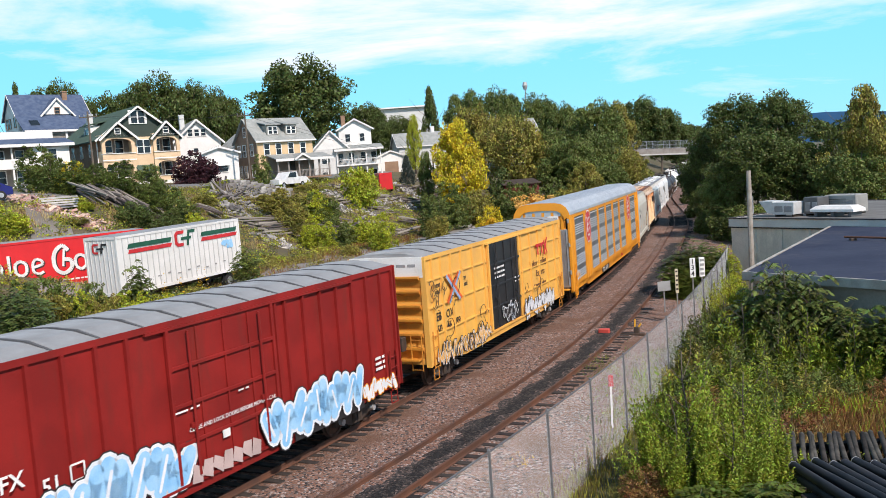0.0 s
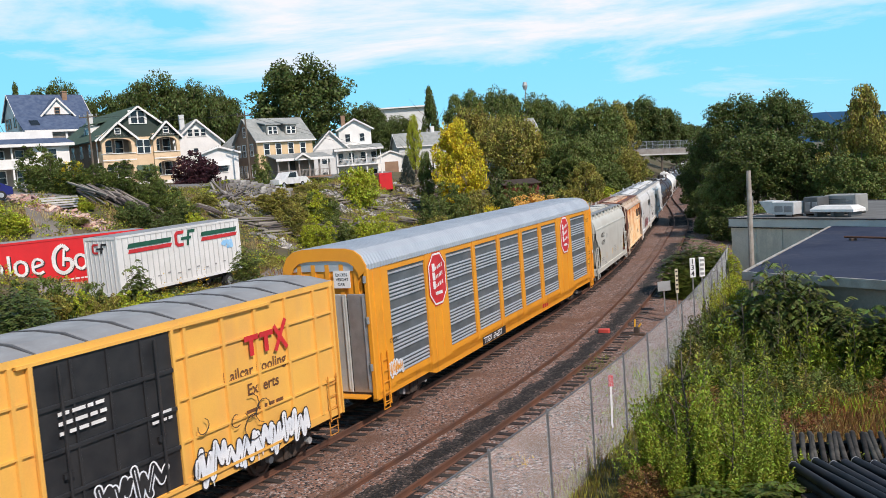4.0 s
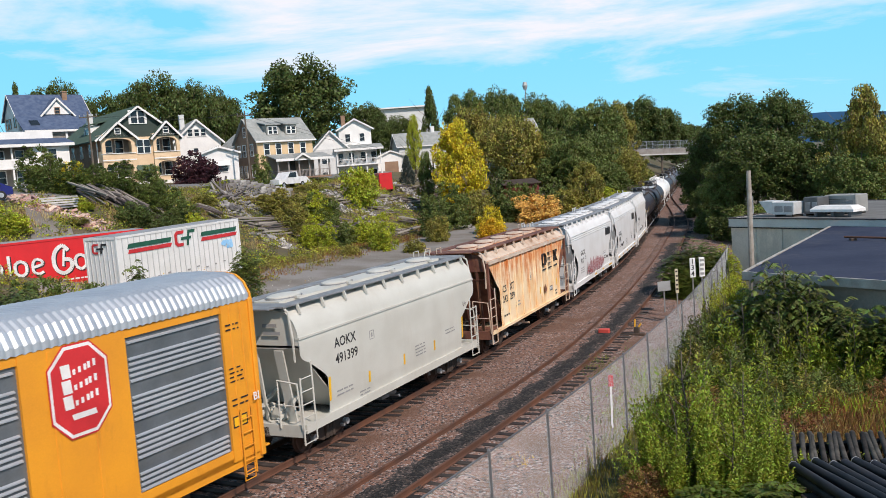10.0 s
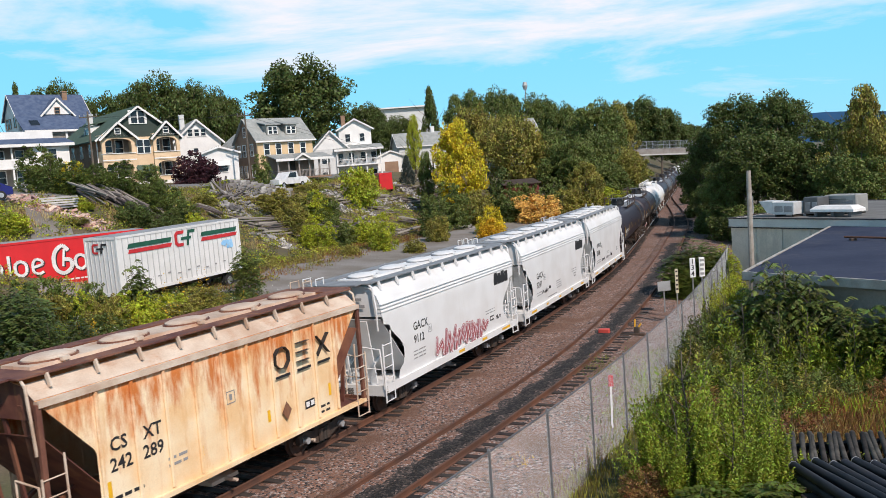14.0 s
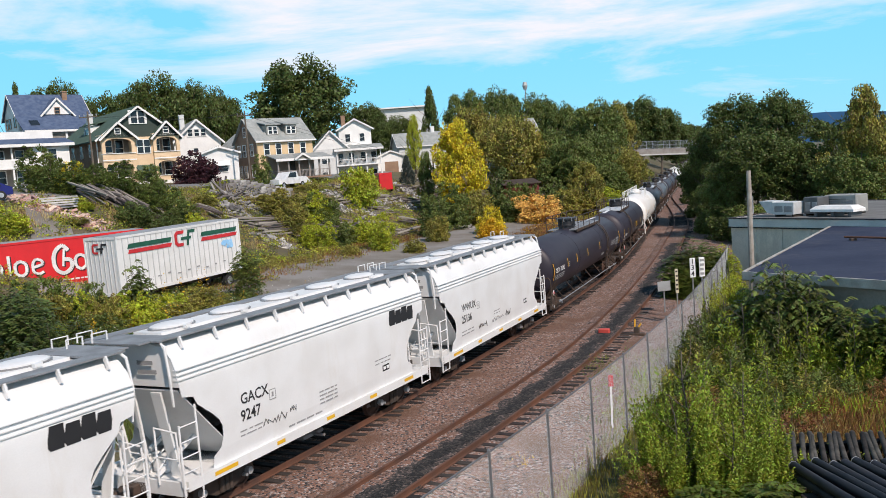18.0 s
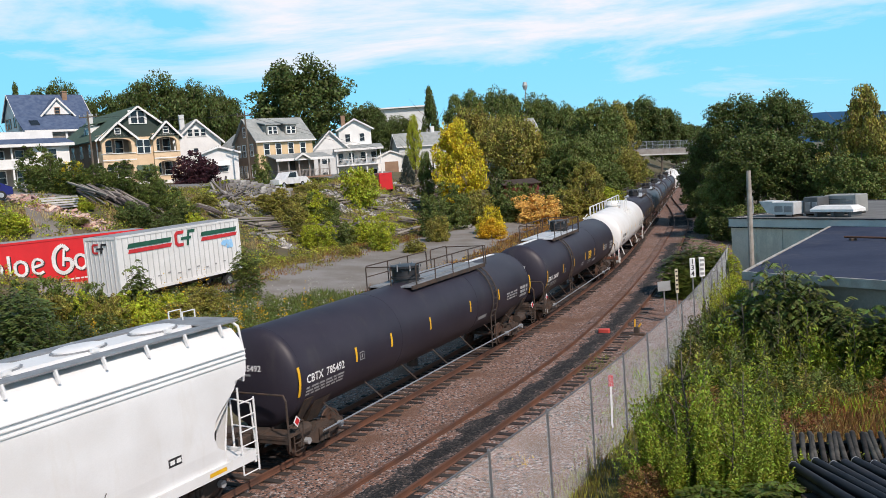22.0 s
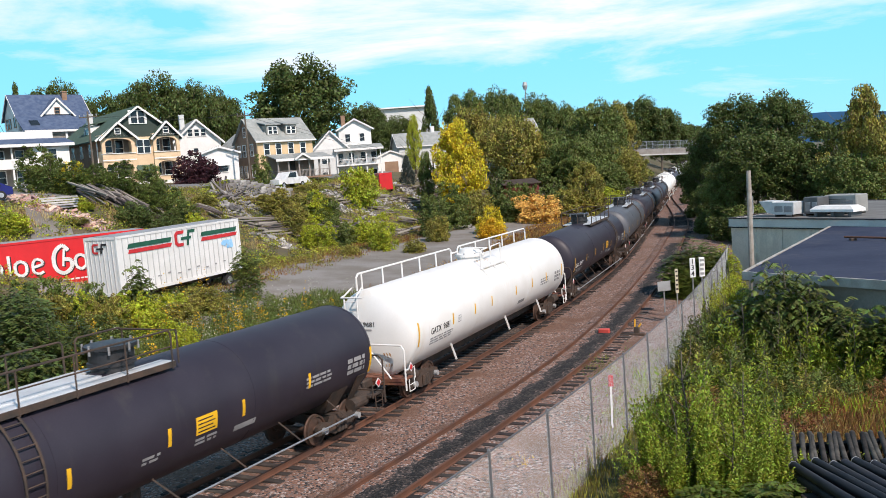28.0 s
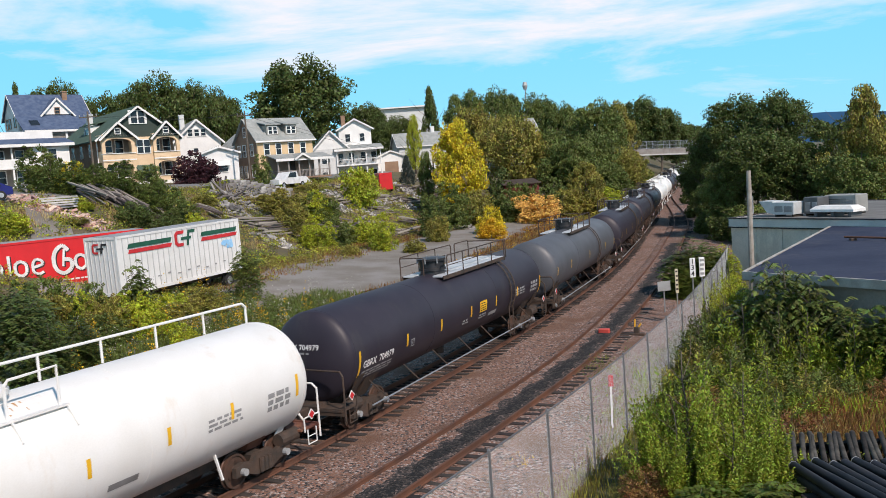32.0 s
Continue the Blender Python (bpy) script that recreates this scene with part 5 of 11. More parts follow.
def tank_car(L, body, label, marks=(), walkway=None, white=False, detail=True, tapes=(), r=1.46, manway=0.0, stripe=()):
    """Tank car. walkway: (first x, last x, ladder x, material); tapes: (x, upper angle, lower angle) on the near side."""
    car = thing("tank_car", label, "tank car", group="freight train")
    zc = 2.40
    hx = L / 2 - 0.15
    prof = [(-hx, 0.02)]
    for k in range(1, 9):
        a = k * math.pi / 16
        prof.append((-hx + HEAD * (1 - math.cos(a)), r * math.sin(a)))
    prof += [(-L / 6, r), (L / 6, r)]
    prof += [(-x, q) for x, q in prof[:9][::-1]]
    t = Form()
    t.revolve_x(prof, 44, 0, zc)
    part("tank_shell", t, body, car, smooth=True)
    seams = (-hx + 0.56, -hx / 3, hx / 3, hx - 0.56)
    for x in seams:
        bands = Form()
        bands.revolve_x([(x - 0.015, r), (x - 0.012, r + 0.006), (x + 0.012, r + 0.006), (x + 0.015, r)], 44, 0, zc)
        part("weld_seam", bands, body, car, smooth=True)
    gear_m = HOPPER_DARK if white else DARK_STEEL
    trim = TANK_WHITE if white else DARK_STEEL
    for s in (-1, 1):
        x = s * (hx - 1.9)
        sd = Form()
        sd.loft([[(x - 0.3, -0.7, 0.8), (x + 0.3, -0.7, 0.8), (x + 0.3, 0.7, 0.8), (x - 0.3, 0.7, 0.8)], [(x - 0.45, -1.15, 1.5), (x + 0.45, -1.15, 1.5), (x + 0.45, 1.15, 1.5), (x - 0.45, 1.15, 1.5)]], True)
        sd.box(min(x, s * (L / 2 + 0.1)), -0.4, 0.72, max(x, s * (L / 2 + 0.1)), 0.4, 1.0)
        part("saddle", sd, gear_m, car)
        for t_ in (-1, 1):
            gs = Form()
            xg = s * (hx - 0.95)
            gs.slab([(xg - 0.14, t_ * 0.75, 0.85), (xg + 0.14, t_ * 0.75, 0.85), (xg + 0.2, t_ * 1.32, 1.75), (xg - 0.2, t_ * 1.32, 1.75)], 0.05, (0, t_, 0))
            part("bolster_plate", gs, trim, car)
        pf = Form()
        pf.box(min(s * (hx - 0.5), s * (L / 2 + 0.12)), -1.3, 0.86, max(s * (hx - 0.5), s * (L / 2 + 0.12)), 1.3, 0.92)
        pf.box(min(s * (L / 2 + 0.02), s * (L / 2 + 0.1)), -1.4, 0.74, max(s * (L / 2 + 0.02), s * (L / 2 + 0.1)), 1.4, 0.96)
        part("end_platform", pf, gear_m, car)
        rl = Form()
        xr = s * (L / 2 + 0.08)
        rl.path([(xr, -1.4, 0.55), (xr, -1.4, 1.95), (xr - s * 0.05, -1.28, 2.1), (xr - s * 0.05, 1.28, 2.16), (xr, 1.4, 1.95), (xr, 1.4, 0.55)], 0.032, 6)
        rl.path([(xr, -1.4, 1.25), (xr - s * 0.7, -1.4, 1.25), (xr - s * 0.7, -1.4, 0.85)], 0.025, 6)
        if white:
            rl.tube((xr - s * 0.05, 0.1, 2.12), (xr, -0.85, 0.95), 0.03, 6)
        stirrup(rl, xr - s * 0.4, -1.42, 0.9)
        part("end_handrail", rl, trim, car)
        bt = Form()
        bt.tube((s * (hx - 1.2), -1.0, 0.8), (s * (hx - 0.4), -1.0, 0.8), 0.19, 12)
        part("brake_reservoir", bt, DARK_STEEL, car)
        pl = Form()
        xx = s * (hx - 0.15)
        pl.slab([(xx - 0.16, -1.42, 1.3), (xx, -1.42, 1.14), (xx + 0.16, -1.42, 1.3), (xx, -1.42, 1.46)], -0.02, (0, 1, 0))
        plac = part("hazard_placard", pl, WHITE, car, "small red and white diamond placard")
        pl = Form()
        pl.slab([(xx - 0.12, -1.442, 1.3), (xx, -1.442, 1.18), (xx + 0.12, -1.442, 1.3), (xx, -1.442, 1.42)], -0.004, (0, 1, 0))
        part("placard_face", pl, RED_MARK, plac)
    for s in () if white else (-1, 1):
        rod = Form()
        rod.tube((-hx + 1.5, s * 1.35, 0.62), (hx - 1.5, s * 1.35, 0.62), 0.028, 6)
        part("safety_rail", rod, GALV, car, "thin grey side rail")
        for k in range(-3, 4):
            rod = Form()
            rod.beam((k * L / 8 + 0.3, s * 1.35, 0.62), (k * L / 8 - 0.25, s * 1.02, 1.3), 0.05, 0.04)
            part("rail_bracket", rod, trim, car)
    if white:
        cs = Form()
        cs.box(-hx + 1.2, -0.45, 0.62, hx - 1.2, 0.45, 1.0)
        part("centre_sill", cs, DARK_STEEL, car)
    ot = Form()
    ot.tube((0, 0, 0.6), (0, 0, 1.1), 0.22, 12)
    part("bottom_outlet", ot, DARK_STEEL, car)
    ztop = zc + r
    mw = Form()
    n = 20
    ring = lambda q, z: [(manway + q * math.cos(2 * math.pi * j / n), q * math.sin(2 * math.pi * j / n), z) for j in range(n)]
    mw.loft([ring(0.50, ztop - 0.1), ring(0.50, ztop + 0.10), ring(0.56, ztop + 0.12), ring(0.56, ztop + 0.20), ring(0.52, ztop + 0.22), ring(0.52, ztop + 0.50), ring(0.62, ztop + 0.52), ring(0.62, ztop + 0.60), ring(0.3, ztop + 0.64)] if not white
            else [ring(0.55, ztop - 0.1), ring(0.55, ztop + 0.06), ring(0.66, ztop + 0.08), ring(0.66, ztop + 0.2), ring(0.5, ztop + 0.24), ring(0.42, ztop + 0.42), ring(0.2, ztop + 0.46)], True)
    part("manway_cover", mw, TANK_WHITE if white else BLACK_DOOR, car, smooth=True)
    bl = Form()
    for j in range(8):
        a = 2 * math.pi * j / 8
        bl.tube((manway + 0.62 * math.cos(a), 0.62 * math.sin(a), ztop + (0.42 if not white else 0.05)), (manway + 0.62 * math.cos(a), 0.62 * math.sin(a), ztop + (0.66 if not white else 0.26)), 0.03, 5)
    part("manway_bolts", bl, STEEL_GREY, car)
    for a, c in stripe:
        wk = Form()
        wk.box(a, -0.1, ztop - 0.02, c, 0.16, ztop + 0.006)
        part("top_stripe", wk, WHITE, car, "white painted stripe along the top")
    if walkway and not white:
        x0, x1, xl, wm = walkway
        for y0, y1 in ((-0.88, -0.42), (0.42, 0.88)):
            wk = Form()
            wk.bevel_box(x0, y0, ztop - 0.08, x1, y1, ztop - 0.02, 0.01)
            part("walkway", wk, wm, car, "pale steel top walkway")
        wk = Form()
        wk.box(min(manway + 0.7, x1 - 0.1) if manway < (x0 + x1) / 2 else x0, -0.42, ztop - 0.07, x1 if manway < (x0 + x1) / 2 else max(manway - 0.7, x0 + 0.1), 0.42, ztop + 0.012)
        part("walkway", wk, wm, car)
        far = x0 if abs(manway - x0) < abs(manway - x1) else x1       # the end that wraps round the manway
        for s in (-1, 1):
            kb = Form()
            kb.beam((x0, s * 0.9, ztop - 0.10), (x1, s * 0.9, ztop - 0.10), 0.05, 0.14)
            part("toe_board", kb, DARK_STEEL, car)
            spans = ((x0 + 0.35, x1 - 0.1),) if s < 0 else ((x0 - 0.1, x0 + (x1 - x0) * 0.72), (x0 + (x1 - x0) * 0.78, x1 + 0.1))
            for a, c in spans:
                hr = Form()
                hr.path([(a, s * 0.92, ztop - 0.2), (a, s * 0.92, ztop + 0.66), (a + 0.08, s * 0.92, ztop + 0.74), (c - 0.08, s * 0.92, ztop + 0.74), (c, s * 0.92, ztop + 0.66), (c, s * 0.92, ztop - 0.2)], 0.026, 6)
                hr.tube((a, s * 0.92, ztop + 0.34), (c, s * 0.92, ztop + 0.34), 0.02, 6)
                m_ = max(1, round((c - a) / 1.55))
                for k in range(1, m_):
                    x = a + (c - a) * k / m_
                    hr.tube((x, s * 0.92, ztop - 0.2), (x, s * 0.92, ztop + 0.74), 0.022, 6)
                part("walkway_handrail", hr, DARK_STEEL, car, "tubular handrail")
        for x in (x0 - 0.1, x1 + 0.1):
            hr = Form()
            hr.path([(x, 0.92, ztop + 0.70), (x, -0.1 if x == x0 - 0.1 else -0.92, ztop + 0.70), (x, -0.1 if x == x0 - 0.1 else -0.92, ztop - 0.1)], 0.026, 6)
            part("end_rail", hr, DARK_STEEL, car)
        ld = Form()
        for x in (xl, xl + 0.46):
            pts = [(x, -(r + 0.09) * math.sin(a), zc + (r + 0.09) * math.cos(a)) for a in np.linspace(0.5, 2.05, 12)]
            ld.path(pts + [(x, -1.36, 0.35)], 0.03, 6)
        for k in range(10):
            a = 0.55 + k * 0.17
            ld.tube((xl, -(r + 0.09) * math.sin(a), zc + (r + 0.09) * math.cos(a)), (xl + 0.46, -(r + 0.09) * math.sin(a), zc + (r + 0.09) * math.cos(a)), 0.018, 5)
        for z in (0.5, 0.85, 1.2):
            ld.tube((xl, -1.37, z), (xl + 0.46, -1.37, z), 0.018, 5)
        part("side_ladder", ld, DARK_STEEL, car)
    if white:
        # one long rail on the far side of the top in two runs, a step with two hoops, and a ladder up the end
        for a, c in ((-hx + 0.25, -0.8), (-0.1, hx - 0.3)):
            hr = Form()
            hr.path([(a, 0.5, ztop - 0.06), (a, 0.5, ztop + 0.40), (a + 0.15, 0.5, ztop + 0.52), (c - 0.15, 0.5, ztop + 0.52), (c, 0.5, ztop + 0.40), (c, 0.5, ztop - 0.06)], 0.038, 7)
            m_ = round((c - a) / 1.83)
            for k in range(m_):
                x = a + 0.38 + (c - a - 0.38) * k / m_
                hr.tube((x, 0.5, ztop - 0.06), (x, 0.5, ztop + 0.52), 0.034, 6)
            part("walkway_handrail", hr, TANK_WHITE, car, "white tubular handrail")
        for pts in ([(-1.05, -0.98, ztop - 0.33), (-1.05, -0.98, ztop + 0.34), (-0.95, -0.98, ztop + 0.42), (-0.25, -0.98, ztop + 0.44), (-0.25, -0.4, ztop + 0.46)],
                    [(0.1, -0.98, ztop - 0.33), (0.1, -0.98, ztop + 0.36), (0.2, -0.98, ztop + 0.46), (1.32, -0.98, ztop + 0.5), (1.32, -0.98, ztop - 0.33)],
                    [(-0.8, 0.5, ztop + 0.30), (-0.1, 0.5, ztop + 0.30)]):
            hr = Form()
            hr.path(pts, 0.034, 6)
            part("step_handrail", hr, TANK_WHITE, car)
        st = Form()
        st.box(-1.3, -1.12, ztop - 0.36, 1.45, -0.90, ztop - 0.32)
        for x in (-1.25, 0.1, 1.4):
            st.beam((x, -1.1, ztop - 0.34), (x, -1.38, ztop - 0.75), 0.05, 0.03, (1, 0, 0))
        part("top_step", st, TANK_WHITE, car, "white steel step below the hoops")
        ld = Form()
        for y in (0.35, 0.85):
            ld.path([(-hx - 0.1, y, 0.7), (-hx - 0.1, y, ztop - 0.2), (-hx + 0.2, y * 0.8, ztop + 0.05)], 0.03, 6)
        for k in range(9):
            ld.tube((-hx - 0.1, 0.35, 0.9 + 0.34 * k), (-hx - 0.1, 0.85, 0.9 + 0.34 * k), 0.018, 5)
        ld.path([(-hx - 0.12, 0.1, ztop - 0.25), (-hx - 0.12, 0.95, ztop - 0.25), (-hx + 0.15, 0.95, ztop - 0.2)], 0.03, 6)
        part("end_ladder", ld, TANK_WHITE, car)
        for x in (-5.0, 1.0, 5.5):
            lg = Form()
            lg.beam((x, -1.1, 1.25), (x, -1.3, 0.62), 0.07, 0.04, (1, 0, 0))
            part("rail_post", lg, TANK_WHITE, car)
        rnd = random.Random(12)
        for k in range(9):
            sp = Form()
            w, a0, ln_ = rnd.uniform(0.04, 0.10), rnd.uniform(0.30, 0.38), rnd.uniform(0.10, 0.34)
            x = -0.55 + k * 0.15
            rows = [(x, a0), (x + w, a0), (x + w * 0.7, a0 + ln_), (x + w * 0.3, a0 + ln_)]
            sp.add([(p, -(r + 0.005) * math.sin(q), zc + (r + 0.005) * math.cos(q)) for p, q in rows], [(0, 1, 2, 3)])
            part("rust_run", sp, RUST_STAIN, car, "orange rust run below the manway")
        for k in range(3):
            sp = Form()
            y0, w = -0.72 + 0.1 * k, 0.07
            sp.add([(head_x(hx, r, y, z - zc) - 0.006, y, z) for y, z in ((y0, 1.75), (y0 + w, 1.8), (y0 + w * 0.9, 1.25), (y0 + 0.02, 1.3))], [(0, 1, 2, 3)])
            part("rust_run", sp, RUST_STAIN, car, "brown stain on the tank head")
    for x, lo, hi in tapes:
        tp = Form()
        rows = [[(x + dx, -(r + 0.008) * math.sin(b), zc + (r + 0.008) * math.cos(b)) for b in np.linspace(lo, hi, 6)] for dx in (-0.055, 0.055)]
        for k in range(5):
            tp.add([rows[0][k], rows[1][k], rows[1][k + 1], rows[0][k + 1]], [(0, 1, 2, 3)])
        part("reflective_tape", tp, YELLOW, car)
    for fn in marks:
        fn(car, L, r, zc)
    running_gear(car, hx - 1.9, L, detail)
    return car, hx - 1.9


HEAD = 0.50          # how far a tank's dished end bulges


def head_x(hx, r, y, dz):
    """Where the dished end of a tank lies, off its axis."""
    q = min(0.999, math.hypot(y, dz) / r)
    return -hx + HEAD * (1 - math.sqrt(1 - q * q))


def wrap(me, x, a, r, zc, proud=0.006):
    """Lay a flat mesh (x right, y up) round the tank's near side, its foot a radians below the top."""
    for v in me.vertices:
        b = a - v.co.y / r
        q = r + proud + v.co.z
        v.co = (x + v.co.x, -q * math.sin(b), zc + q * math.cos(b))
    return me


def tank_text(text, size, c, car, x, a, r, zc, label=""):
    me = text_mesh(text, size)
    me.materials.clear()
    me.materials.append(c)
    return part("lettering", wrap(me, x, a, r, zc), c, car, label)


def tank_bars(car, c, x, a, w, h, r, zc, seed, rows=1, gap=0.11, label="small illegible stencilled lines"):
    rnd = random.Random(seed)
    for k in range(rows):
        for q, l in words(w, rnd):
            me = Form().add([(q, 0, 0), (q + l, 0, 0), (q + l, h, 0), (q, h, 0)], [(0, 1, 2, 3)]).mesh("stencil")
            part("stencil", wrap(me, x, a + k * gap / r, r, zc), c, car, label)


def tank_plate(car, m_, x, a, w, h, r, zc, label):
    fm = Form()
    k = 6
    for q in range(k):
        fm.add([(0, h * q / k, 0), (w, h * q / k, 0), (w, h * (q + 1) / k, 0), (0, h * (q + 1) / k, 0)], [(0, 1, 2, 3)])
    return part("marking_panel", wrap(fm.mesh("panel"), x, a, r, zc, 0.004), m_, car, label)


def tank_marks(mark, number, seed, text=(-9.05, 1.70), color=None, panel=None, tail=6.5, block=8.15, stamp=-6.1, pale=GREY_LINE):
    def fn(car, L, r, zc):
        c = color or WHITE
        hx = L / 2 - 0.15
        tank_text(mark + "  " + number, 0.33, c, car, text[0], text[1], r, zc)
        tank_bars(car, pale, text[0], text[1] + 0.12, 2.0, 0.06, r, zc, seed, 3, 0.10)
        tank_bars(car, pale, tail, 1.66, 1.25, 0.07, r, zc, seed + 5, 3, 0.12)
        tank_bars(car, pale, block, 1.66, 0.95, 0.13, r, zc, seed + 9, 3, 0.18, "grey stencilled data block")
        tank_plate(car, STEEL_GREY if color else GREY_LINE, tail - 3.0, 2.08, 0.85, 0.17, r, zc, "small weathered data plate")
        for a, b, w, h in ((0, 0, 0.26, 0.03), (0, 0.23, 0.26, 0.03), (0, 0, 0.03, 0.26), (0.23, 0, 0.03, 0.26), (0.10, 0.07, 0.06, 0.12)):
            tank_plate(car, pale, stamp + a, text[1] - b / r, w, h, r, zc, "small outlined stamp")
        # marks on the near dished end
        me = text_mesh(mark + " " + number, 0.24)
        me.materials.clear()
        me.materials.append(c)
        for v in me.vertices:
            y, dz = 0.95 - v.co.x, 0.30 + v.co.y
            v.co = (head_x(hx, r, y, dz) - 0.008, y, zc + dz)
        part("lettering", me, c, car)
        rnd = random.Random(seed)
        for k, w in enumerate((0.9, 0.6, 0.35)):
            for a, l in words(w, rnd):
                y, dz = 0.8 - a, 0.16 - 0.12 * k
                fm = Form().add([(head_x(hx, r, p, q) - 0.008, p, zc + q) for p, q in ((y, dz), (y - l, dz), (y - l, dz + 0.06), (y, dz + 0.06))], [(0, 1, 2, 3)])
                part("stencil", fm, pale, car, "small illegible stencilled lines")
        if panel:
            pan = tank_plate(car, YELLOW, panel, 1.84, 0.74, 0.45, r, zc, "square yellow warning panel")
            for k in range(4):
                me = Form().add([(0.06, 0, 0.002), (0.66 - 0.08 * (k % 2), 0, 0.002), (0.66 - 0.08 * (k % 2), 0.03, 0.002), (0.06, 0.03, 0.002)], [(0, 1, 2, 3)]).mesh("line")
                part("panel_line", wrap(me, panel, 1.80 - k * 0.065, r, zc), BLACK, pan)
            tank_bars(car, pale, panel, 1.95, 0.75, 0.07, r, zc, seed + 3, 2)
            tank_bars(car, pale, panel - 1.7, 1.9, 0.55, 0.07, r, zc, seed + 4, 2)
    return fn


def hop_text(*rows):
    def fn(car, L, side_y):
        for text, size, x, z, m_ in rows:
            lettering(text, size, m_, car, on_side(x, min(side_y(z), side_y(z + size * 0.7)) - 0.006, z))
    return fn


def hop_bars(*rows):
    def fn(car, L, side_y):
        for k, (x, z, w, h, n, g, m_) in enumerate(rows):
            bars(car, x, min(side_y(z + h), side_y(z - n * g)) - 0.004, z, w, h, m_, n, g, seed=k + int(x * 10))
    return fn


def hop_tapes(*rows):
    """Upright reflective tapes on the side: x, foot, head."""
    def fn(car, L, side_y):
        for x, z0, z1 in rows:
            fm = Form()
            y0, y1 = side_y(z0) - 0.006, side_y(z1) - 0.006
            fm.slab([(x - 0.055, y0, z0), (x + 0.055, y0, z0), (x + 0.055, y1, z1), (x - 0.055, y1, z1)], -0.003, (0, 1, 0))
            part("reflective_tape", fm, YELLOW, car)
    return fn


def sill_tapes(*rows):
    """Flat reflective tapes on the side sill: x, length."""
    def fn(car, L, side_y):
        for x, w in rows:
            fm = Form()
            fm.box(x, -1.562, 0.93, x + w, -1.558, 1.03)
            part("reflective_tape", fm, YELLOW, car)
    return fn


def data_box(x, z, w=0.42, h=0.2):
    def fn(car, L, side_y):
        y = side_y(z) - 0.006
        fm = Form()
        fm.box(x, y - 0.003, z, x + w, y, z + h)
        e = part("stencil_box", fm, BLACK, car, "black stencilled inspection box")
        for k in range(2):
            fm = Form()
            fm.box(x + 0.05 + k * w * 0.48, y - 0.006, z + 0.05, x + 0.05 + k * w * 0.48 + w * 0.34, y - 0.0035, z + h - 0.05)
            part("box_lines", fm, WHITE, e)
    return fn


def outlined_stamp(x, z, w=0.26):
    def fn(car, L, side_y):
        y = side_y(z) - 0.006
        fm = Form()
        for a, b in (((0, 0), (w, 0)), ((w, 0), (w, w)), ((w, w), (0, w)), ((0, w), (0, 0))):
            fm.beam((x + a[0], y, z + a[1]), (x + b[0], y, z + b[1]), 0.022, 0.004, (0, 1, 0))
        fm.box(x + w * 0.35, y - 0.002, z + w * 0.25, x + w * 0.65, y + 0.002, z + w * 0.75)
        part("stamp", fm, GREY_LINE, car, "small outlined grey stamp")
    return fn


def block_mark(x, z, w, h, n, m_, slant=0.15, gap=0.14):
    """A company mark as plain heavy blocks, each a part of its own."""
    def fn(car, L, side_y):
        cw = w / n
        q = min(side_y(z), side_y(z + h)) - 0.008
        for i in range(n):
            a, g, k = x + i * cw, cw * (1 - gap), slant * h
            top = h * (1.0 if i % 2 == 0 else 0.9)
            fm = Form()
            c = 0.16 * h
            fm.slab([(a + c * 0.6, q, z), (a + g, q, z), (a + g + k * 0.5, q, z + top * 0.5), (a + g + k - c * 0.6, q, z + top), (a + k, q, z + top), (a + k * 0.4 - 0.02, q, z + top * 0.45), (a, q, z + c)], 0.004, (0, 1, 0))
            part("emblem", fm, m_, car, "heavy dark company lettering block")
    return fn


def stroke_mark(x, z, w, h, m_):
    """A company mark as three heavy shapes, a ring, stacked bars and crossed bars, each over a line."""
    def fn(car, L, side_y):
        q, t, cw = min(side_y(z), side_y(z + h)) - 0.07, 0.13, w / 3
        shapes = ([((0.62, 0.72), (0.45, 1.0), (0.18, 0.97), (0.0, 0.7), (0.0, 0.3), (0.18, 0.03), (0.45, 0.0), (0.62, 0.28), (0.62, 0.72))],
                  [((0.02, 0.95), (0.6, 0.95)), ((0.02, 0.5), (0.6, 0.5)), ((0.02, 0.05), (0.6, 0.05))],
                  [((0.0, 0.0), (0.6, 1.0)), ((0.0, 1.0), (0.6, 0.0))])
        for i, lines in enumerate(shapes):
            a = x + i * cw
            fm = Form()
            for pts in lines:
                for (u, v), (c, d) in zip(pts, pts[1:]):
                    fm.beam((a + u * cw, q, z + v * h), (a + c * cw, q, z + d * h), 0.006, t, (0, 1, 0))
            part("emblem", fm, m_, car, "heavy black company mark")
            fm = Form()
            fm.box(a, q, z - 0.24, a + cw * 0.66, q + 0.005, z - 0.17)
            part("emblem_underline", fm, m_, car)
    return fn


def hop_graffiti(x0, x1, z0, z1, fills, ink, seed, n, label, fat=0.3):
    def fn(car, L, side_y):
        graffiti(car, x0, x1, z0, z1, side_y(z1) - 0.008, fills, ink, seed, n, 0.4, label, fat)
    return fn


def scrawl(x, z, w, h, m_, seed, label="quick black marker scrawl"):
    def fn(car, L, side_y):
        rnd = random.Random(seed)
        y = min(side_y(z), side_y(z + h)) - 0.012
        fm = Form()
        pts = []
        k = max(8, int(w / 0.09))
        for i in range(k):
            pts.append((x + w * i / k + rnd.uniform(-0.05, 0.05), y, z + (h * rnd.uniform(0.6, 1.0) if i % 2 else h * rnd.uniform(0.0, 0.35))))
        fm.path(pts, 0.012, 4)
        part("spray_line", fm, m_, car, label)
    return fn


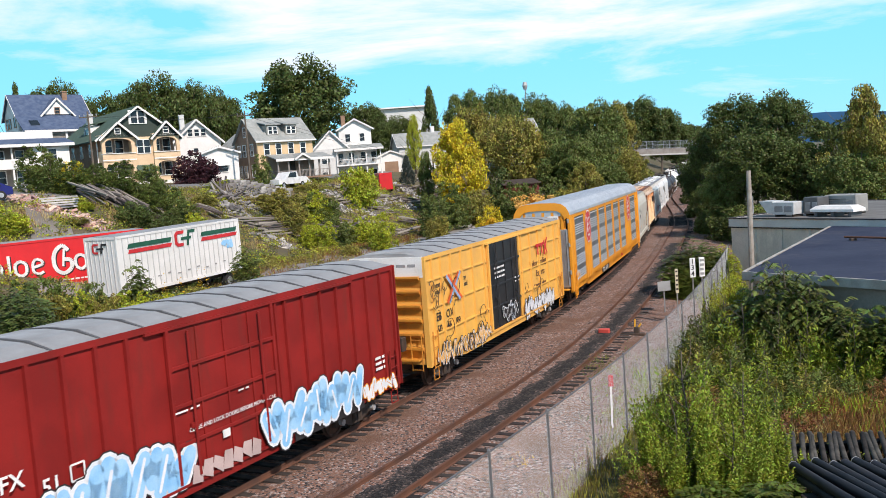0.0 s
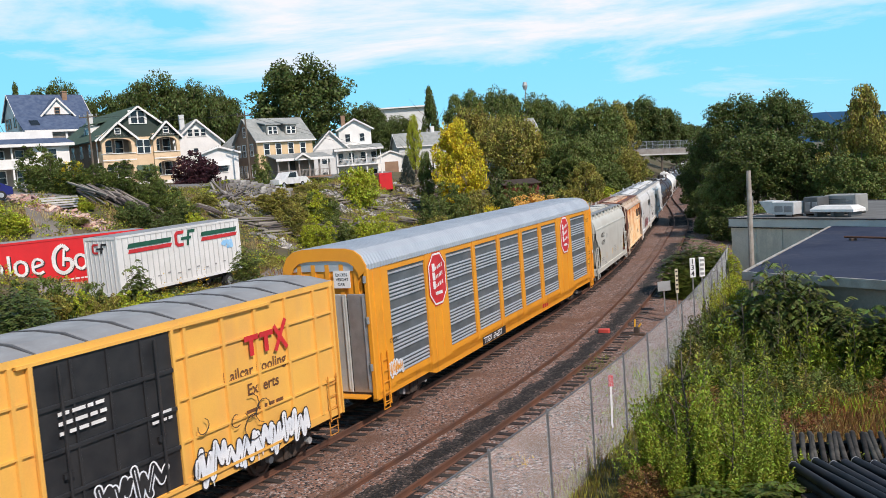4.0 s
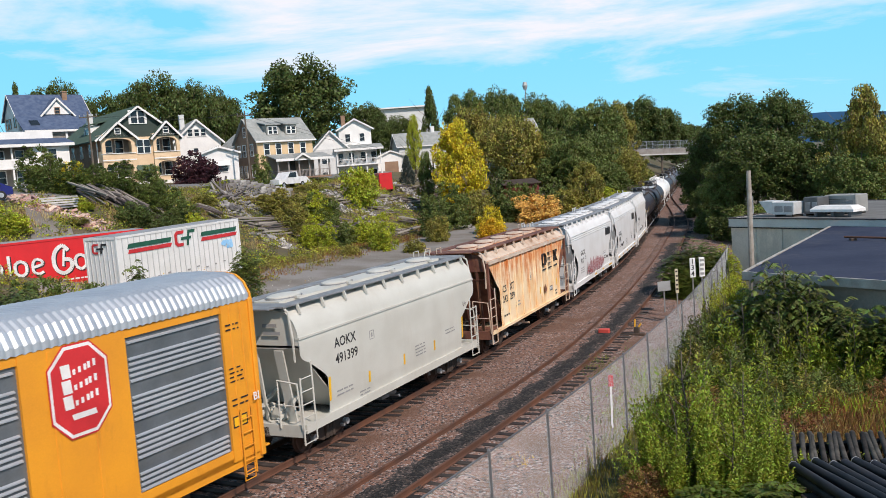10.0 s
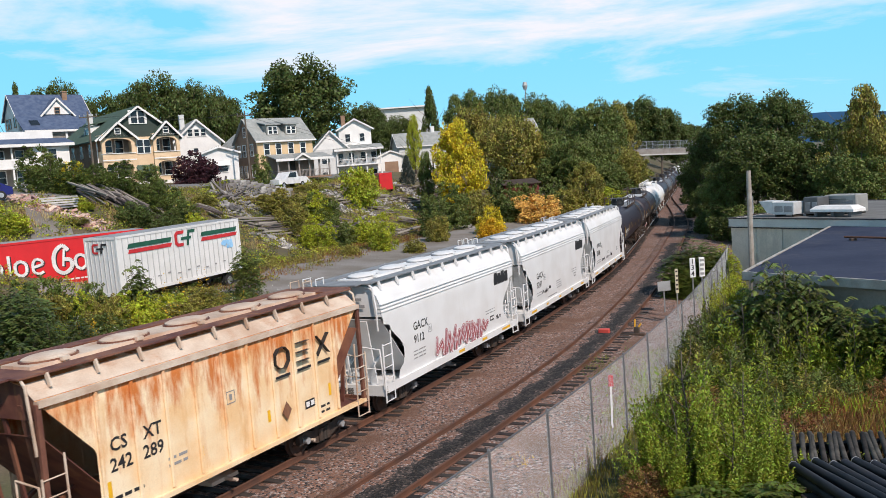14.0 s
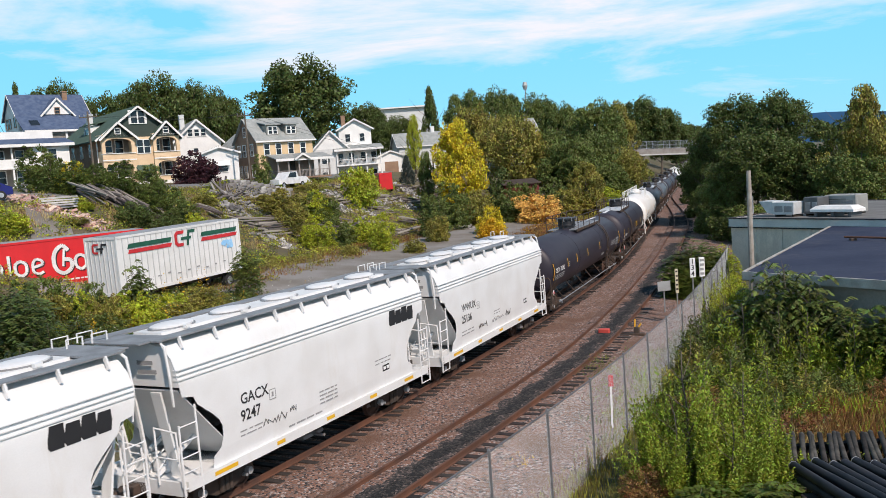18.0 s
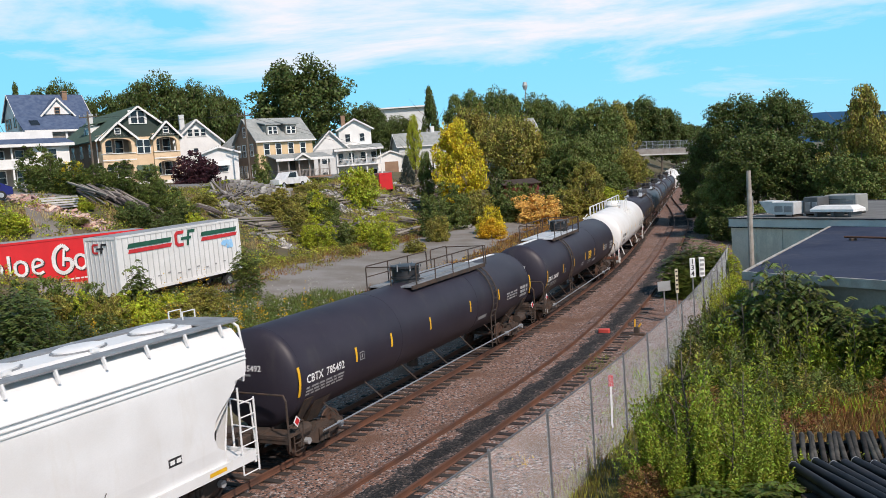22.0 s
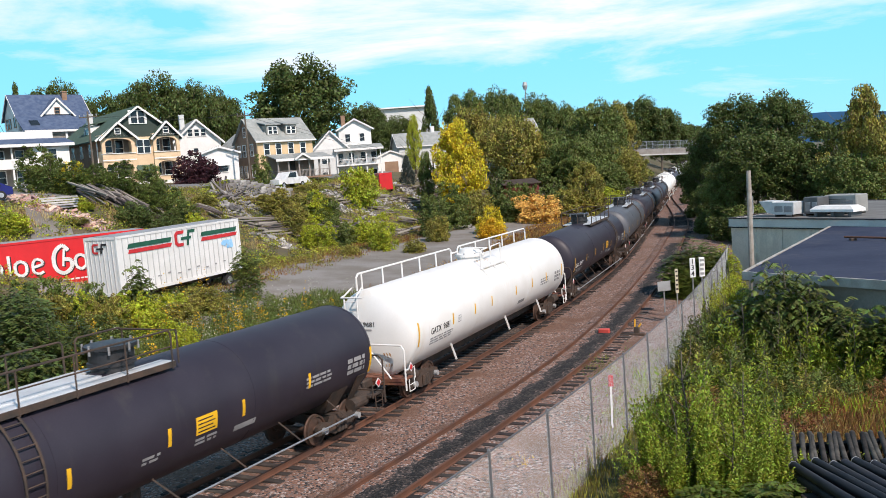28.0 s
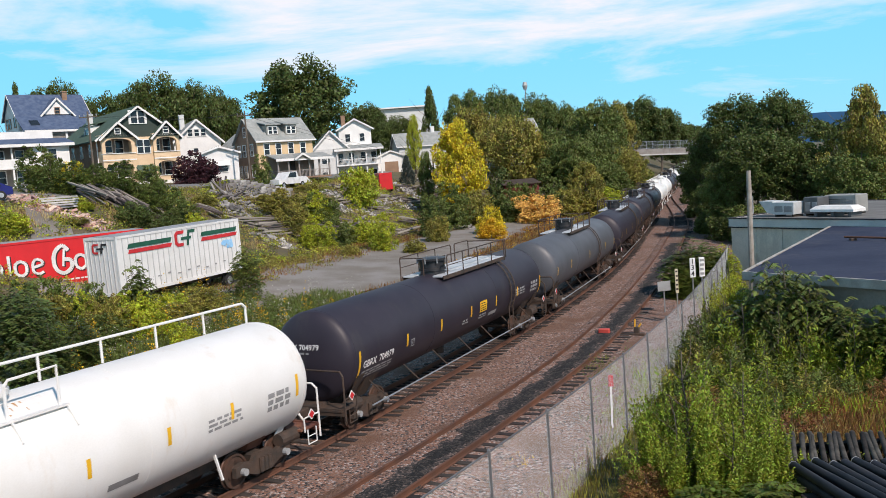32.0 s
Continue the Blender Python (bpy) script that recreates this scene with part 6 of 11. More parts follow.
def diamond(x, z, r_):
    def fn(car, L, side_y):
        fm = Form()
        y = side_y(z) - 0.066
        fm.slab([(x - r_, y, z), (x, y, z - r_ * 1.3), (x + r_, y, z), (x, y, z + r_ * 1.3)], -0.004, (0, 1, 0))
        part("diamond_mark", fm, HOPPER_DARK, car, "dark rust-coloured diamond mark")
    return fn


def place_car(made, u_mid):
    MOVERS.append((made[0], u_mid, made[1]))


def build_train():
    def span(a, b):
        return (a + b) / 2
    place_car(boxcar(15.7, RED_CAR, RED_CAR, ROOF_GALV, True), span(9.35, 25.05))
    place_car(boxcar(16.4, FBOX_Y, FBOX_END, ROOF_GALV, False), span(27.2, 43.6))
    place_car(autorack(27.2), span(45.3, 72.5))
    sills = sill_tapes((-5.1, 0.85), (-2.65, 0.35), (-0.3, 0.4), (2.1, 0.4), (4.3, 0.6))
    place_car(hopper(12.0, HOP_GREY, HOP_GREY, HOP_GREY, "angled",
                     [hop_text(("AOKX", 0.42, -4.17, 2.93, BLACK), ("491399", 0.42, -4.17, 2.45, BLACK)), outlined_stamp(-2.15, 2.78),
                      hop_tapes((-4.55, 1.45, 2.15), (-2.3, 1.45, 1.8), (0.0, 1.48, 1.84), (2.28, 1.48, 1.84), (4.68, 1.46, 2.27)),
                      hop_bars((-4.2, 1.6, 0.9, 0.08, 2, 0.12, GREY_LINE), (0.8, 1.9, 0.75, 0.07, 4, 0.11, GREY_LINE), (3.2, 2.0, 0.8, 0.06, 2, 0.12, GREY_LINE), (-2.9, 1.25, 0.6, 0.07, 3, 0.1, GREY_LINE)),
                      scrawl(4.85, 2.62, 0.3, 0.22, GREY_LINE, 8, "pale chalked digit")],
                     "pale grey covered hopper car with curved sides"), 80.22)
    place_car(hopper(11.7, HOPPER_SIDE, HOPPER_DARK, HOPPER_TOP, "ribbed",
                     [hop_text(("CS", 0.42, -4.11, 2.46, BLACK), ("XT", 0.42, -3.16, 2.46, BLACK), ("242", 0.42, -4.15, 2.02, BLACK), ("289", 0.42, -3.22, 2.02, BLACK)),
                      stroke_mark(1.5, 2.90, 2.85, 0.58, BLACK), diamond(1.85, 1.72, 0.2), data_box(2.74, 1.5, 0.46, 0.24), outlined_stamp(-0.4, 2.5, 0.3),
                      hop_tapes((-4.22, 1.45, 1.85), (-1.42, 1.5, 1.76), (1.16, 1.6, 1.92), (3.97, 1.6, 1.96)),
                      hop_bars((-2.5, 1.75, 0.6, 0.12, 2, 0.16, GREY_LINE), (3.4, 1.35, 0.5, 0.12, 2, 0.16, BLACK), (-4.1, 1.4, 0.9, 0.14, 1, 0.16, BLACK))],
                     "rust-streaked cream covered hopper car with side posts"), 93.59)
    place_car(hopper(12.1, HOP_WHITE, HOP_WHITE, HOP_WHITE, "round",
                     [hop_text(("GACX", 0.40, -3.85, 2.5, BLACK), ("9112", 0.40, -3.85, 2.05, BLACK)), block_mark(3.65, 2.95, 1.6, 0.5, 4, BLACK, gap=0.04), outlined_stamp(-2.7, 2.22),
                      data_box(3.05, 1.55), sill_tapes((-0.3, 0.5), (2.0, 0.5), (4.2, 0.9)), scrawl(3.7, 1.5, 0.55, 0.2, BLACK_SPRAY, 3),
                      hop_graffiti(-2.3, 2.6, 1.02, 1.95, (WHITE_SPRAY, MAROON_SPRAY, PINK_SPRAY), MAROON_SPRAY, 51, 6, "maroon graffiti letters", 0.17),
                      hop_bars((2.6, 2.0, 1.0, 0.06, 2, 0.11, GREY_LINE), (-3.9, 1.75, 0.9, 0.07, 3, 0.12, GREY_LINE))],
                     "white covered hopper car with maroon graffiti"), 106.55)
    place_car(hopper(12.2, HOP_WHITE, HOP_WHITE, HOP_WHITE, "round",
                     [hop_text(("GACX", 0.40, -3.92, 2.38, BLACK), ("9247", 0.40, -3.95, 1.95, BLACK)), block_mark(3.63, 2.95, 1.6, 0.5, 4, BLACK, gap=0.04), outlined_stamp(-2.75, 2.2),
                      data_box(3.05, 1.58), sills, scrawl(-3.1, 1.52, 1.1, 0.24, BLACK_SPRAY, 5), scrawl(-1.95, 1.6, 0.35, 0.2, BLACK_SPRAY, 6),
                      hop_bars((-4.0, 1.68, 0.9, 0.06, 2, 0.11, GREY_LINE), (-0.5, 1.8, 0.9, 0.07, 4, 0.11, GREY_LINE), (2.6, 2.0, 1.0, 0.06, 2, 0.12, GREY_LINE), (-2.0, 1.22, 1.6, 0.08, 1, 0.1, GREY_LINE))],
                     "clean white covered hopper car with curved sides"), 119.75)
    place_car(hopper(12.2, HOP_WHITE, HOP_WHITE, HOP_WHITE, "round",
                     [hop_text(("WWUX", 0.40, -4.02, 2.42, BLACK), ("25136", 0.40, -4.08, 1.98, BLACK)), outlined_stamp(-2.5, 2.3), data_box(3.08, 1.58), sills,
                      scrawl(-2.4, 1.42, 1.0, 0.26, BLACK_SPRAY, 11), scrawl(-0.95, 1.42, 1.4, 0.22, GREY_LINE, 12, "faded grey scrawl"), scrawl(0.7, 1.42, 0.62, 0.28, BLACK_SPRAY, 13),
                      hop_bars((-4.1, 1.62, 1.2, 0.07, 2, 0.12, GREY_LINE), (-0.7, 1.85, 0.7, 0.07, 2, 0.11, GREY_LINE))],
                     "white covered hopper car with small dark stencils"), 133.0)
    tank = "satin black tank car with yellow reflective tapes"
    def tape_row(ends, mids, lo, hi):
        return [(ends[0], lo - 0.06, hi + 0.22)] + [(x, lo, hi) for x in mids] + [(ends[1], lo - 0.06, hi + 0.22)]
    place_car(tank_car(19.9, TANK_BLACK, tank, [tank_marks("CBTX", "785492", 1)], (-1.25, 5.55, 4.7, STEEL_GREY), tapes=tape_row((-9.38, 9.45), (-6.3, -4.03, -1.1, 2.52, 5.55), 1.39, 1.70), stripe=((5.75, 8.7),)), 150.5)
    place_car(tank_car(18.7, TANK_BLACK, tank + " and yellow panel", [tank_marks("GBRX", "704988", 2, (-8.5, 1.88), panel=0.87, tail=5.3, block=7.4, stamp=-5.1)], (-5.1, 0.95, -3.85, GRATING),
                       tapes=tape_row((-8.68, 8.7), (-5.4, -2.8, 0.0, 2.6, 5.45), 1.53, 1.83), manway=-0.15, stripe=((-8.3, -5.3),)), 171.45)
    place_car(tank_car(18.9, TANK_WHITE, "long white pressure tank car with rust stains", [tank_marks("GATX", "9681", 3, (-7.68, 1.75), BLACK, tail=4.9, block=7.15, stamp=-5.2)], white=True, r=1.60,
                       tapes=[(-8.65, 1.36, 1.9), (8.41, 1.42, 1.80)] + [(x, 1.48, 1.74) for x in (-5.68, -3.5, -1.64, 1.36, 3.62, 5.76)], manway=0.1), 191.75)
    place_car(tank_car(18.9, TANK_BLACK, tank + " and yellow panel", [tank_marks("GBRX", "704979", 4, (-8.3, 1.90), panel=1.2, tail=5.3, block=7.4, stamp=-5.0)], (-0.9, 5.7, 4.6, GRATING),
                       tapes=tape_row((-8.52, 8.7), (-5.28, -2.52, 0.3, 3.0, 5.6), 1.55, 1.85)), 212.05)
    u = 223.1
    for i in range(18):
        m_ = [TANK_GREY, TANK_BLACK, TANK_BLACK, TANK_BLACK, TANK_WHITE, TANK_BLACK][i % 6] if i < 5 else (TANK_BLACK, TANK_BLACK, TANK_WHITE)[i % 3]
        lab = {TANK_GREY: "dusty dark grey tank car", TANK_BLACK: "black tank car far back in the train", TANK_WHITE: "white tank car far back in the train"}[m_]
        far = [(x, 1.5, 1.8) for x in ((-7.9, -4.8, 0.0, 4.8, 7.9) if i < 6 else (-7.9, 0.0, 7.9))]
        place_car(tank_car(17.5, m_, lab, (), (-2.4, 2.9, 2.5, GRATING), m_ is TANK_WHITE, False, far), u + 8.75)
        u += 19.6


build_train()


# ---- plants ----
def leaf_cloud(seed, clumps, per, size, shape, clump_r=0.16, flat=0.0, narrow=0.55, tri=False):
    """Many small leaves in clumps. shape(rnd) gives a clump's centre in a unit crown (x, y in -0.5..0.5, z in 0..1)."""
    rnd = np.random.RandomState(seed)
    cen = np.array([shape(rnd) for _ in range(clumps)])
    rad = clump_r * rnd.uniform(0.5, 1.5, clumps)
    i = np.repeat(np.arange(clumps), per)
    d = rnd.normal(size=(len(i), 3))
    d /= np.linalg.norm(d, axis=1)[:, None]
    d *= (rnd.uniform(0.25, 1.0, len(i)) ** 0.5)[:, None]
    p = cen[i] + d * rad[i, None] * np.array([1, 1, 0.8])
    a = rnd.normal(size=(len(i), 3))
    a[:, 2] *= 1 - flat
    a /= np.linalg.norm(a, axis=1)[:, None]
    b = np.cross(a, d + rnd.normal(size=(len(i), 3)) * 0.5)
    b /= np.linalg.norm(b, axis=1)[:, None] + 1e-9
    s = size * rnd.uniform(0.6, 1.4, len(i))[:, None]
    if tri:
        v = np.stack([p - a * s, p + a * s * 0.5 + b * s * 0.8, p + a * s * 0.6 - b * s * 0.7], 1).reshape(-1, 3)
        return v, np.arange(len(v)).reshape(-1, 3)
    v = np.stack([p - a * s, p + b * s * narrow, p + a * s, p - b * s * narrow], 1).reshape(-1, 3)
    f = np.arange(len(v)).reshape(-1, 4)
    return v, f


def leaf_mesh(name, v, f, sx, sz):
    me = bpy.data.meshes.new(name)
    v = v * np.array([sx, sx, sz])
    me.vertices.add(len(v))
    me.vertices.foreach_set("co", v.ravel())
    me.loops.add(f.size)
    me.loops.foreach_set("vertex_index", f.ravel())
    me.polygons.add(len(f))
    me.polygons.foreach_set("loop_start", np.arange(len(f)) * f.shape[1])
    me.update()
    me.validate()
    me.materials.append(LEAF_MID)
    return me


def crown_round(r):
    while True:
        p = r.uniform(-1, 1, 3)
        q = np.linalg.norm(p)
        if 0.45 < q < 1:
            k = 0.43 + 0.07 * math.sin(5 * math.atan2(p[1], p[0]) + 3 * p[2])
            return p[0] * k, p[1] * k, 0.56 + p[2] * 0.40


def crown_oval(r):
    z = r.uniform(0.08, 0.97)
    w = 0.42 * math.sin(math.pi * min(1, z ** 0.8)) ** 0.7 * r.uniform(0.45, 1.05)
    a = r.uniform(0, 6.283)
    return w * math.cos(a), w * math.sin(a), z


def crown_spread(r):
    a = r.uniform(0, 6.283)
    k = int(r.randint(0, 5))
    c = (0.26 * math.cos(k * 1.3), 0.26 * math.sin(k * 1.3), 0.5 + 0.09 * k)
    q = 0.2 * r.uniform(0.3, 1) ** 0.5
    b = r.uniform(-1, 1)
    return c[0] + q * math.cos(a), c[1] + q * math.sin(a), c[2] + q * b * 0.8


def crown_cone(r):
    z = r.uniform(0.05, 1.0)
    w = 0.48 * (1 - z) ** 0.9 * r.uniform(0.5, 1.0)
    a = r.uniform(0, 6.283)
    return w * math.cos(a), w * math.sin(a), z


def crown_bush(r):
    a, q = r.uniform(0, 6.283), 0.46 * r.uniform(0, 1) ** 0.5
    return q * math.cos(a), q * math.sin(a), r.uniform(0.02, 1.0) * (1 - 1.5 * q * q) * r.uniform(0.55, 1.0)


def pinnate_cloud(seed, stems=16, leaves=11, pairs=8, size=1.0):
    """Shoots that end in rosettes of long feathered leaves with paired leaflets, in a unit crown."""
    rnd = np.random.RandomState(seed)
    v = []
    for s_ in range(stems):
        a0, q0 = s_ * 2.4 + rnd.uniform(-0.3, 0.3), 0.36 * math.sqrt((s_ + 0.5) / stems)
        top = np.array([q0 * math.cos(a0), q0 * math.sin(a0), (1 - 1.1 * q0) * rnd.uniform(0.72, 0.92)])
        for k in range(leaves):
            a = k * 2.4 + rnd.uniform(-0.3, 0.3)
            base = top - np.array([0, 0, 0.035 * k]) * rnd.uniform(0.7, 1.3) * (1 if size == 1 else 1.6)
            ln_ = rnd.uniform(0.17, 0.27) * size
            out, rise = np.array([math.cos(a), math.sin(a), 0.0]), rnd.uniform(0.5, 0.95) * (1 - 0.06 * k)
            side = np.array([-math.sin(a), math.cos(a), 0.0])
            for j in range(pairs):
                t = (j + 0.8) / pairs
                p = base + ln_ * (out * t + np.array([0, 0, rise * t - 0.8 * t * t]))
                l, w = ln_ * 0.42 * (1 - 0.55 * abs(t - 0.45)), ln_ * (0.125 if size == 1 else 0.20)
                for sg in (-1, 1):
                    d = side * sg * 0.85 + out * 0.45 + np.array([0, 0, rnd.uniform(-0.45, -0.05)])
                    v += [p, p + d * l * 0.45 + out * w, p + d * l, p + d * l * 0.45 - out * w]
    v = np.array(v)
    return v, np.arange(len(v)).reshape(-1, 4)


def shoot_cloud(seed, plumes, stems, leaves, leaf, narrow, lean=0.16, spread=0.34):
    """Plumes of upright shoots with leaves set all along them, taller in the middle, in a unit crown."""
    rnd = np.random.RandomState(seed)
    v = []
    for k in range(plumes):
        a, q = k * 2.4 + rnd.uniform(-0.5, 0.5), spread * math.sqrt((k + 0.4) / plumes)
        foot = np.array([q * math.cos(a), q * math.sin(a), 0.0])
        high = (1 - 1.1 * q) * rnd.uniform(0.6, 1.0)
        drift = foot * rnd.uniform(0.1, 0.6) + rnd.normal(size=3) * np.array([0.04, 0.04, 0])
        for i in range(stems):
            c = rnd.uniform(0, 6.283)
            out = np.array([math.cos(c), math.sin(c), 0.0])
            far = rnd.uniform(0, 1) ** 0.6
            top, bend = high * (1 - 0.35 * far * far) * rnd.uniform(0.85, 1.0), lean * far
            for j in range(leaves):
                t = 0.12 + 0.88 * (j + rnd.uniform(0, 1)) / leaves
                p = foot + drift * t + out * bend * (0.25 + 0.75 * t ** 0.8) + np.array([0, 0, top * t - 0.10 * bend * t * t])
                b = j * 2.4 + rnd.uniform(-0.5, 0.5)
                d = np.array([math.cos(b), math.sin(b), 0.0]) * 0.75 + out * 0.5 + np.array([0, 0, rnd.uniform(0.3, 1.1)])
                d /= np.linalg.norm(d)
                w = np.cross(d, np.array([0, 0, 1.0]) + rnd.normal(size=3) * 0.35)
                w *= narrow * leaf / (np.linalg.norm(w) + 1e-6)
                l = leaf * rnd.uniform(0.7, 1.4) * (1.2 - 0.5 * t)
                v += [p, p + d * l * 0.5 + w, p + d * l - np.array([0, 0, 0.2 * l]), p + d * l * 0.5 - w]
    v = np.array(v)
    return v, np.arange(len(v)).reshape(-1, 4)


def crown_copse(r):
    """Several upright heads of different heights."""
    k = r.randint(0, 9)
    a, q = k * 2.4, 0.36 * math.sqrt((k + 0.3) / 9)
    top = 0.55 + 0.45 * ((k * 61 + 17) % 10) / 10 - 0.3 * q
    z = r.uniform(0.0, 1.0)
    w = 0.17 * math.sin(math.pi * min(1.0, 0.12 + 0.86 * z)) ** 0.6 * r.uniform(0.3, 1.0)
    b = r.uniform(0, 6.283)
    return q * math.cos(a) + w * math.cos(b), q * math.sin(a) + w * math.sin(b), z * top


CROWNS = {}


def crown_kinds():
    """name: seeds, clumps, leaves a clump, leaf size, shape, clump radius, crown width, height"""
    spec = {"round": (3, 190, 125, 0.0150, crown_round, 0.088, 12.0, 13.0), "oval": (2, 140, 120, 0.0165, crown_oval, 0.085, 8.0, 12.0),
            "spread": (2, 240, 55, 0.0150, crown_spread, 0.075, 12.0, 12.0), "cone": (1, 190, 50, 0.020, crown_cone, 0.075, 5.0, 11.0),
            "bush": (3, 150, 52, 0.024, crown_bush, 0.095, 4.0, 3.0),
            "copse": (3, 330, 42, 0.0150, crown_copse, 0.050, 5.0, 4.0), "near_low": (2, 300, 40, 0.0135, crown_bush, 0.075, 3.0, 2.0)}
    for nm, (k, c, per, size, shape, cr, w, h) in spec.items():
        CROWNS[nm] = []
        for s in range(k):
            v, f = leaf_cloud(100 + s * 7 + len(nm), c, per, size, shape, cr, narrow=0.5, tri=w > 3.5)
            # leaves keep their proportions when the unit crown is stretched
            CROWNS[nm].append((leaf_mesh("crown", v, f, w, h), w, h))
    CROWNS["near_bush"] = [(leaf_mesh("crown", *shoot_cloud(80 + k, 17, 13, 46, 0.036, 0.22, 0.085), 3.0, 3.0), 3.0, 3.0) for k in range(2)]
    CROWNS["weed"] = [(leaf_mesh("crown", *shoot_cloud(90 + k, 11, 12, 20, 0.085, 0.12, 0.13, 0.40), 2.0, 2.0), 2.0, 2.0) for k in range(3)]
    CROWNS["sumac"] = [(leaf_mesh("crown", *pinnate_cloud(40 + k), 3.0, 3.0), 3.0, 3.0) for k in range(3)]
    CROWNS["thicket"] = [(leaf_mesh("crown", *pinnate_cloud(60 + k, 90, 14, 4, 0.5), 4.0, 4.0), 4.0, 4.0) for k in range(3)]


crown_kinds()


def trunk_mesh(seed, pale=False, limbs=7, bush=False):
    rnd = random.Random(seed)
    fm = Form()
    p, r = Vector((0, 0, -0.03)), (0.022 if not bush else 0.012)
    pts = [(p, r)]
    for k in range(5):
        p = p + Vector((rnd.uniform(-0.02, 0.02), rnd.uniform(-0.02, 0.02), 0.16))
        r *= 0.78
        pts.append((p, r))
    for (a, ra), (b, rb) in zip(pts, pts[1:]):
        fm.tube(a, b, ra, 7, rb)
    for k in range(limbs):
        i = rnd.randint(1, 4)
        base, rr = pts[i]
        a = k * 2.4 + rnd.uniform(-0.4, 0.4)
        l = rnd.uniform(0.2, 0.36)
        mid = base + Vector((math.cos(a) * l * 0.55, math.sin(a) * l * 0.55, l * 0.45))
        tip = mid + Vector((math.cos(a + 0.3) * l * 0.45, math.sin(a + 0.3) * l * 0.45, l * 0.5))
        fm.tube(base, mid, rr * 0.6, 6, rr * 0.35)
        fm.tube(mid, tip, rr * 0.35, 5, rr * 0.12)
    me = fm.mesh("trunk")
    me.materials.append(BARK_PALE if pale else BARK)
    return me


TRUNKS = [trunk_mesh(k) for k in range(3)] + [trunk_mesh(9, True, 12)] + [trunk_mesh(20, False, 9, True)]
COUNT = [0]


def plant(kind, x, y, h, w, leaf, label, name="tree", z=None, pale=False, category=None, group="", bare=0.06):
    COUNT[0] += 1
    rnd = random.Random(COUNT[0] * 7 + 1)
    meshes = CROWNS[kind]
    me, cw, ch = meshes[rnd.randrange(len(meshes))]
    th = thing(name, label, category or name, pose(x, y, (gz(x, y) if z is None else z) - 0.05, 0, 0, rnd.uniform(0, 360)), group)
    bush = name != "tree"
    tm = TRUNKS[4] if bush else (TRUNKS[3] if pale else TRUNKS[rnd.randrange(3)])
    t = part("trunk" if not bush else "stem", tm, BARK, th)
    t.matrix_basis = Matrix.Diagonal((h * 0.9, h * 0.9, h * 0.95, 1))
    c = new("crown" if not bush else "foliage", me)
    c.parent = th
    c.material_slots[0].link = "OBJECT"
    c.material_slots[0].material = leaf
    low = 0.0 if bush else bare
    c.matrix_basis = Matrix.Translation((0, 0, h * low)) @ Matrix.Diagonal((w / cw, w / cw, h * (1 - low) / ch, 1))
    return th


KINDS = {"D": (LEAF_DARK, "dark green"), "M": (LEAF_MID, "green"), "O": (LEAF_OLIVE, "olive green"), "L": (LEAF_LIME, "lime green"), "P": (LEAF_PURPLE, "dark purple"),
         "G": (LEAF_GOLD, "golden dry"), "R": (LEAF_RUST, "russet"), "Y": (LEAF_YELLOW, "bright yellow autumn"), "F": (FLOWER_Y, "yellow flowering"), "S": (LEAF_STRAW, "straw-coloured"),
         "N": (LEAF_NEAR, "fresh green"), "U": (LEAF_SUMAC, "dark green"), "W": (FLOWER_W, "white flowering"), "B": (LEAF_BLUEG, "grey green")}


def tree(kind, x, y, h, w, leaf, bare=0.06):
    m_, col = KINDS[leaf]
    pale = kind == "birch"
    far = "behind the houses" if leaf in "DB" and x < 20 else ("along the railway cutting" if x < 60 and leaf != "Y" else "beside the railway")
    label = "birch tree with pale bare branches" if pale else col + (" conifer " if kind == "cone" else " broadleaf tree ") + far
    plant("spread" if pale else kind, x, y, h, w, m_, label, "tree", pale=pale, bare=bare)


def shrub(kind, x, y, h, w, leaf, where):
    m_, col = KINDS[leaf]
    if kind == "sumac" and w > 2.5:
        kind = "copse" if y > 60 else "thicket"
    plant(kind, x, y, h, w, m_, col + " leafy shrub " + where, "shrub", category="shrub")


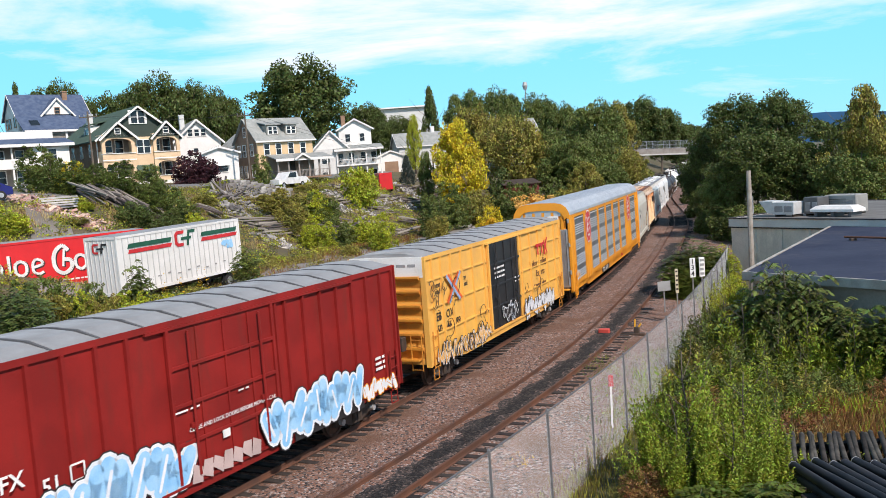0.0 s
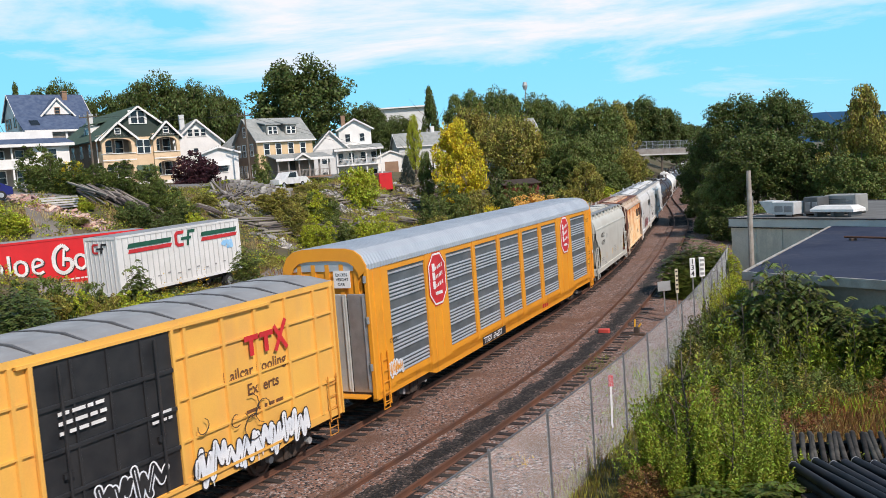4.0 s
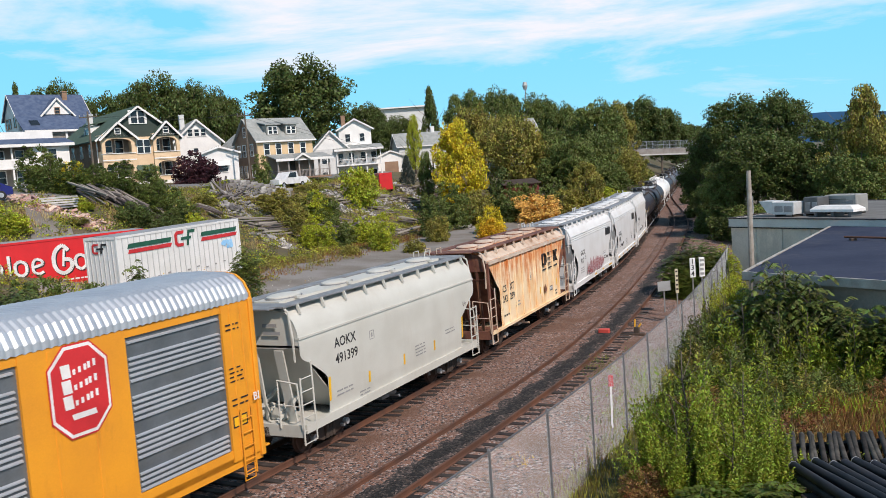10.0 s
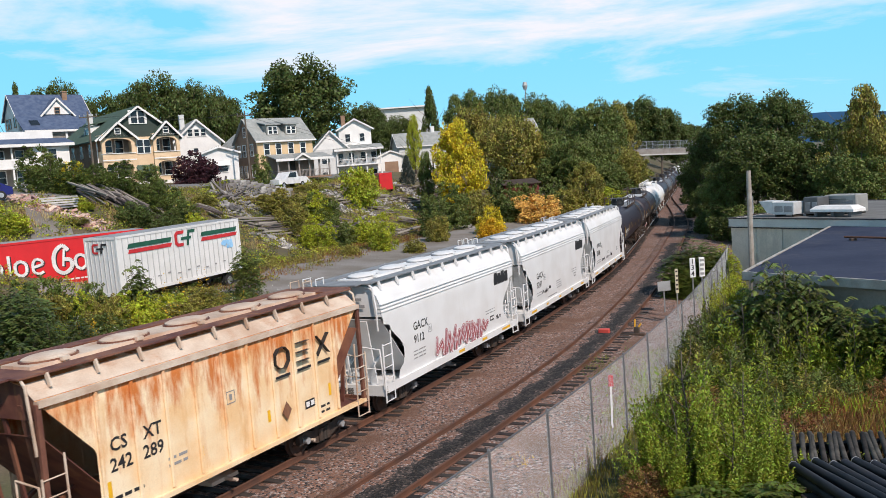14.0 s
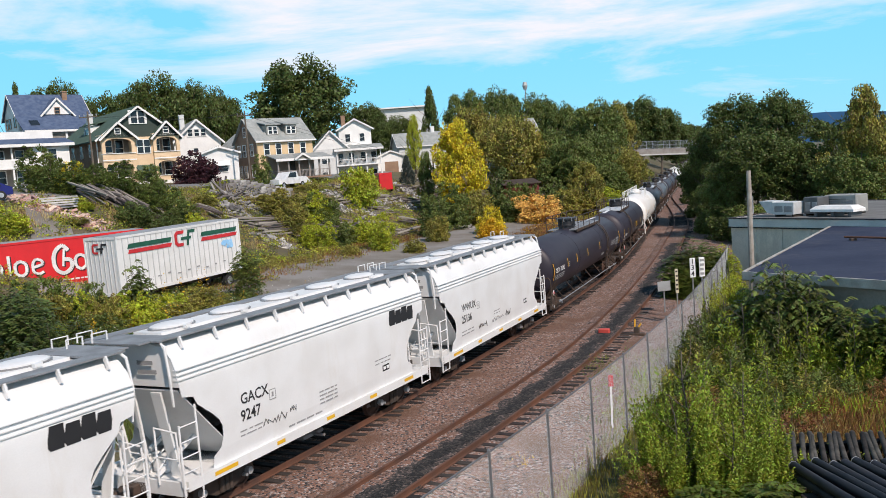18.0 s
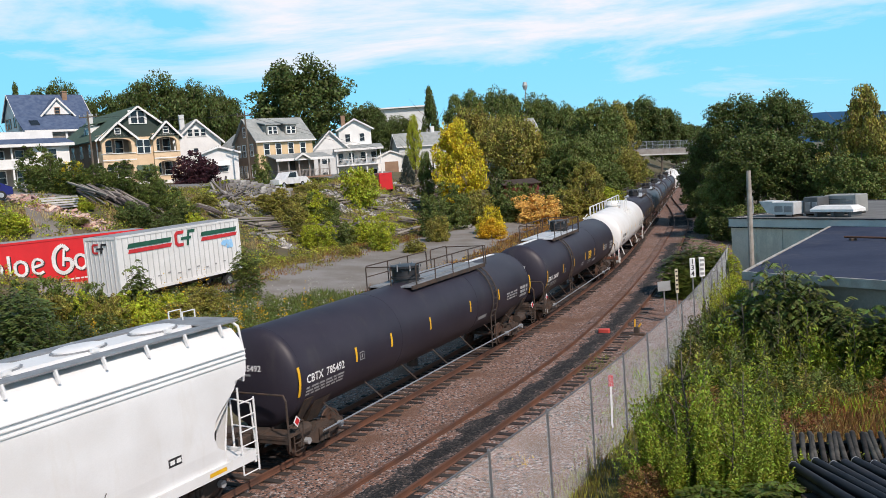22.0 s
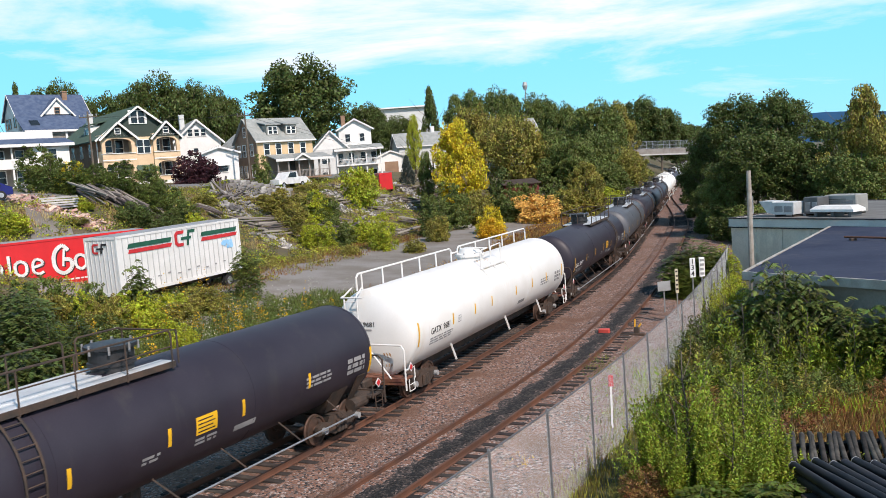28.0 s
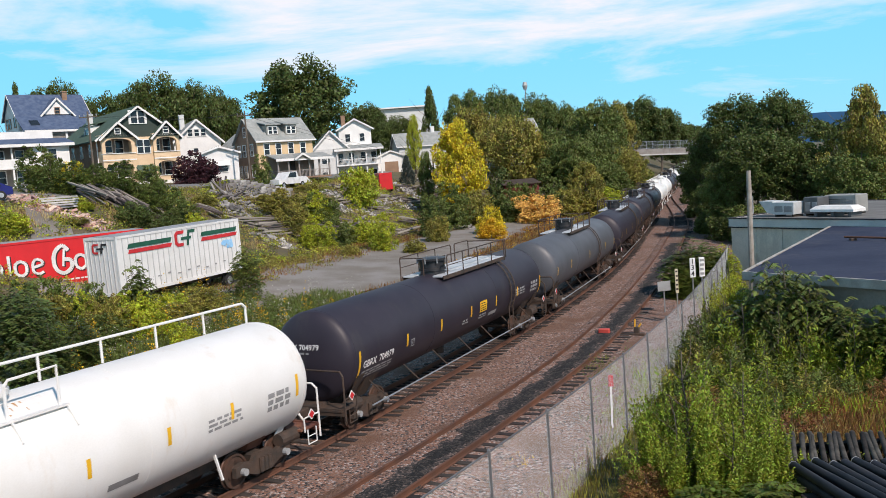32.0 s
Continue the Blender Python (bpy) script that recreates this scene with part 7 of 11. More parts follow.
def build_trees():
    tree("cone", -68.7, 150.0, 15.3, 4.8, "D")
    tree("round", -62.1, 150.0, 16.5, 10.4, "D")
    tree("round", -58.6, 155.0, 13.7, 5.6, "D")
    tree("round", -49.0, 142.0, 14.8, 9.3, "D")
    tree("round", -42.2, 140.0, 16.5, 11.2, "D")
    tree("round", -37.3, 140.0, 15.4, 9.7, "D")
    tree("round", -35.3, 148.0, 14.7, 8.6, "D")
    tree("oval", -32.9, 150.0, 11.9, 6.6, "D")
    tree("round", -25.1, 175.0, 21.1, 20.4, "D")
    tree("oval", -31.9, 172.0, 12.1, 7.5, "D")
    tree("round", -14.7, 195.0, 12.4, 10.6, "D")
    tree("oval", -10.3, 180.0, 8.4, 7.2, "D")
    tree("round", -7.5, 185.0, 9.8, 8.1, "D")
    tree("oval", -3.6, 158.0, 10.3, 3.4, "L")
    tree("cone", -0.5, 185.0, 15.2, 6.5, "D")
    tree("oval", 4.9, 195.0, 14.4, 7.1, "M")
    tree("oval", 7.8, 182.0, 15.8, 7.9, "M")
    tree("round", 12.0, 178.0, 18.1, 10.4, "M")
    tree("oval", 16.4, 185.0, 16.7, 7.4, "D")
    tree("birch", 8.5, 150.0, 16.9, 10.4, "O")
    tree("round", 23.5, 205.0, 16.3, 11.2, "M")
    tree("round", 27.3, 200.0, 15.3, 9.5, "M")
    tree("round", 31.2, 205.0, 14.4, 9.0, "M")
    tree("round", 12.7, 142.0, 15.1, 10.3, "O")
    tree("round", 33.2, 185.0, 17.8, 13.5, "M")
    tree("oval", 40.9, 200.0, 17.9, 10.2, "O")
    tree("round", 77.4, 335.0, 25.9, 21.9, "D")
    tree("round", 86.5, 345.0, 25.6, 17.6, "D")
    tree("round", 97.3, 365.0, 22.6, 15.9, "D")
    tree("round", 122.3, 430.0, 23.1, 17.2, "D")
    tree("round", 18.6, 150.0, 13.2, 9.3, "M")
    tree("round", 20.4, 140.0, 11.9, 9.2, "M")
    tree("round", 25.7, 150.0, 12.5, 9.8, "M")
    tree("oval", 30.9, 158.0, 12.4, 9.2, "M")
    tree("round", 32.1, 152.0, 10.2, 7.7, "O")
    tree("oval", 36.9, 165.0, 7.8, 6.0, "M")
    tree("round", 25.8, 138.0, 7.8, 8.0, "M")
    tree("oval", 21.1, 128.0, 7.7, 6.5, "O")
    tree("bush", 43.6, 190.0, 6.6, 4.1, "O")
    tree("oval", 2.9, 120.0, 13.3, 8.7, "Y")
    tree("round", 32.2, 95.0, 13.9, 7.6, "D", 0.42)
    tree("round", 34.5, 90.0, 13.7, 6.6, "D", 0.42)
    tree("round", 31.3, 101.0, 11.6, 6.4, "D", 0.35)
    tree("round", 31.0, 106.0, 8.2, 5.6, "D", 0.2)
    tree("round", 29.2, 82.0, 9.9, 8.4, "D", 0.25)
    tree("round", 32.4, 81.0, 8.9, 6.8, "D", 0.2)
    tree("round", 26.9, 84.0, 7.4, 5.2, "M", 0.1)
    tree("round", 36.5, 88.0, 7.4, 6.0, "D", 0.2)
    tree("spread", 35.0, 78.0, 9.2, 5.0, "O", 0.2)
    tree("oval", 36.4, 76.0, 12.7, 4.6, "O", 0.22)
    tree("spread", 37.8, 75.0, 10.1, 5.4, "O", 0.15)
    tree("round", 34.3, 74.0, 7.6, 6.8, "M", 0.12)
    tree("oval", 38.5, 79.0, 9.6, 5.2, "O", 0.15)
    tree("round", 35.1, 115.0, 6.5, 4.6, "D")
    tree("round", 28.6, 93.0, 5.4, 4.6, "D")
    tree("oval", -1.5, 125.0, 8.8, 3.1, "M")
    tree("cone", -4.7, 140.0, 4.8, 3.3, "B")


def build_shrubs():
    shrub("sumac", -37.7, 86.0, 5.4, 5.6, "U", "in the yard")
    shrub("sumac", -36.2, 84.0, 4.3, 4.6, "M", "in the yard")
    shrub("bush", -34.1, 84.0, 3.6, 3.4, "Y", "in the yard")
    shrub("sumac", -33.3, 82.0, 3.6, 4.8, "U", "in the yard")
    shrub("sumac", -30.5, 81.0, 3.4, 4.8, "U", "in the yard")
    shrub("sumac", -28.2, 80.0, 4.0, 5.0, "U", "in the yard")
    shrub("sumac", -25.6, 79.0, 4.2, 4.6, "M", "in the yard")
    shrub("sumac", -24.0, 77.5, 3.6, 4.2, "U", "in the yard")
    shrub("sumac", -22.0, 76.5, 3.2, 3.6, "M", "in the yard")
    shrub("sumac", -20.4, 75.0, 2.8, 3.4, "L", "in the yard")
    shrub("bush", -24.6, 72.0, 2.6, 3.2, "D", "in the yard")
    shrub("sumac", -17.2, 36.0, 5.2, 3.6, "D", "by the trailers")
    shrub("sumac", -15.6, 34.2, 4.3, 2.8, "D", "by the trailers")
    shrub("sumac", -14.9, 31.0, 4.0, 2.4, "D", "by the track")
    shrub("sumac", -18.8, 38.5, 4.8, 3.4, "D", "by the trailers")
    shrub("sumac", -16.2, 38.5, 3.2, 2.6, "D", "by the trailers")
    shrub("bush", -28.9, 108.0, 4.8, 5.9, "P", "by the houses")
    shrub("bush", -23.2, 98.0, 1.4, 4.2, "L", "in the yard")
    shrub("sumac", -20.6, 106.0, 4.5, 3.1, "M", "by the houses")
    shrub("bush", -22.4, 85.0, 1.6, 3.0, "O", "in the yard")
    shrub("sumac", -16.7, 92.0, 3.3, 7.0, "O", "in the yard")
    shrub("sumac", -13.3, 95.0, 4.3, 5.6, "M", "in the yard")
    shrub("sumac", -14.3, 88.0, 3.9, 4.9, "O", "in the yard")
    shrub("bush", -9.8, 112.0, 6.5, 5.1, "L", "by the houses")
    shrub("sumac", -5.7, 84.0, 4.2, 3.5, "L", "in the yard")
    shrub("sumac", -0.8, 97.0, 5.5, 4.1, "M", "in the yard")
    shrub("bush", -0.5, 92.0, 3.4, 2.6, "O", "in the yard")
    shrub("sumac", 1.3, 108.0, 6.6, 6.8, "M", "in the yard")
    shrub("bush", 4.5, 112.0, 5.7, 4.7, "O", "in the yard")
    shrub("bush", 5.6, 100.0, 3.5, 3.5, "Y", "in the yard")
    shrub("bush", 8.9, 118.0, 5.2, 4.9, "M", "in the yard")
    shrub("bush", 12.6, 116.0, 4.8, 6.3, "G", "by the gravel road")
    shrub("bush", 17.4, 125.0, 4.3, 5.2, "O", "by the track")
    shrub("bush", 20.7, 128.0, 5.4, 6.2, "O", "by the track")
    shrub("bush", 24.7, 130.0, 5.1, 5.4, "L", "by the track")
    shrub("sumac", -10.2, 88.0, 3.3, 4.9, "M", "in the yard")
    shrub("bush", -7.6, 90.0, 3.4, 3.8, "L", "in the yard")
    shrub("sumac", -12.0, 85.0, 3.8, 4.1, "L", "in the yard")
    shrub("bush", -8.3, 80.0, 1.3, 2.0, "O", "in the yard")
    shrub("bush", -2.6, 82.0, 1.7, 2.3, "O", "in the yard")
    shrub("bush", 5.2, 95.0, 2.4, 3.3, "F", "by the gravel road")
    shrub("bush", -30.0, 62.0, 2.1, 3.2, "L", "in the yard")
    shrub("bush", -30.8, 75.0, 0.6, 2.6, "L", "in the yard")
    shrub("bush", -18.9, 70.0, 4.6, 1.9, "L", "in the yard")
    shrub("bush", -28.7, 72.0, 0.9, 2.0, "L", "in the yard")
    shrub("bush", -21.7, 44.0, 3.9, 4.0, "M", "by the trailers")
    shrub("bush", -19.8, 42.0, 3.5, 2.6, "D", "by the trailers")
    shrub("sumac", -12.7, 57.0, 4.4, 2.6, "M", "by the trailers")
    shrub("sumac", -17.0, 49.0, 4.3, 2.0, "M", "by the trailers")
    shrub("bush", -19.2, 48.0, 2.8, 2.3, "M", "by the trailers")
    shrub("bush", -19.9, 47.0, 2.1, 2.6, "U", "by the trailers")
    shrub("bush", -16.5, 47.0, 2.7, 2.9, "L", "by the trailers")
    shrub("bush", -17.3, 46.0, 2.4, 1.9, "O", "by the trailers")
    shrub("bush", -14.7, 48.0, 1.8, 2.3, "O", "by the trailers")
    shrub("bush", -18.5, 42.0, 1.9, 2.6, "U", "by the track")
    shrub("bush", -12.6, 42.0, 1.8, 1.5, "L", "by the track")
    shrub("bush", -18.5, 38.0, 1.7, 3.4, "M", "by the track")
    shrub("bush", -19.9, 40.0, 2.8, 4.2, "M", "by the track")
    shrub("bush", -19.0, 41.0, 2.1, 3.1, "L", "by the track")
    shrub("bush", -20.7, 46.0, 2.8, 2.6, "O", "by the trailers")
    shrub("bush", -17.0, 44.0, 1.8, 2.5, "M", "by the track")
    shrub("bush", -14.8, 45.0, 1.7, 2.2, "L", "by the track")
    shrub("bush", -16.6, 40.0, 1.5, 2.5, "M", "by the track")
    shrub("bush", -13.7, 52.0, 1.8, 2.2, "O", "by the trailers")
    shrub("bush", -28.9, 72.0, 0.8, 2.3, "L", "in the yard")
    shrub("bush", -27.9, 68.0, 0.6, 2.4, "O", "in the yard")
    shrub("bush", -25.2, 74.0, 1.5, 2.6, "D", "in the yard")
    shrub("bush", -22.5, 74.0, 2.1, 3.1, "D", "in the yard")
    shrub("sumac", -13.3, 95.0, 4.5, 4.3, "L", "in the yard")
    shrub("bush", -16.1, 108.0, 1.4, 3.8, "O", "in the yard")
    shrub("bush", -18.4, 95.0, 1.2, 4.6, "O", "in the yard")
    shrub("sumac", -12.4, 98.0, 3.4, 3.4, "U", "in the yard")
    shrub("near_bush", 5.8, 21.4, 4.8, 3.2, "N", "beyond the fence")
    shrub("near_bush", 5.0, 20.4, 3.2, 2.4, "N", "beyond the fence")
    shrub("near_bush", 6.9, 21.0, 4.0, 2.8, "N", "beyond the fence")
    shrub("near_bush", 6.1, 19.7, 3.0, 2.7, "N", "beyond the fence")
    shrub("near_bush", 7.3, 20.2, 2.6, 2.0, "N", "beside the stacked pipes")
    shrub("near_bush", 5.3, 23.0, 2.3, 1.3, "M", "beyond the fence")
    shrub("sumac", 5.2, 18.6, 1.5, 1.7, "U", "beyond the fence")
    shrub("sumac", 6.5, 18.3, 1.6, 1.8, "U", "beyond the fence")
    shrub("sumac", 4.1, 18.0, 1.3, 1.5, "U", "beyond the fence")
    shrub("near_low", 4.3, 20.0, 1.4, 1.4, "R", "beside the fence")
    shrub("near_bush", 13.5, 42.2, 4.0, 2.6, "L", "beyond the fence")
    shrub("near_bush", 13.1, 40.0, 2.9, 2.4, "L", "beyond the fence")
    shrub("near_bush", 12.2, 38.6, 4.0, 2.8, "L", "beyond the fence")
    shrub("weed", 10.4, 35.2, 3.24, 2.6, "M", "beyond the fence")
    shrub("weed", 11.8, 34.4, 3.78, 2.6, "O", "beside the workshop")
    shrub("weed", 9.6, 34.0, 2.70, 2.4, "U", "beyond the fence")
    shrub("sumac", 14.2, 51.5, 4.2, 4.4, "U", "beside the siding")
    shrub("sumac", 15.4, 52.2, 3.9, 3.8, "U", "beside the siding")
    shrub("sumac", 13.2, 50.0, 2.9, 2.6, "U", "beside the siding")
    shrub("sumac", 16.8, 53.4, 3.4, 2.6, "L", "beside the siding")
    shrub("sumac", 11.9, 31.6, 5.5, 2.5, "M", "beside the workshop")
    shrub("sumac", 12.7, 31.0, 4.6, 2.4, "M", "beside the workshop")
    shrub("sumac", 11.1, 32.4, 3.7, 2.4, "M", "beside the workshop")
    shrub("sumac", 13.5, 29.6, 3.6, 2.5, "M", "beside the workshop")
    shrub("sumac", 14.2, 28.6, 3.7, 2.5, "U", "beside the workshop")
    shrub("sumac", 14.9, 27.6, 3.3, 2.4, "U", "beside the workshop")
    shrub("weed", 10.4, 33.6, 3.85, 2.25, "M", "beside the workshop")
    shrub("weed", 10.4, 31.6, 3.85, 2.50, "N", "beside the workshop")
    shrub("weed", 11.2, 30.4, 3.85, 2.50, "M", "beside the workshop")
    shrub("weed", 12.2, 29.6, 3.59, 2.50, "N", "beside the workshop")
    shrub("weed", 13.0, 28.4, 3.33, 2.25, "N", "beside the workshop")
    shrub("weed", 9.2, 32.4, 2.82, 2.25, "M", "beyond the fence")
    shrub("weed", 8.6, 30.6, 2.56, 2.50, "O", "beyond the fence")
    shrub("weed", 9.6, 30.0, 2.56, 2.38, "M", "beyond the fence")
    shrub("weed", 10.5, 29.2, 2.31, 2.75, "N", "beyond the fence")
    shrub("weed", 11.4, 28.6, 2.17, 2.38, "M", "beyond the fence")
    shrub("weed", 8.0, 28.6, 2.17, 2.25, "U", "beyond the fence")
    shrub("weed", 9.0, 28.2, 2.17, 2.50, "N", "beyond the fence")
    shrub("weed", 10.0, 27.6, 1.92, 2.25, "M", "beyond the fence")
    shrub("weed", 11.0, 27.2, 1.80, 2.50, "O", "beyond the fence")
    shrub("weed", 12.2, 27.4, 1.80, 2.12, "M", "beyond the fence")
    shrub("weed", 7.6, 26.8, 1.80, 2.00, "R", "beyond the fence")
    shrub("weed", 8.5, 26.4, 1.80, 2.38, "M", "beyond the fence")
    shrub("weed", 9.5, 26.0, 1.66, 2.38, "U", "beyond the fence")
    shrub("weed", 10.5, 25.7, 1.54, 2.25, "N", "beyond the fence")
    shrub("weed", 11.5, 25.9, 1.28, 2.25, "M", "beyond the fence")
    shrub("weed", 7.4, 24.8, 1.66, 1.88, "O", "beyond the fence")
    shrub("weed", 8.4, 24.6, 1.40, 2.00, "M", "beyond the fence")
    shrub("weed", 9.4, 24.4, 1.28, 1.88, "R", "beyond the fence")
    shrub("weed", 10.3, 24.3, 1.03, 1.62, "R", "beyond the fence")
    shrub("weed", 13.2, 26.6, 1.66, 1.88, "R", "beyond the fence")
    shrub("weed", 12.6, 25.4, 1.15, 1.88, "R", "beyond the fence")
    shrub("near_low", 6.6, 23.4, 1.1, 1.3, "R", "beyond the fence")
    shrub("near_low", 4.8, 22.2, 0.9, 1.2, "R", "beyond the fence")
    shrub("near_low", 4.0, 20.6, 0.8, 1.2, "O", "beyond the fence")
    shrub("bush", 39.6, 140.0, 4.2, 3.9, "D", "beside the railway")
    shrub("bush", 32.0, 110.0, 3.8, 3.5, "D", "beside the railway")
    shrub("bush", 26.2, 88.0, 3.2, 2.6, "M", "beside the railway")
    shrub("bush", -20.2, 47.0, 3.1, 2.5, "U", "by the trailers")
    shrub("bush", -21.3, 47.5, 3.2, 2.5, "M", "by the trailers")
    shrub("bush", -19.3, 47.0, 2.8, 2.0, "L", "by the trailers")
    shrub("bush", -18.2, 46.5, 2.5, 1.9, "O", "by the trailers")
    shrub("bush", -15.7, 50.0, 2.1, 2.4, "L", "by the trailers")
    shrub("bush", -14.8, 52.0, 1.8, 2.2, "O", "by the trailers")
    shrub("bush", 27.4, 90.0, 4.0, 3.4, "D", "beside the railway")
    shrub("bush", 26.4, 82.0, 4.2, 4.0, "D", "beside the railway")
    shrub("bush", 27.6, 78.0, 4.2, 4.9, "M", "beside the railway")
    shrub("bush", 31.6, 78.0, 4.0, 4.9, "D", "beside the railway")
    shrub("bush", 33.7, 74.0, 4.0, 4.6, "O", "beside the railway")
    shrub("bush", 34.3, 70.0, 3.6, 3.9, "O", "beside the railway")
    shrub("bush", 35.0, 120.0, 3.8, 3.3, "M", "beside the railway")
    shrub("bush", 31.0, 150.0, 5.2, 6.3, "M", "on the bank")
    shrub("bush", 39.5, 175.0, 5.0, 5.5, "O", "on the bank")
    shrub("bush", 26.1, 135.0, 3.4, 5.2, "O", "on the bank")
    shrub("bush", 23.0, 132.0, 4.2, 4.6, "M", "on the bank")
    shrub("bush", 47.2, 200.0, 5.7, 4.9, "M", "on the bank")
    shrub("bush", 12.2, 128.0, 6.1, 5.3, "M", "on the bank")
    shrub("bush", 17.6, 135.0, 6.4, 5.6, "M", "on the bank")
    shrub("bush", 9.1, 130.0, 7.4, 5.4, "D", "on the bank")


def grass_patch(name, label, area, n, hmin, hmax, leaf, seed, width=0.02, lean=0.35):
    """Blades scattered over an area(rnd) -> (x, y); one mesh."""
    rnd = np.random.RandomState(seed)
    xy = area(rnd, n)
    n = len(xy)
    z = ground_height(xy[:, 0], xy[:, 1])
    h = rnd.uniform(hmin, hmax, n)
    a = rnd.uniform(0, 6.283, n)
    d = np.stack([np.cos(a), np.sin(a)], 1)
    le = rnd.uniform(0, lean, n)[:, None] * h[:, None]
    b = rnd.uniform(0, 6.283, n)
    e = np.stack([np.cos(b), np.sin(b)], 1)
    w = width * rnd.uniform(0.6, 1.5, n)[:, None]
    p0 = np.concatenate([xy - d * w, z[:, None] - 0.03], 1)
    p1 = np.concatenate([xy + d * w, z[:, None] - 0.03], 1)
    p2 = np.concatenate([xy + e * le * 0.4 + d * w * 0.7, (z + h * 0.6)[:, None]], 1)
    p3 = np.concatenate([xy + e * le, (z + h)[:, None]], 1)
    v = np.stack([p0, p1, p2, p3], 1).reshape(-1, 3)
    me = leaf_mesh(name, v, np.arange(len(v)).reshape(-1, 4), 1, 1)
    me.materials.clear()
    me.materials.append(leaf)
    return tagged(new(name, me), label, "weeds", kind="stuff")


def strip(u0, u1, l0, l1, clump=0.0):
    def fn(rnd, n):
        u, l = rnd.uniform(u0, u1, n), rnd.uniform(l0, l1, n)
        if clump:
            k = max(8, int(n * clump))
            cu, cl = rnd.uniform(u0, u1, k), rnd.uniform(l0, l1, k)
            i = rnd.randint(0, k, n)
            u, l = cu[i] + rnd.normal(0, 0.45, n), cl[i] + rnd.normal(0, 0.45, n)
        return np.array([track(a, b)[:2] for a, b in zip(u, l)])
    return fn


def rect(x0, y0, x1, y1, clump=0.0):
    def fn(rnd, n):
        x, y = rnd.uniform(x0, x1, n), rnd.uniform(y0, y1, n)
        if clump:
            k = max(8, int(n * clump))
            cx, cy = rnd.uniform(x0, x1, k), rnd.uniform(y0, y1, k)
            i = rnd.randint(0, k, n)
            x, y = cx[i] + rnd.normal(0, 0.4, n), cy[i] + rnd.normal(0, 0.4, n)
        return np.stack([x, y], 1)
    return fn


def ground_cover(name, label, area, clumps, per, size, leaf, seed, spread=0.7, high=0.8):
    """Low leafy growth: many small leaves in mounds on the ground; one mesh."""
    rnd = np.random.RandomState(seed)
    xy = area(rnd, clumps)
    z = ground_height(xy[:, 0], xy[:, 1])
    i = np.repeat(np.arange(len(xy)), per)
    n = len(i)
    r = spread * rnd.uniform(0.5, 1.4, len(xy))
    a, q = rnd.uniform(0, 6.283, n), rnd.uniform(0, 1, n) ** 0.5
    h = high * rnd.uniform(0.3, 1.2, len(xy))
    p = np.stack([xy[i, 0] + r[i] * q * np.cos(a), xy[i, 1] + r[i] * q * np.sin(a), z[i] + h[i] * (1 - 0.8 * q * q) * rnd.uniform(0, 1, n) ** 0.6], 1)
    d = rnd.normal(size=(n, 3))
    d /= np.linalg.norm(d, axis=1)[:, None]
    e = np.cross(d, rnd.normal(size=(n, 3)))
    e /= np.linalg.norm(e, axis=1)[:, None]
    s = size * rnd.uniform(0.5, 1.5, n)[:, None]
    v = np.stack([p - d * s, p + d * s * 0.5 + e * s * 0.7, p + d * s * 0.6 - e * s * 0.6], 1).reshape(-1, 3)
    me = leaf_mesh(name, v, np.arange(len(v)).reshape(-1, 3), 1, 1)
    me.materials.clear()
    me.materials.append(leaf)
    return tagged(new(name, me), label, "weeds", kind="stuff")


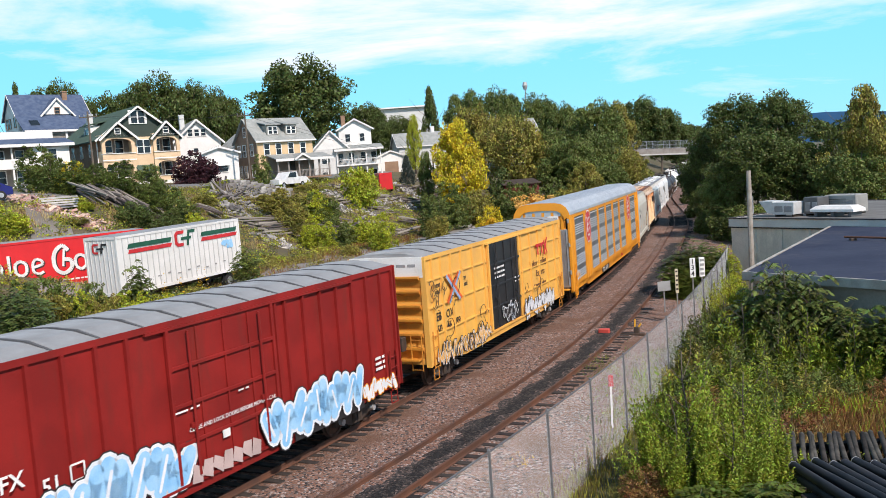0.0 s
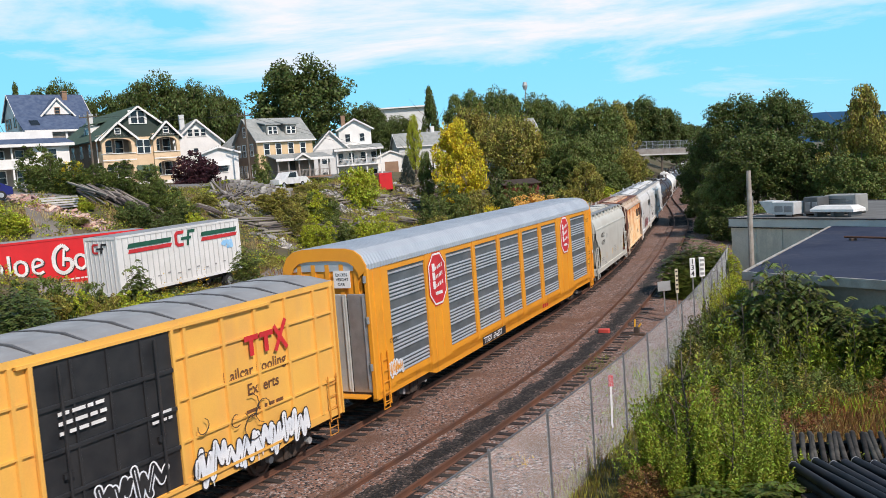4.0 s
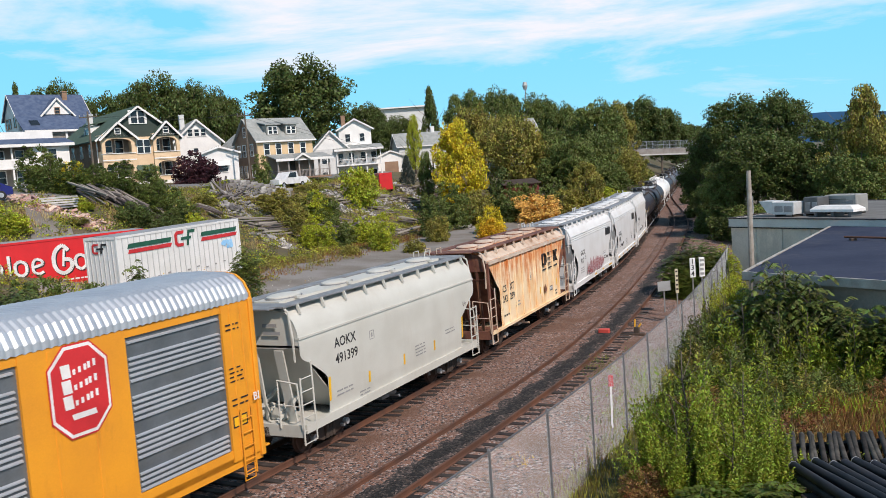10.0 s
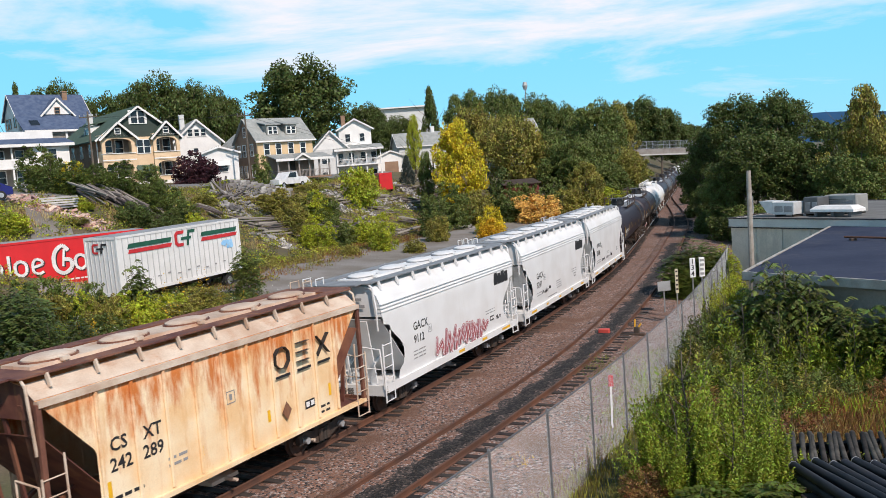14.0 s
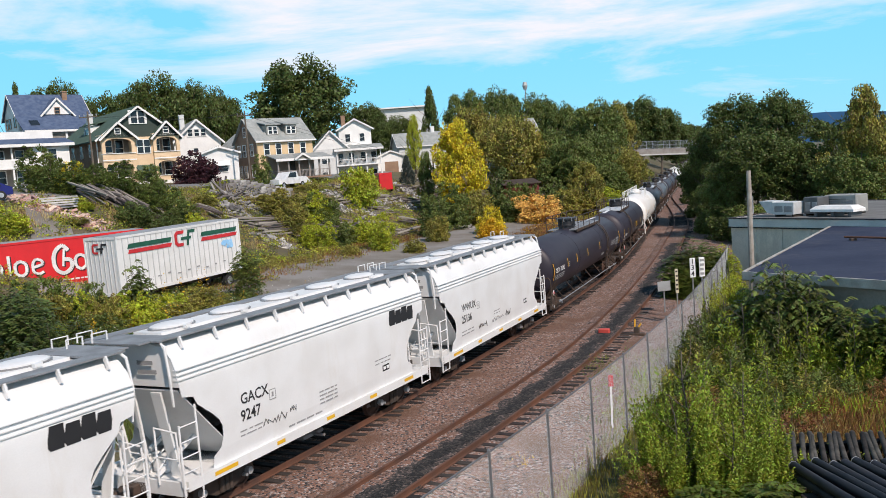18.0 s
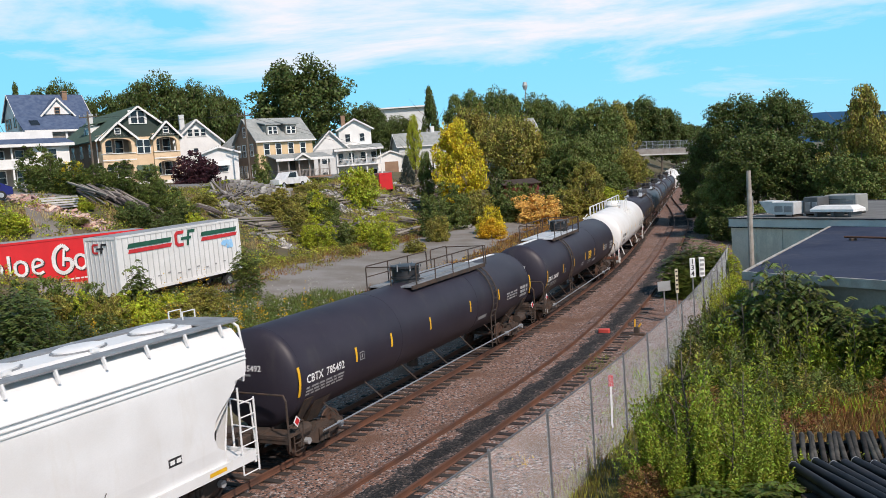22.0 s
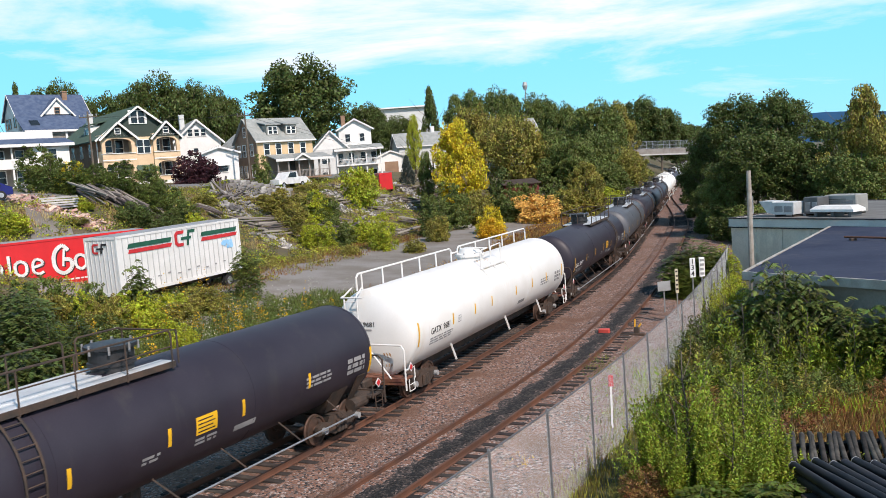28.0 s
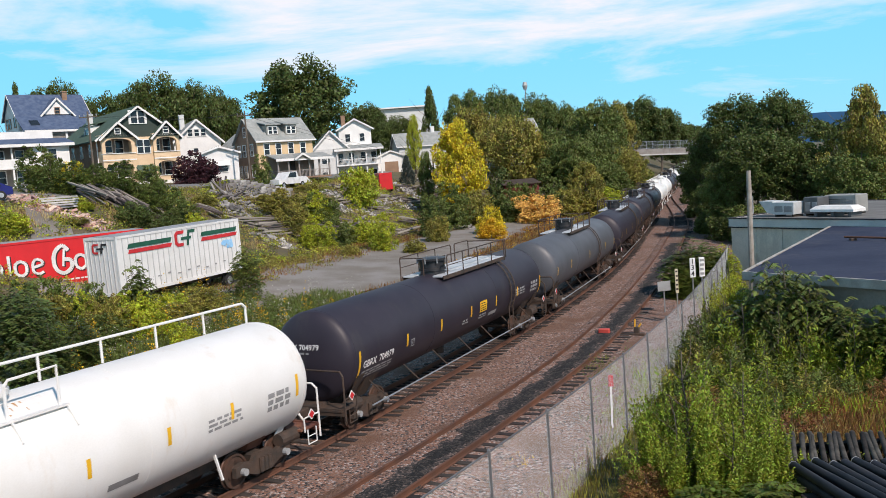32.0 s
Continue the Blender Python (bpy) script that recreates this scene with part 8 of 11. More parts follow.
def build_grass():
    grass_patch("weeds", "tall green weeds beside the track", strip(20, 50, -17, -6), 34000, 0.2, 0.6, LEAF_MID, 1, 0.014)
    grass_patch("weeds", "green weeds along the track", strip(45, 140, -10, -5), 34000, 0.15, 0.5, LEAF_OLIVE, 20, 0.012)
    grass_patch("weeds", "russet dry weeds beside the gravel road", strip(45, 150, -13.5, -7.5, 0.012), 30000, 0.15, 0.55, LEAF_RUST, 2, 0.012)
    grass_patch("weeds", "russet weeds at the foot of the bank", strip(48, 128, -27.5, -22.5, 0.02), 11000, 0.15, 0.5, LEAF_RUST, 31, 0.013)
    ground_cover("weeds", "low olive growth at the foot of the bank", strip(48, 125, -27.5, -22.5), 260, 60, 0.06, LEAF_OLIVE, 32, 0.5, 0.6)
    grass_patch("weeds", "straw-coloured weeds on the bank", strip(40, 130, -42, -29, 0.01), 16000, 0.2, 0.6, LEAF_STRAW, 6, 0.012)
    ground_cover("weeds", "goldenrod in flower beside the track", strip(24, 46, -25, -12), 85, 60, 0.05, FLOWER_Y, 3, 0.35, 2.0)
    ground_cover("weeds", "goldenrod along the gravel road", strip(46, 120, -13.5, -10), 60, 50, 0.05, FLOWER_Y, 21, 0.5, 0.7)
    ground_cover("weeds", "white flowering weeds beside the track", strip(24, 48, -22, -10), 70, 50, 0.03, FLOWER_W, 4, 0.4, 2.0)
    ground_cover("weeds", "low lime green growth on the bank", strip(30, 125, -44, -26), 620, 70, 0.08, LEAF_LIME, 5, 0.7, 0.7)
    ground_cover("weeds", "low olive growth on the bank", strip(30, 130, -46, -26), 800, 70, 0.08, LEAF_OLIVE, 14, 0.8, 0.8)
    ground_cover("weeds", "low dark green growth on the bank", strip(30, 125, -44, -26), 300, 60, 0.08, LEAF_MID, 15, 0.9, 0.9)
    ground_cover("weeds", "low green growth beside the trailers", strip(25, 47, -25, -12), 330, 110, 0.055, LEAF_MID, 16, 0.6, 0.9)
    ground_cover("weeds", "low dark growth beside the trailers", strip(22, 47, -25, -10), 260, 110, 0.05, LEAF_SUMAC, 22, 0.6, 1.0)
    grass_patch("weeds", "rough green weeds beyond the fence", rect(4, 17, 26, 37, 0.02), 34000, 0.1, 0.45, LEAF_MID, 7, 0.006)
    ground_cover("weeds", "mixed leafy weeds beyond the fence", rect(5, 18, 25, 37), 300, 150, 0.03, LEAF_NEAR, 17, 0.5, 0.9)
    ground_cover("weeds", "dark leafy weeds beyond the fence", rect(5, 18, 25, 37), 260, 150, 0.03, LEAF_MID, 18, 0.6, 0.9)
    ground_cover("weeds", "russet bushy weeds beyond the fence", rect(11.5, 21, 18, 30), 130, 150, 0.025, LEAF_RUST, 19, 0.4, 0.8)
    grass_patch("weeds", "lime green weeds beyond the fence", rect(7, 20, 24, 36, 0.008), 6000, 0.3, 0.9, LEAF_NEAR, 8, 0.012)
    grass_patch("weeds", "dry straw grass beyond the fence", rect(8.4, 21.5, 16, 25.5, 0.012), 9000, 0.2, 0.6, LEAF_STRAW, 9, 0.005)
    grass_patch("weeds", "russet dry grass beyond the fence", rect(10.4, 22.3, 16, 27, 0.012), 34000, 0.25, 0.7, LEAF_RUST, 10, 0.005)
    grass_patch("weeds", "green grass among the dry stalks", rect(8.0, 26.8, 15, 31, 0.015), 22000, 0.25, 0.8, LEAF_MID, 33, 0.006)
    grass_patch("weeds", "thin weeds along the foot of the fence", strip(8, 45, 8.6, 9.6, 0.05), 14000, 0.08, 0.35, LEAF_OLIVE, 11, 0.005)
    grass_patch("weeds", "sparse rusty weeds between the tracks", strip(36, 75, 1.3, 3.4, 0.012), 16000, 0.05, 0.26, LEAF_RUST, 12, 0.014)
    grass_patch("weeds", "a few yellow flowers by the siding", strip(21.5, 22.6, 6.6, 7.2), 160, 0.15, 0.4, FLOWER_Y, 13, 0.03)


# ---- chain link fence, signs, posts ----
def chain_mat():
    m = bpy.data.materials.new("chain link wire")
    m.use_nodes = True
    n, ln = m.node_tree.nodes, m.node_tree.links
    b = n["Principled BSDF"]
    b.inputs["Base Color"].default_value = (0.46, 0.48, 0.50, 1)
    b.inputs["Metallic"].default_value, b.inputs["Roughness"].default_value = 0.5, 0.5
    return m


def build_fence():
    wire, post_m = chain_mat(), mat("weathered dark galvanised post", (0.16, 0.165, 0.17), 0.55, 0.3, color2=(0.11, 0.11, 0.115), scale=3)
    fence = thing("chain_link_fence", "tall galvanised chain link fence along the siding", "fence")
    z0, z1 = -0.40, 2.1
    us = [10.1 + 2.98 * k for k in range(16)]
    off = lambda u: float(np.interp(u, [10, 14.5, 19, 25, 35, 60], [8.7, 8.86, 9.02, 9.15, 9.15, 9.05]))
    P = [track(u, off(u))[:2] for u in us]
    pf = Form()
    pf.tube((0, 0, z0 - 0.2), (0, 0, z1 + 0.04), 0.035, 8)
    pf.tube((0, 0, z1 + 0.04), (0, 0, z1 + 0.08), 0.045, 8, 0.01)
    me = pf.mesh("post")
    me.materials.append(post_m)
    for x, y in P:
        part("post", me, post_m, fence).matrix_basis = pose(x, y, 0)
    for (xa, ya), (xb, yb) in zip(P, P[1:]):
        rl = Form()
        rl.tube((xa, ya, z1), (xb, yb, z1), 0.022, 6)
        part("top_rail", rl, post_m, fence)
        L = math.hypot(xb - xa, yb - ya)
        ex, ey = (xb - xa) / L, (yb - ya) / L
        H = z1 - z0
        s = 0.058
        v, f = [], []
        r = 0.0016
        n = int((L + H) / s)
        for sg in (1, -1):
            for k in range(n):
                a = k * s - (H if sg > 0 else 0)
                t0, t1 = (max(0, -a), min(H, L - a)) if sg > 0 else (max(0, a - L), min(H, a))
                if t1 - t0 < 0.01:
                    continue
                p = []
                for t in (t0, t1):
                    q = a + t if sg > 0 else a - t
                    p.append((xa + ex * q, ya + ey * q, z0 + t))
                k0 = len(v)
                for (px_, py, pz) in p:
                    v += [(px_ - r * ex, py - r * ey, pz), (px_ + ey * r, py - ex * r, pz), (px_ + r * ex, py + r * ey, pz)]
                f += [(k0, k0 + 1, k0 + 4, k0 + 3), (k0 + 1, k0 + 2, k0 + 5, k0 + 4), (k0 + 2, k0, k0 + 3, k0 + 5)]
        mm = bpy.data.meshes.new("mesh_panel")
        mm.from_pydata(v, [], f)
        mm.materials.append(wire)
        part("mesh_panel", mm, wire, fence)
    # mile board
    x, y, a = track(41.5, 8.6)
    mb = thing("mile_board", "white mile board on a post with black digits", "sign", Matrix.Translation((x, y, gz(x, y))) @ Matrix.Rotation(radians(8), 4, "Z"))
    p = Form()
    p.tube((-0.16, -0.02, 0), (-0.16, -0.02, 3.34), 0.035, 8)
    part("post", p, STEEL_GREY, mb)
    for dx in (-0.16, 0.30):
        p = Form()
        p.bevel_box(dx - 0.14, -0.09, 2.56, dx + 0.14, -0.05, 3.48, 0.02)
        bd = part("board", p, WHITE, mb)
        if dx < 0:
            for k, ch in enumerate("134"):
                lettering(ch, 0.33, BLACK, bd, Matrix.Translation((dx - 0.09, -0.094, 3.21 - k * 0.29)) @ pose(0, 0, 0, 90))
        else:
            bars(bd, dx - 0.1, -0.094, 3.28, 0.2, 0.2, GREY_LINE, 4, 0.21, seed=77)
    p = Form()
    p.tube((0.30, -0.02, 0), (0.30, -0.02, 3.34), 0.035, 8)
    part("post", p, STEEL_GREY, mb)
    x, y = 11.2, 45.6
    sg = thing("small_sign", "small blank grey metal sign on a post", "sign", pose(x, y, gz(x, y), 0, 0, 12))
    p = Form()
    p.tube((0, 0, 0), (0, 0, 1.9), 0.04, 8)
    part("post", p, STEEL_GREY, sg)
    p = Form()
    p.bevel_box(-0.36, -0.06, 1.45, 0.36, -0.04, 1.95, 0.01)
    part("plate", p, CAP, sg)
    x, y, a = track(43.5, 7.4)
    sg = thing("marker_post", "narrow cream marker board with worn dark marks", "sign", pose(x, y, gz(x, y), 0, 0, 12))
    p = Form()
    p.bevel_box(-0.08, -0.03, 1.55, 0.08, 0.01, 2.75, 0.01)
    bd = part("board", p, mat("aged cream board", (0.62, 0.56, 0.42), 0.7, color2=(0.50, 0.44, 0.30), scale=5), sg)
    bars(bd, -0.05, -0.033, 2.58, 0.1, 0.16, BLACK, 5, 0.22, seed=71)
    p = Form()
    p.box(-0.03, -0.01, 0, 0.03, 0.03, 2.0)
    part("post", p, STEEL_GREY, sg)
    # slim stake with a red reflector by the siding, beyond the mesh
    x, y, a = track(26.00, 8.40)
    st = thing("marker_stake", "slim pale stake with a red reflector", "stake", pose(x, y, gz(x, y), 0, 1, 0))
    p = Form()
    p.box(-0.03, -0.02, 0, 0.03, 0.02, 1.7)
    part("stake", p, WHITE, st)
    p = Form()
    p.bevel_box(-0.08, -0.05, 1.4, 0.08, 0.02, 1.75, 0.02)
    part("reflector", p, RED_MARK, st)
    # switch stand and points rods
    x, y, a = track(39.1, 6.2)
    sw = thing("switch_stand", "low yellow and rusty switch stand beside the siding", "switch stand", Matrix.Translation((x, y, -0.25)) @ Matrix.Rotation(-a, 4, "Z"))
    p = Form()
    p.bevel_box(-0.35, -0.15, 0, 0.35, 0.15, 0.12, 0.02)
    p.bevel_box(-0.12, -0.12, 0.12, 0.12, 0.12, 0.4, 0.03)
    part("base", p, DARK_STEEL, sw)
    p = Form()
    p.beam((-0.1, 0, 0.1), (-0.05, 0, 0.75), 0.06, 0.06, (0, 1, 0))
    p.beam((-0.05, 0, 0.2), (0.22, 0, 0.55), 0.06, 0.06, (0, 1, 0))
    part("lever", p, YELLOW, sw)
    p = Form()
    p.beam((-2.0, 0, 0.08), (-0.2, 0, 0.08), 0.06, 0.04)
    part("throw_rod", p, DARK_STEEL, sw)
    p = Form()
    p.bevel_box(-1.75, -0.16, 0.05, -1.25, 0.16, 0.3, 0.03)
    part("red_clamp", p, mat("faded red paint", (0.60, 0.08, 0.06), 0.6), sw, "faded red clamp on the rail")
    x, y, a = track(72, 10.6)
    rp = thing("signal_post", "weathered grey signal post with a red band", "post", pose(x, y, gz(x, y)))
    p = Form()
    p.tube((0, 0, 0), (0, 0, 4.4), 0.09, 8)
    part("post", p, STEEL_GREY, rp)
    p = Form()
    p.tube((0, 0, 2.6), (0, 0, 3.0), 0.12, 8)
    part("red_band", p, RED_MARK, rp)
    p = Form()
    p.tube((1.0, 0.5, 0), (1.0, 0.5, 3.0), 0.05, 8)
    p.tube((0, 0, 2.5), (1.0, 0.5, 2.3), 0.03, 6)
    part("brace", p, STEEL_GREY, rp)
    x, y, a = track(70, 14)
    rp = thing("steel_post", "thin grey steel post", "post", pose(x, y, gz(x, y)))
    p = Form()
    p.tube((0, 0, 0), (0, 0, 3.6), 0.06, 8)
    part("post", p, STEEL_GREY, rp)


# ---- workshop on the right ----
ROOF_BLUE = mat("blue grey roof membrane", (0.028, 0.036, 0.066), 0.9, spec=0.15, color2=(0.042, 0.052, 0.085), scale=0.35, bump=0.2, bscale=5, fine=0.12,
                streak=((0.10, 0.10, 0.11), 0.4, (0.5, 0.5, 0.5), 0.55, 0.75))
BLOCK_GREY = mat("painted grey blockwork", (0.74, 0.67, 0.56), 0.85, color2=(0.62, 0.57, 0.48), scale=0.9, bump=0.3, bscale=12,
                 streak=((0.28, 0.27, 0.25), 0.5, (0.8, 0.8, 0.25), 0.55, 0.75))
ROOF_PALE = mat("grey gravel roof", (0.16, 0.16, 0.155), 0.95, color2=(0.11, 0.11, 0.105), scale=0.8)


def build_workshop():
    A, ux, uy = Vector((11.7, 34.4, 0)), Vector((0.55, -0.835, 0)), Vector((0.545, 0.838, 0))
    w = thing("workshop", "low grey workshop with a blue-grey flat roof", "building")
    zt = 3.12
    def quad(a, b, c, d):
        return [A + ux * p + uy * q for p, q in ((a, c), (b, c), (b, d), (a, d))]
    p = Form()
    p.slab([(*q[:2], -0.6) for q in quad(0.2, 26, 0.2, 26)], zt + 0.6 - 0.25)
    part("wall", p, mat("weathered workshop wall", (0.30, 0.29, 0.26), 0.9, color2=(0.22, 0.21, 0.19), scale=0.8, bump=0.3, bscale=12), w)
    p = Form()
    p.slab([(*q[:2], zt - 0.22) for q in quad(0, 26.2, 0, 26.2)], 0.22)
    part("roof", p, ROOF_BLUE, w, "blue-grey membrane roof")
    p = Form()
    a, b, c, d = [(*q[:2], zt - 0.3) for q in quad(-0.12, 26.3, -0.12, 26.3)]
    for s, e in ((a, b), (b, c), (c, d), (d, a)):
        p.beam((s[0], s[1], zt - 0.14), (e[0], e[1], zt - 0.14), 0.1, 0.32)
    part("fascia", p, mat("weathered pale edge flashing", (0.46, 0.45, 0.42), 0.7, color2=(0.32, 0.30, 0.27), scale=1.5), w)
    # pipes lying on the roof
    for k, (q0, q1, r0) in enumerate(((5.0, 9.5, 7.0), (8.0, 17.5, 6.6))):
        pr = thing("roof_pipe", "thin rusty pipe on blocks across the flat roof", "pipe")
        s, e = A + ux * (q0 - 3) + uy * (12 - 2 * k), A + ux * (q1 - 3) + uy * (12 - 2 * k)
        f = Form()
        f.tube((s.x, s.y, zt + 0.16), (e.x, e.y, zt + 0.16), 0.05, 8)
        part("pipe", f, RUST_RAIL, pr)
        for t in (0.1, 0.5, 0.9):
            m = s.lerp(e, t)
            f = Form()
            f.bevel_box(m.x - 0.15, m.y - 0.1, zt, m.x + 0.15, m.y + 0.1, zt + 0.12, 0.02)
            part("block", f, DARK_STEEL, pr)
    # taller grey block behind, with rooftop units
    B = Vector((18.4, 56.6, 0))
    v = thing("block_building", "pale grey block building with a parapet band", "building")
    vx, vy = Vector((0.53, -0.85, 0)), Vector((0.85, 0.53, 0))
    def q2(a, b, c, d):
        return [B + vx * p + vy * q for p, q in ((a, c), (b, c), (b, d), (a, d))]
    zr = 3.5
    p = Form()
    p.slab([(*q[:2], -0.6) for q in q2(0, 12.3, 0, 14)], zr + 0.35)
    part("wall", p, BLOCK_GREY, v)
    for k in range(3):
        p = Form()
        m = B + vx * (1.8 + 1.9 * k)
        p.beam((m.x, m.y, -0.4), (m.x, m.y, zr - 0.55), 0.22, 0.16, (0.85, 0.53, 0))
        part("pilaster", p, BLOCK_GREY, v)
    p = Form()
    p.slab([(*q[:2], zr - 0.5) for q in q2(-0.1, 12.4, -0.1, 14.1)], 0.5)
    part("parapet", p, mat("pale parapet panel", (0.66, 0.65, 0.60), 0.75, color2=(0.55, 0.54, 0.50), scale=0.7), v)
    p = Form()
    p.slab([(*q[:2], zr) for q in q2(0.25, 12.1, 0.25, 13.8)], 0.02)
    part("roof", p, ROOF_PALE, v)
    p = Form()
    c = [(*q[:2], zr) for q in q2(-0.12, 12.42, -0.12, 14.12)]
    for s, e in zip(c, c[1:] + c[:1]):
        for zz, ww in ((zr + 0.03, 0.12), (zr - 0.55, 0.06)):
            p = Form()
            p.beam((s[0], s[1], zz), (e[0], e[1], zz), ww, 0.06)
            part("coping", p, BLACK, v)
    UNIT = mat("pale grey unit casing", (0.58, 0.60, 0.60), 0.5, 0.2, color2=(0.48, 0.50, 0.50), scale=2)
    DARKU = mat("dark unit casing", (0.12, 0.125, 0.13), 0.5, 0.3)
    def unit(name, label, p0, size, zlow, extra=None, m_=UNIT):
        m = B + vx * p0[0] + vy * p0[1]
        u = thing(name, label, "rooftop unit", Matrix.Translation((m.x, m.y, zr + 0.02)) @ Matrix.Rotation(math.atan2(vx.y, vx.x), 4, "Z"))
        f = Form()
        f.bevel_box(0, 0, zlow, size[0], size[1], zlow + size[2], 0.04)
        part("casing", f, m_, u)
        f = Form()
        for a in (0.1, size[0] - 0.2):
            f.box(a, 0.1, 0, a + 0.1, size[1] - 0.1, zlow)
        part("feet", f, DARK_STEEL, u)
        f = Form()
        for k in range(2):
            f.bevel_box(0.15 + k * size[0] * 0.45, -0.03, zlow + 0.15, 0.05 + (k + 1) * size[0] * 0.45, 0.0, zlow + size[2] * 0.7, 0.02)
        part("grille", f, STEEL_GREY, u)
        return u
    u1 = unit("rooftop_unit", "white rooftop air handler with a slanted intake hood", (2.4, 1.0), (1.5, 1.1, 0.75), 0.15)
    f = Form()
    f.slab([(0.0, 0, 0.95), (-1.0, 0, 0.97), (-0.4, 0, 0.22), (0.0, 0, 0.2)], 1.1, (0, 1, 0))
    part("intake_hood", f, UNIT, u1)
    unit("rooftop_unit", "dark grey rooftop cooling unit", (4.0, 1.8), (1.0, 1.1, 1.0), 0.12, m_=DARKU)
    u3 = unit("rooftop_unit", "pale louvred rooftop unit", (4.6, 3.0), (2.1, 1.2, 1.05), 0.1, m_=mat("grey unit casing", (0.34, 0.34, 0.32), 0.6, 0.2))
    f = Form()
    for k in range(6):
        f.beam((0.3, -0.03, 0.35 + k * 0.11), (1.5, -0.03, 0.35 + k * 0.11), 0.05, 0.03)
    part("louvre", f, DARKU, u3)
    m = B + vx * 6.4 + vy * 1.6
    sk = thing("roof_skylight", "low white domed cover on dark supports", "roof cover", Matrix.Translation((m.x, m.y, zr + 0.02)) @ Matrix.Rotation(math.atan2(vx.y, vx.x), 4, "Z"))
    f = Form()
    f.loft([[(-1.4, -0.6, 0.3), (1.4, -0.6, 0.3), (1.4, 0.6, 0.3), (-1.4, 0.6, 0.3)], [(-1.4, -0.6, 0.45), (1.4, -0.6, 0.45), (1.4, 0.6, 0.45), (-1.4, 0.6, 0.45)],
            [(-1.1, -0.4, 0.65), (1.1, -0.4, 0.65), (1.1, 0.4, 0.65), (-1.1, 0.4, 0.65)]], True)
    part("cover", f, WHITE_END, sk)
    f = Form()
    for a in (-1.1, 0, 1.1):
        f.box(a - 0.1, -0.5, 0, a + 0.1, 0.5, 0.3)
    part("supports", f, DARKU, sk)
    # utility pole by the workshop
    po = thing("utility_pole", "weathered grey timber pole beside the workshop", "utility pole", pose(16.25, 47.0, gz(16.25, 47.0), 0, 0.6, 0))
    f = Form()
    f.tube((0, 0, 0), (0, 0, 6.7 - gz(16.25, 47.0)), 0.16, 10, 0.12)
    part("pole", f, mat("silvered timber", (0.36, 0.33, 0.29), 0.9, color2=(0.27, 0.24, 0.2), scale=3, bump=0.5, bscale=15), po)


# ---- stacked pipes in the corner of the lot ----
def build_pipes():
    PIPE = mat("dark weathered steel pipe", (0.010, 0.011, 0.017), 0.5, 0.0, spec=0.35, color2=(0.024, 0.022, 0.024), scale=2.0, bscale=25, rand=0.5)
    def pipe(L, r):
        f = Form()
        n = 14
        ring = lambda x, q: [(x, q * math.cos(2 * math.pi * i / n), q * math.sin(2 * math.pi * i / n)) for i in range(n)]
        f.loft([ring(0, r * 0.86), ring(0, r), ring(L, r), ring(L, r * 0.86), ring(L - 0.35, r * 0.86)], False)
        me = f.mesh("pipe")
        me.materials.append(PIPE)
        return me
    PALE = mat("dusty grey steel pipe", (0.022, 0.021, 0.02), 0.8, 0.0, spec=0.15, color2=(0.075, 0.07, 0.062), scale=2.5, bscale=25, rand=0.5)
    ma, mb = pipe(5.6, 0.105), pipe(2.3, 0.068)
    mb.materials.clear()
    mb.materials.append(PALE)
    f = Form()
    f.path([(0.012, 0.106 * math.cos(a * 0.35), 0.106 * math.sin(a * 0.35)) for a in range(2, 11)], 0.007, 4)
    rim = f.mesh("end_ring")
    rim.materials.append(CAP)
    for k in range(26):
        row, k = divmod(k, 13)
        th = thing("steel_pipe", "long dark steel pipe lying in a stack", "pipe", pose(7.5 + 0.28 * k, 19.55 - 0.05 * k + 0.12 * (k % 3), 0.72 - 0.20 * row, 0, 0, -83 + (k * 7 % 4)), "stacked pipes")
        part("pipe", ma, PIPE, th, smooth=True)
        if k % 3 != 1:
            part("end_ring", rim, CAP, th, "pale worn pipe end")
    for k in range(24):
        th = thing("steel_pipe", "shorter grey steel pipe laid across the stack", "pipe", pose(7.75 + 0.155 * k, 20.3 - 0.03 * k + 0.1 * (k * 5 % 3), 0.44, 0, 0, 71 - (k * 5 % 4)), "stacked pipes")
        part("pipe", mb, PIPE, th, smooth=True)
    for k, (x, y) in enumerate(((7.3, 20.5), (8.2, 22.0), (7.2, 18.6), (7.4, 15.5))):
        th = thing("timber_bearer", "heavy dark timber bearer under the pipes", "timber", pose(x, y, gz(x, y), 0, 0, -2))
        f = Form()
        f.bevel_box(0.1, -0.12, 0, 4.0, 0.12, (0.355 if k < 2 else 0.395) - gz(x, y), 0.02)
        part("beam", f, TIE, th)


# ---- trailers ----
RIB_GREY = mat("dull grey trailer rib", (0.62, 0.62, 0.62), 0.5, 0.2)


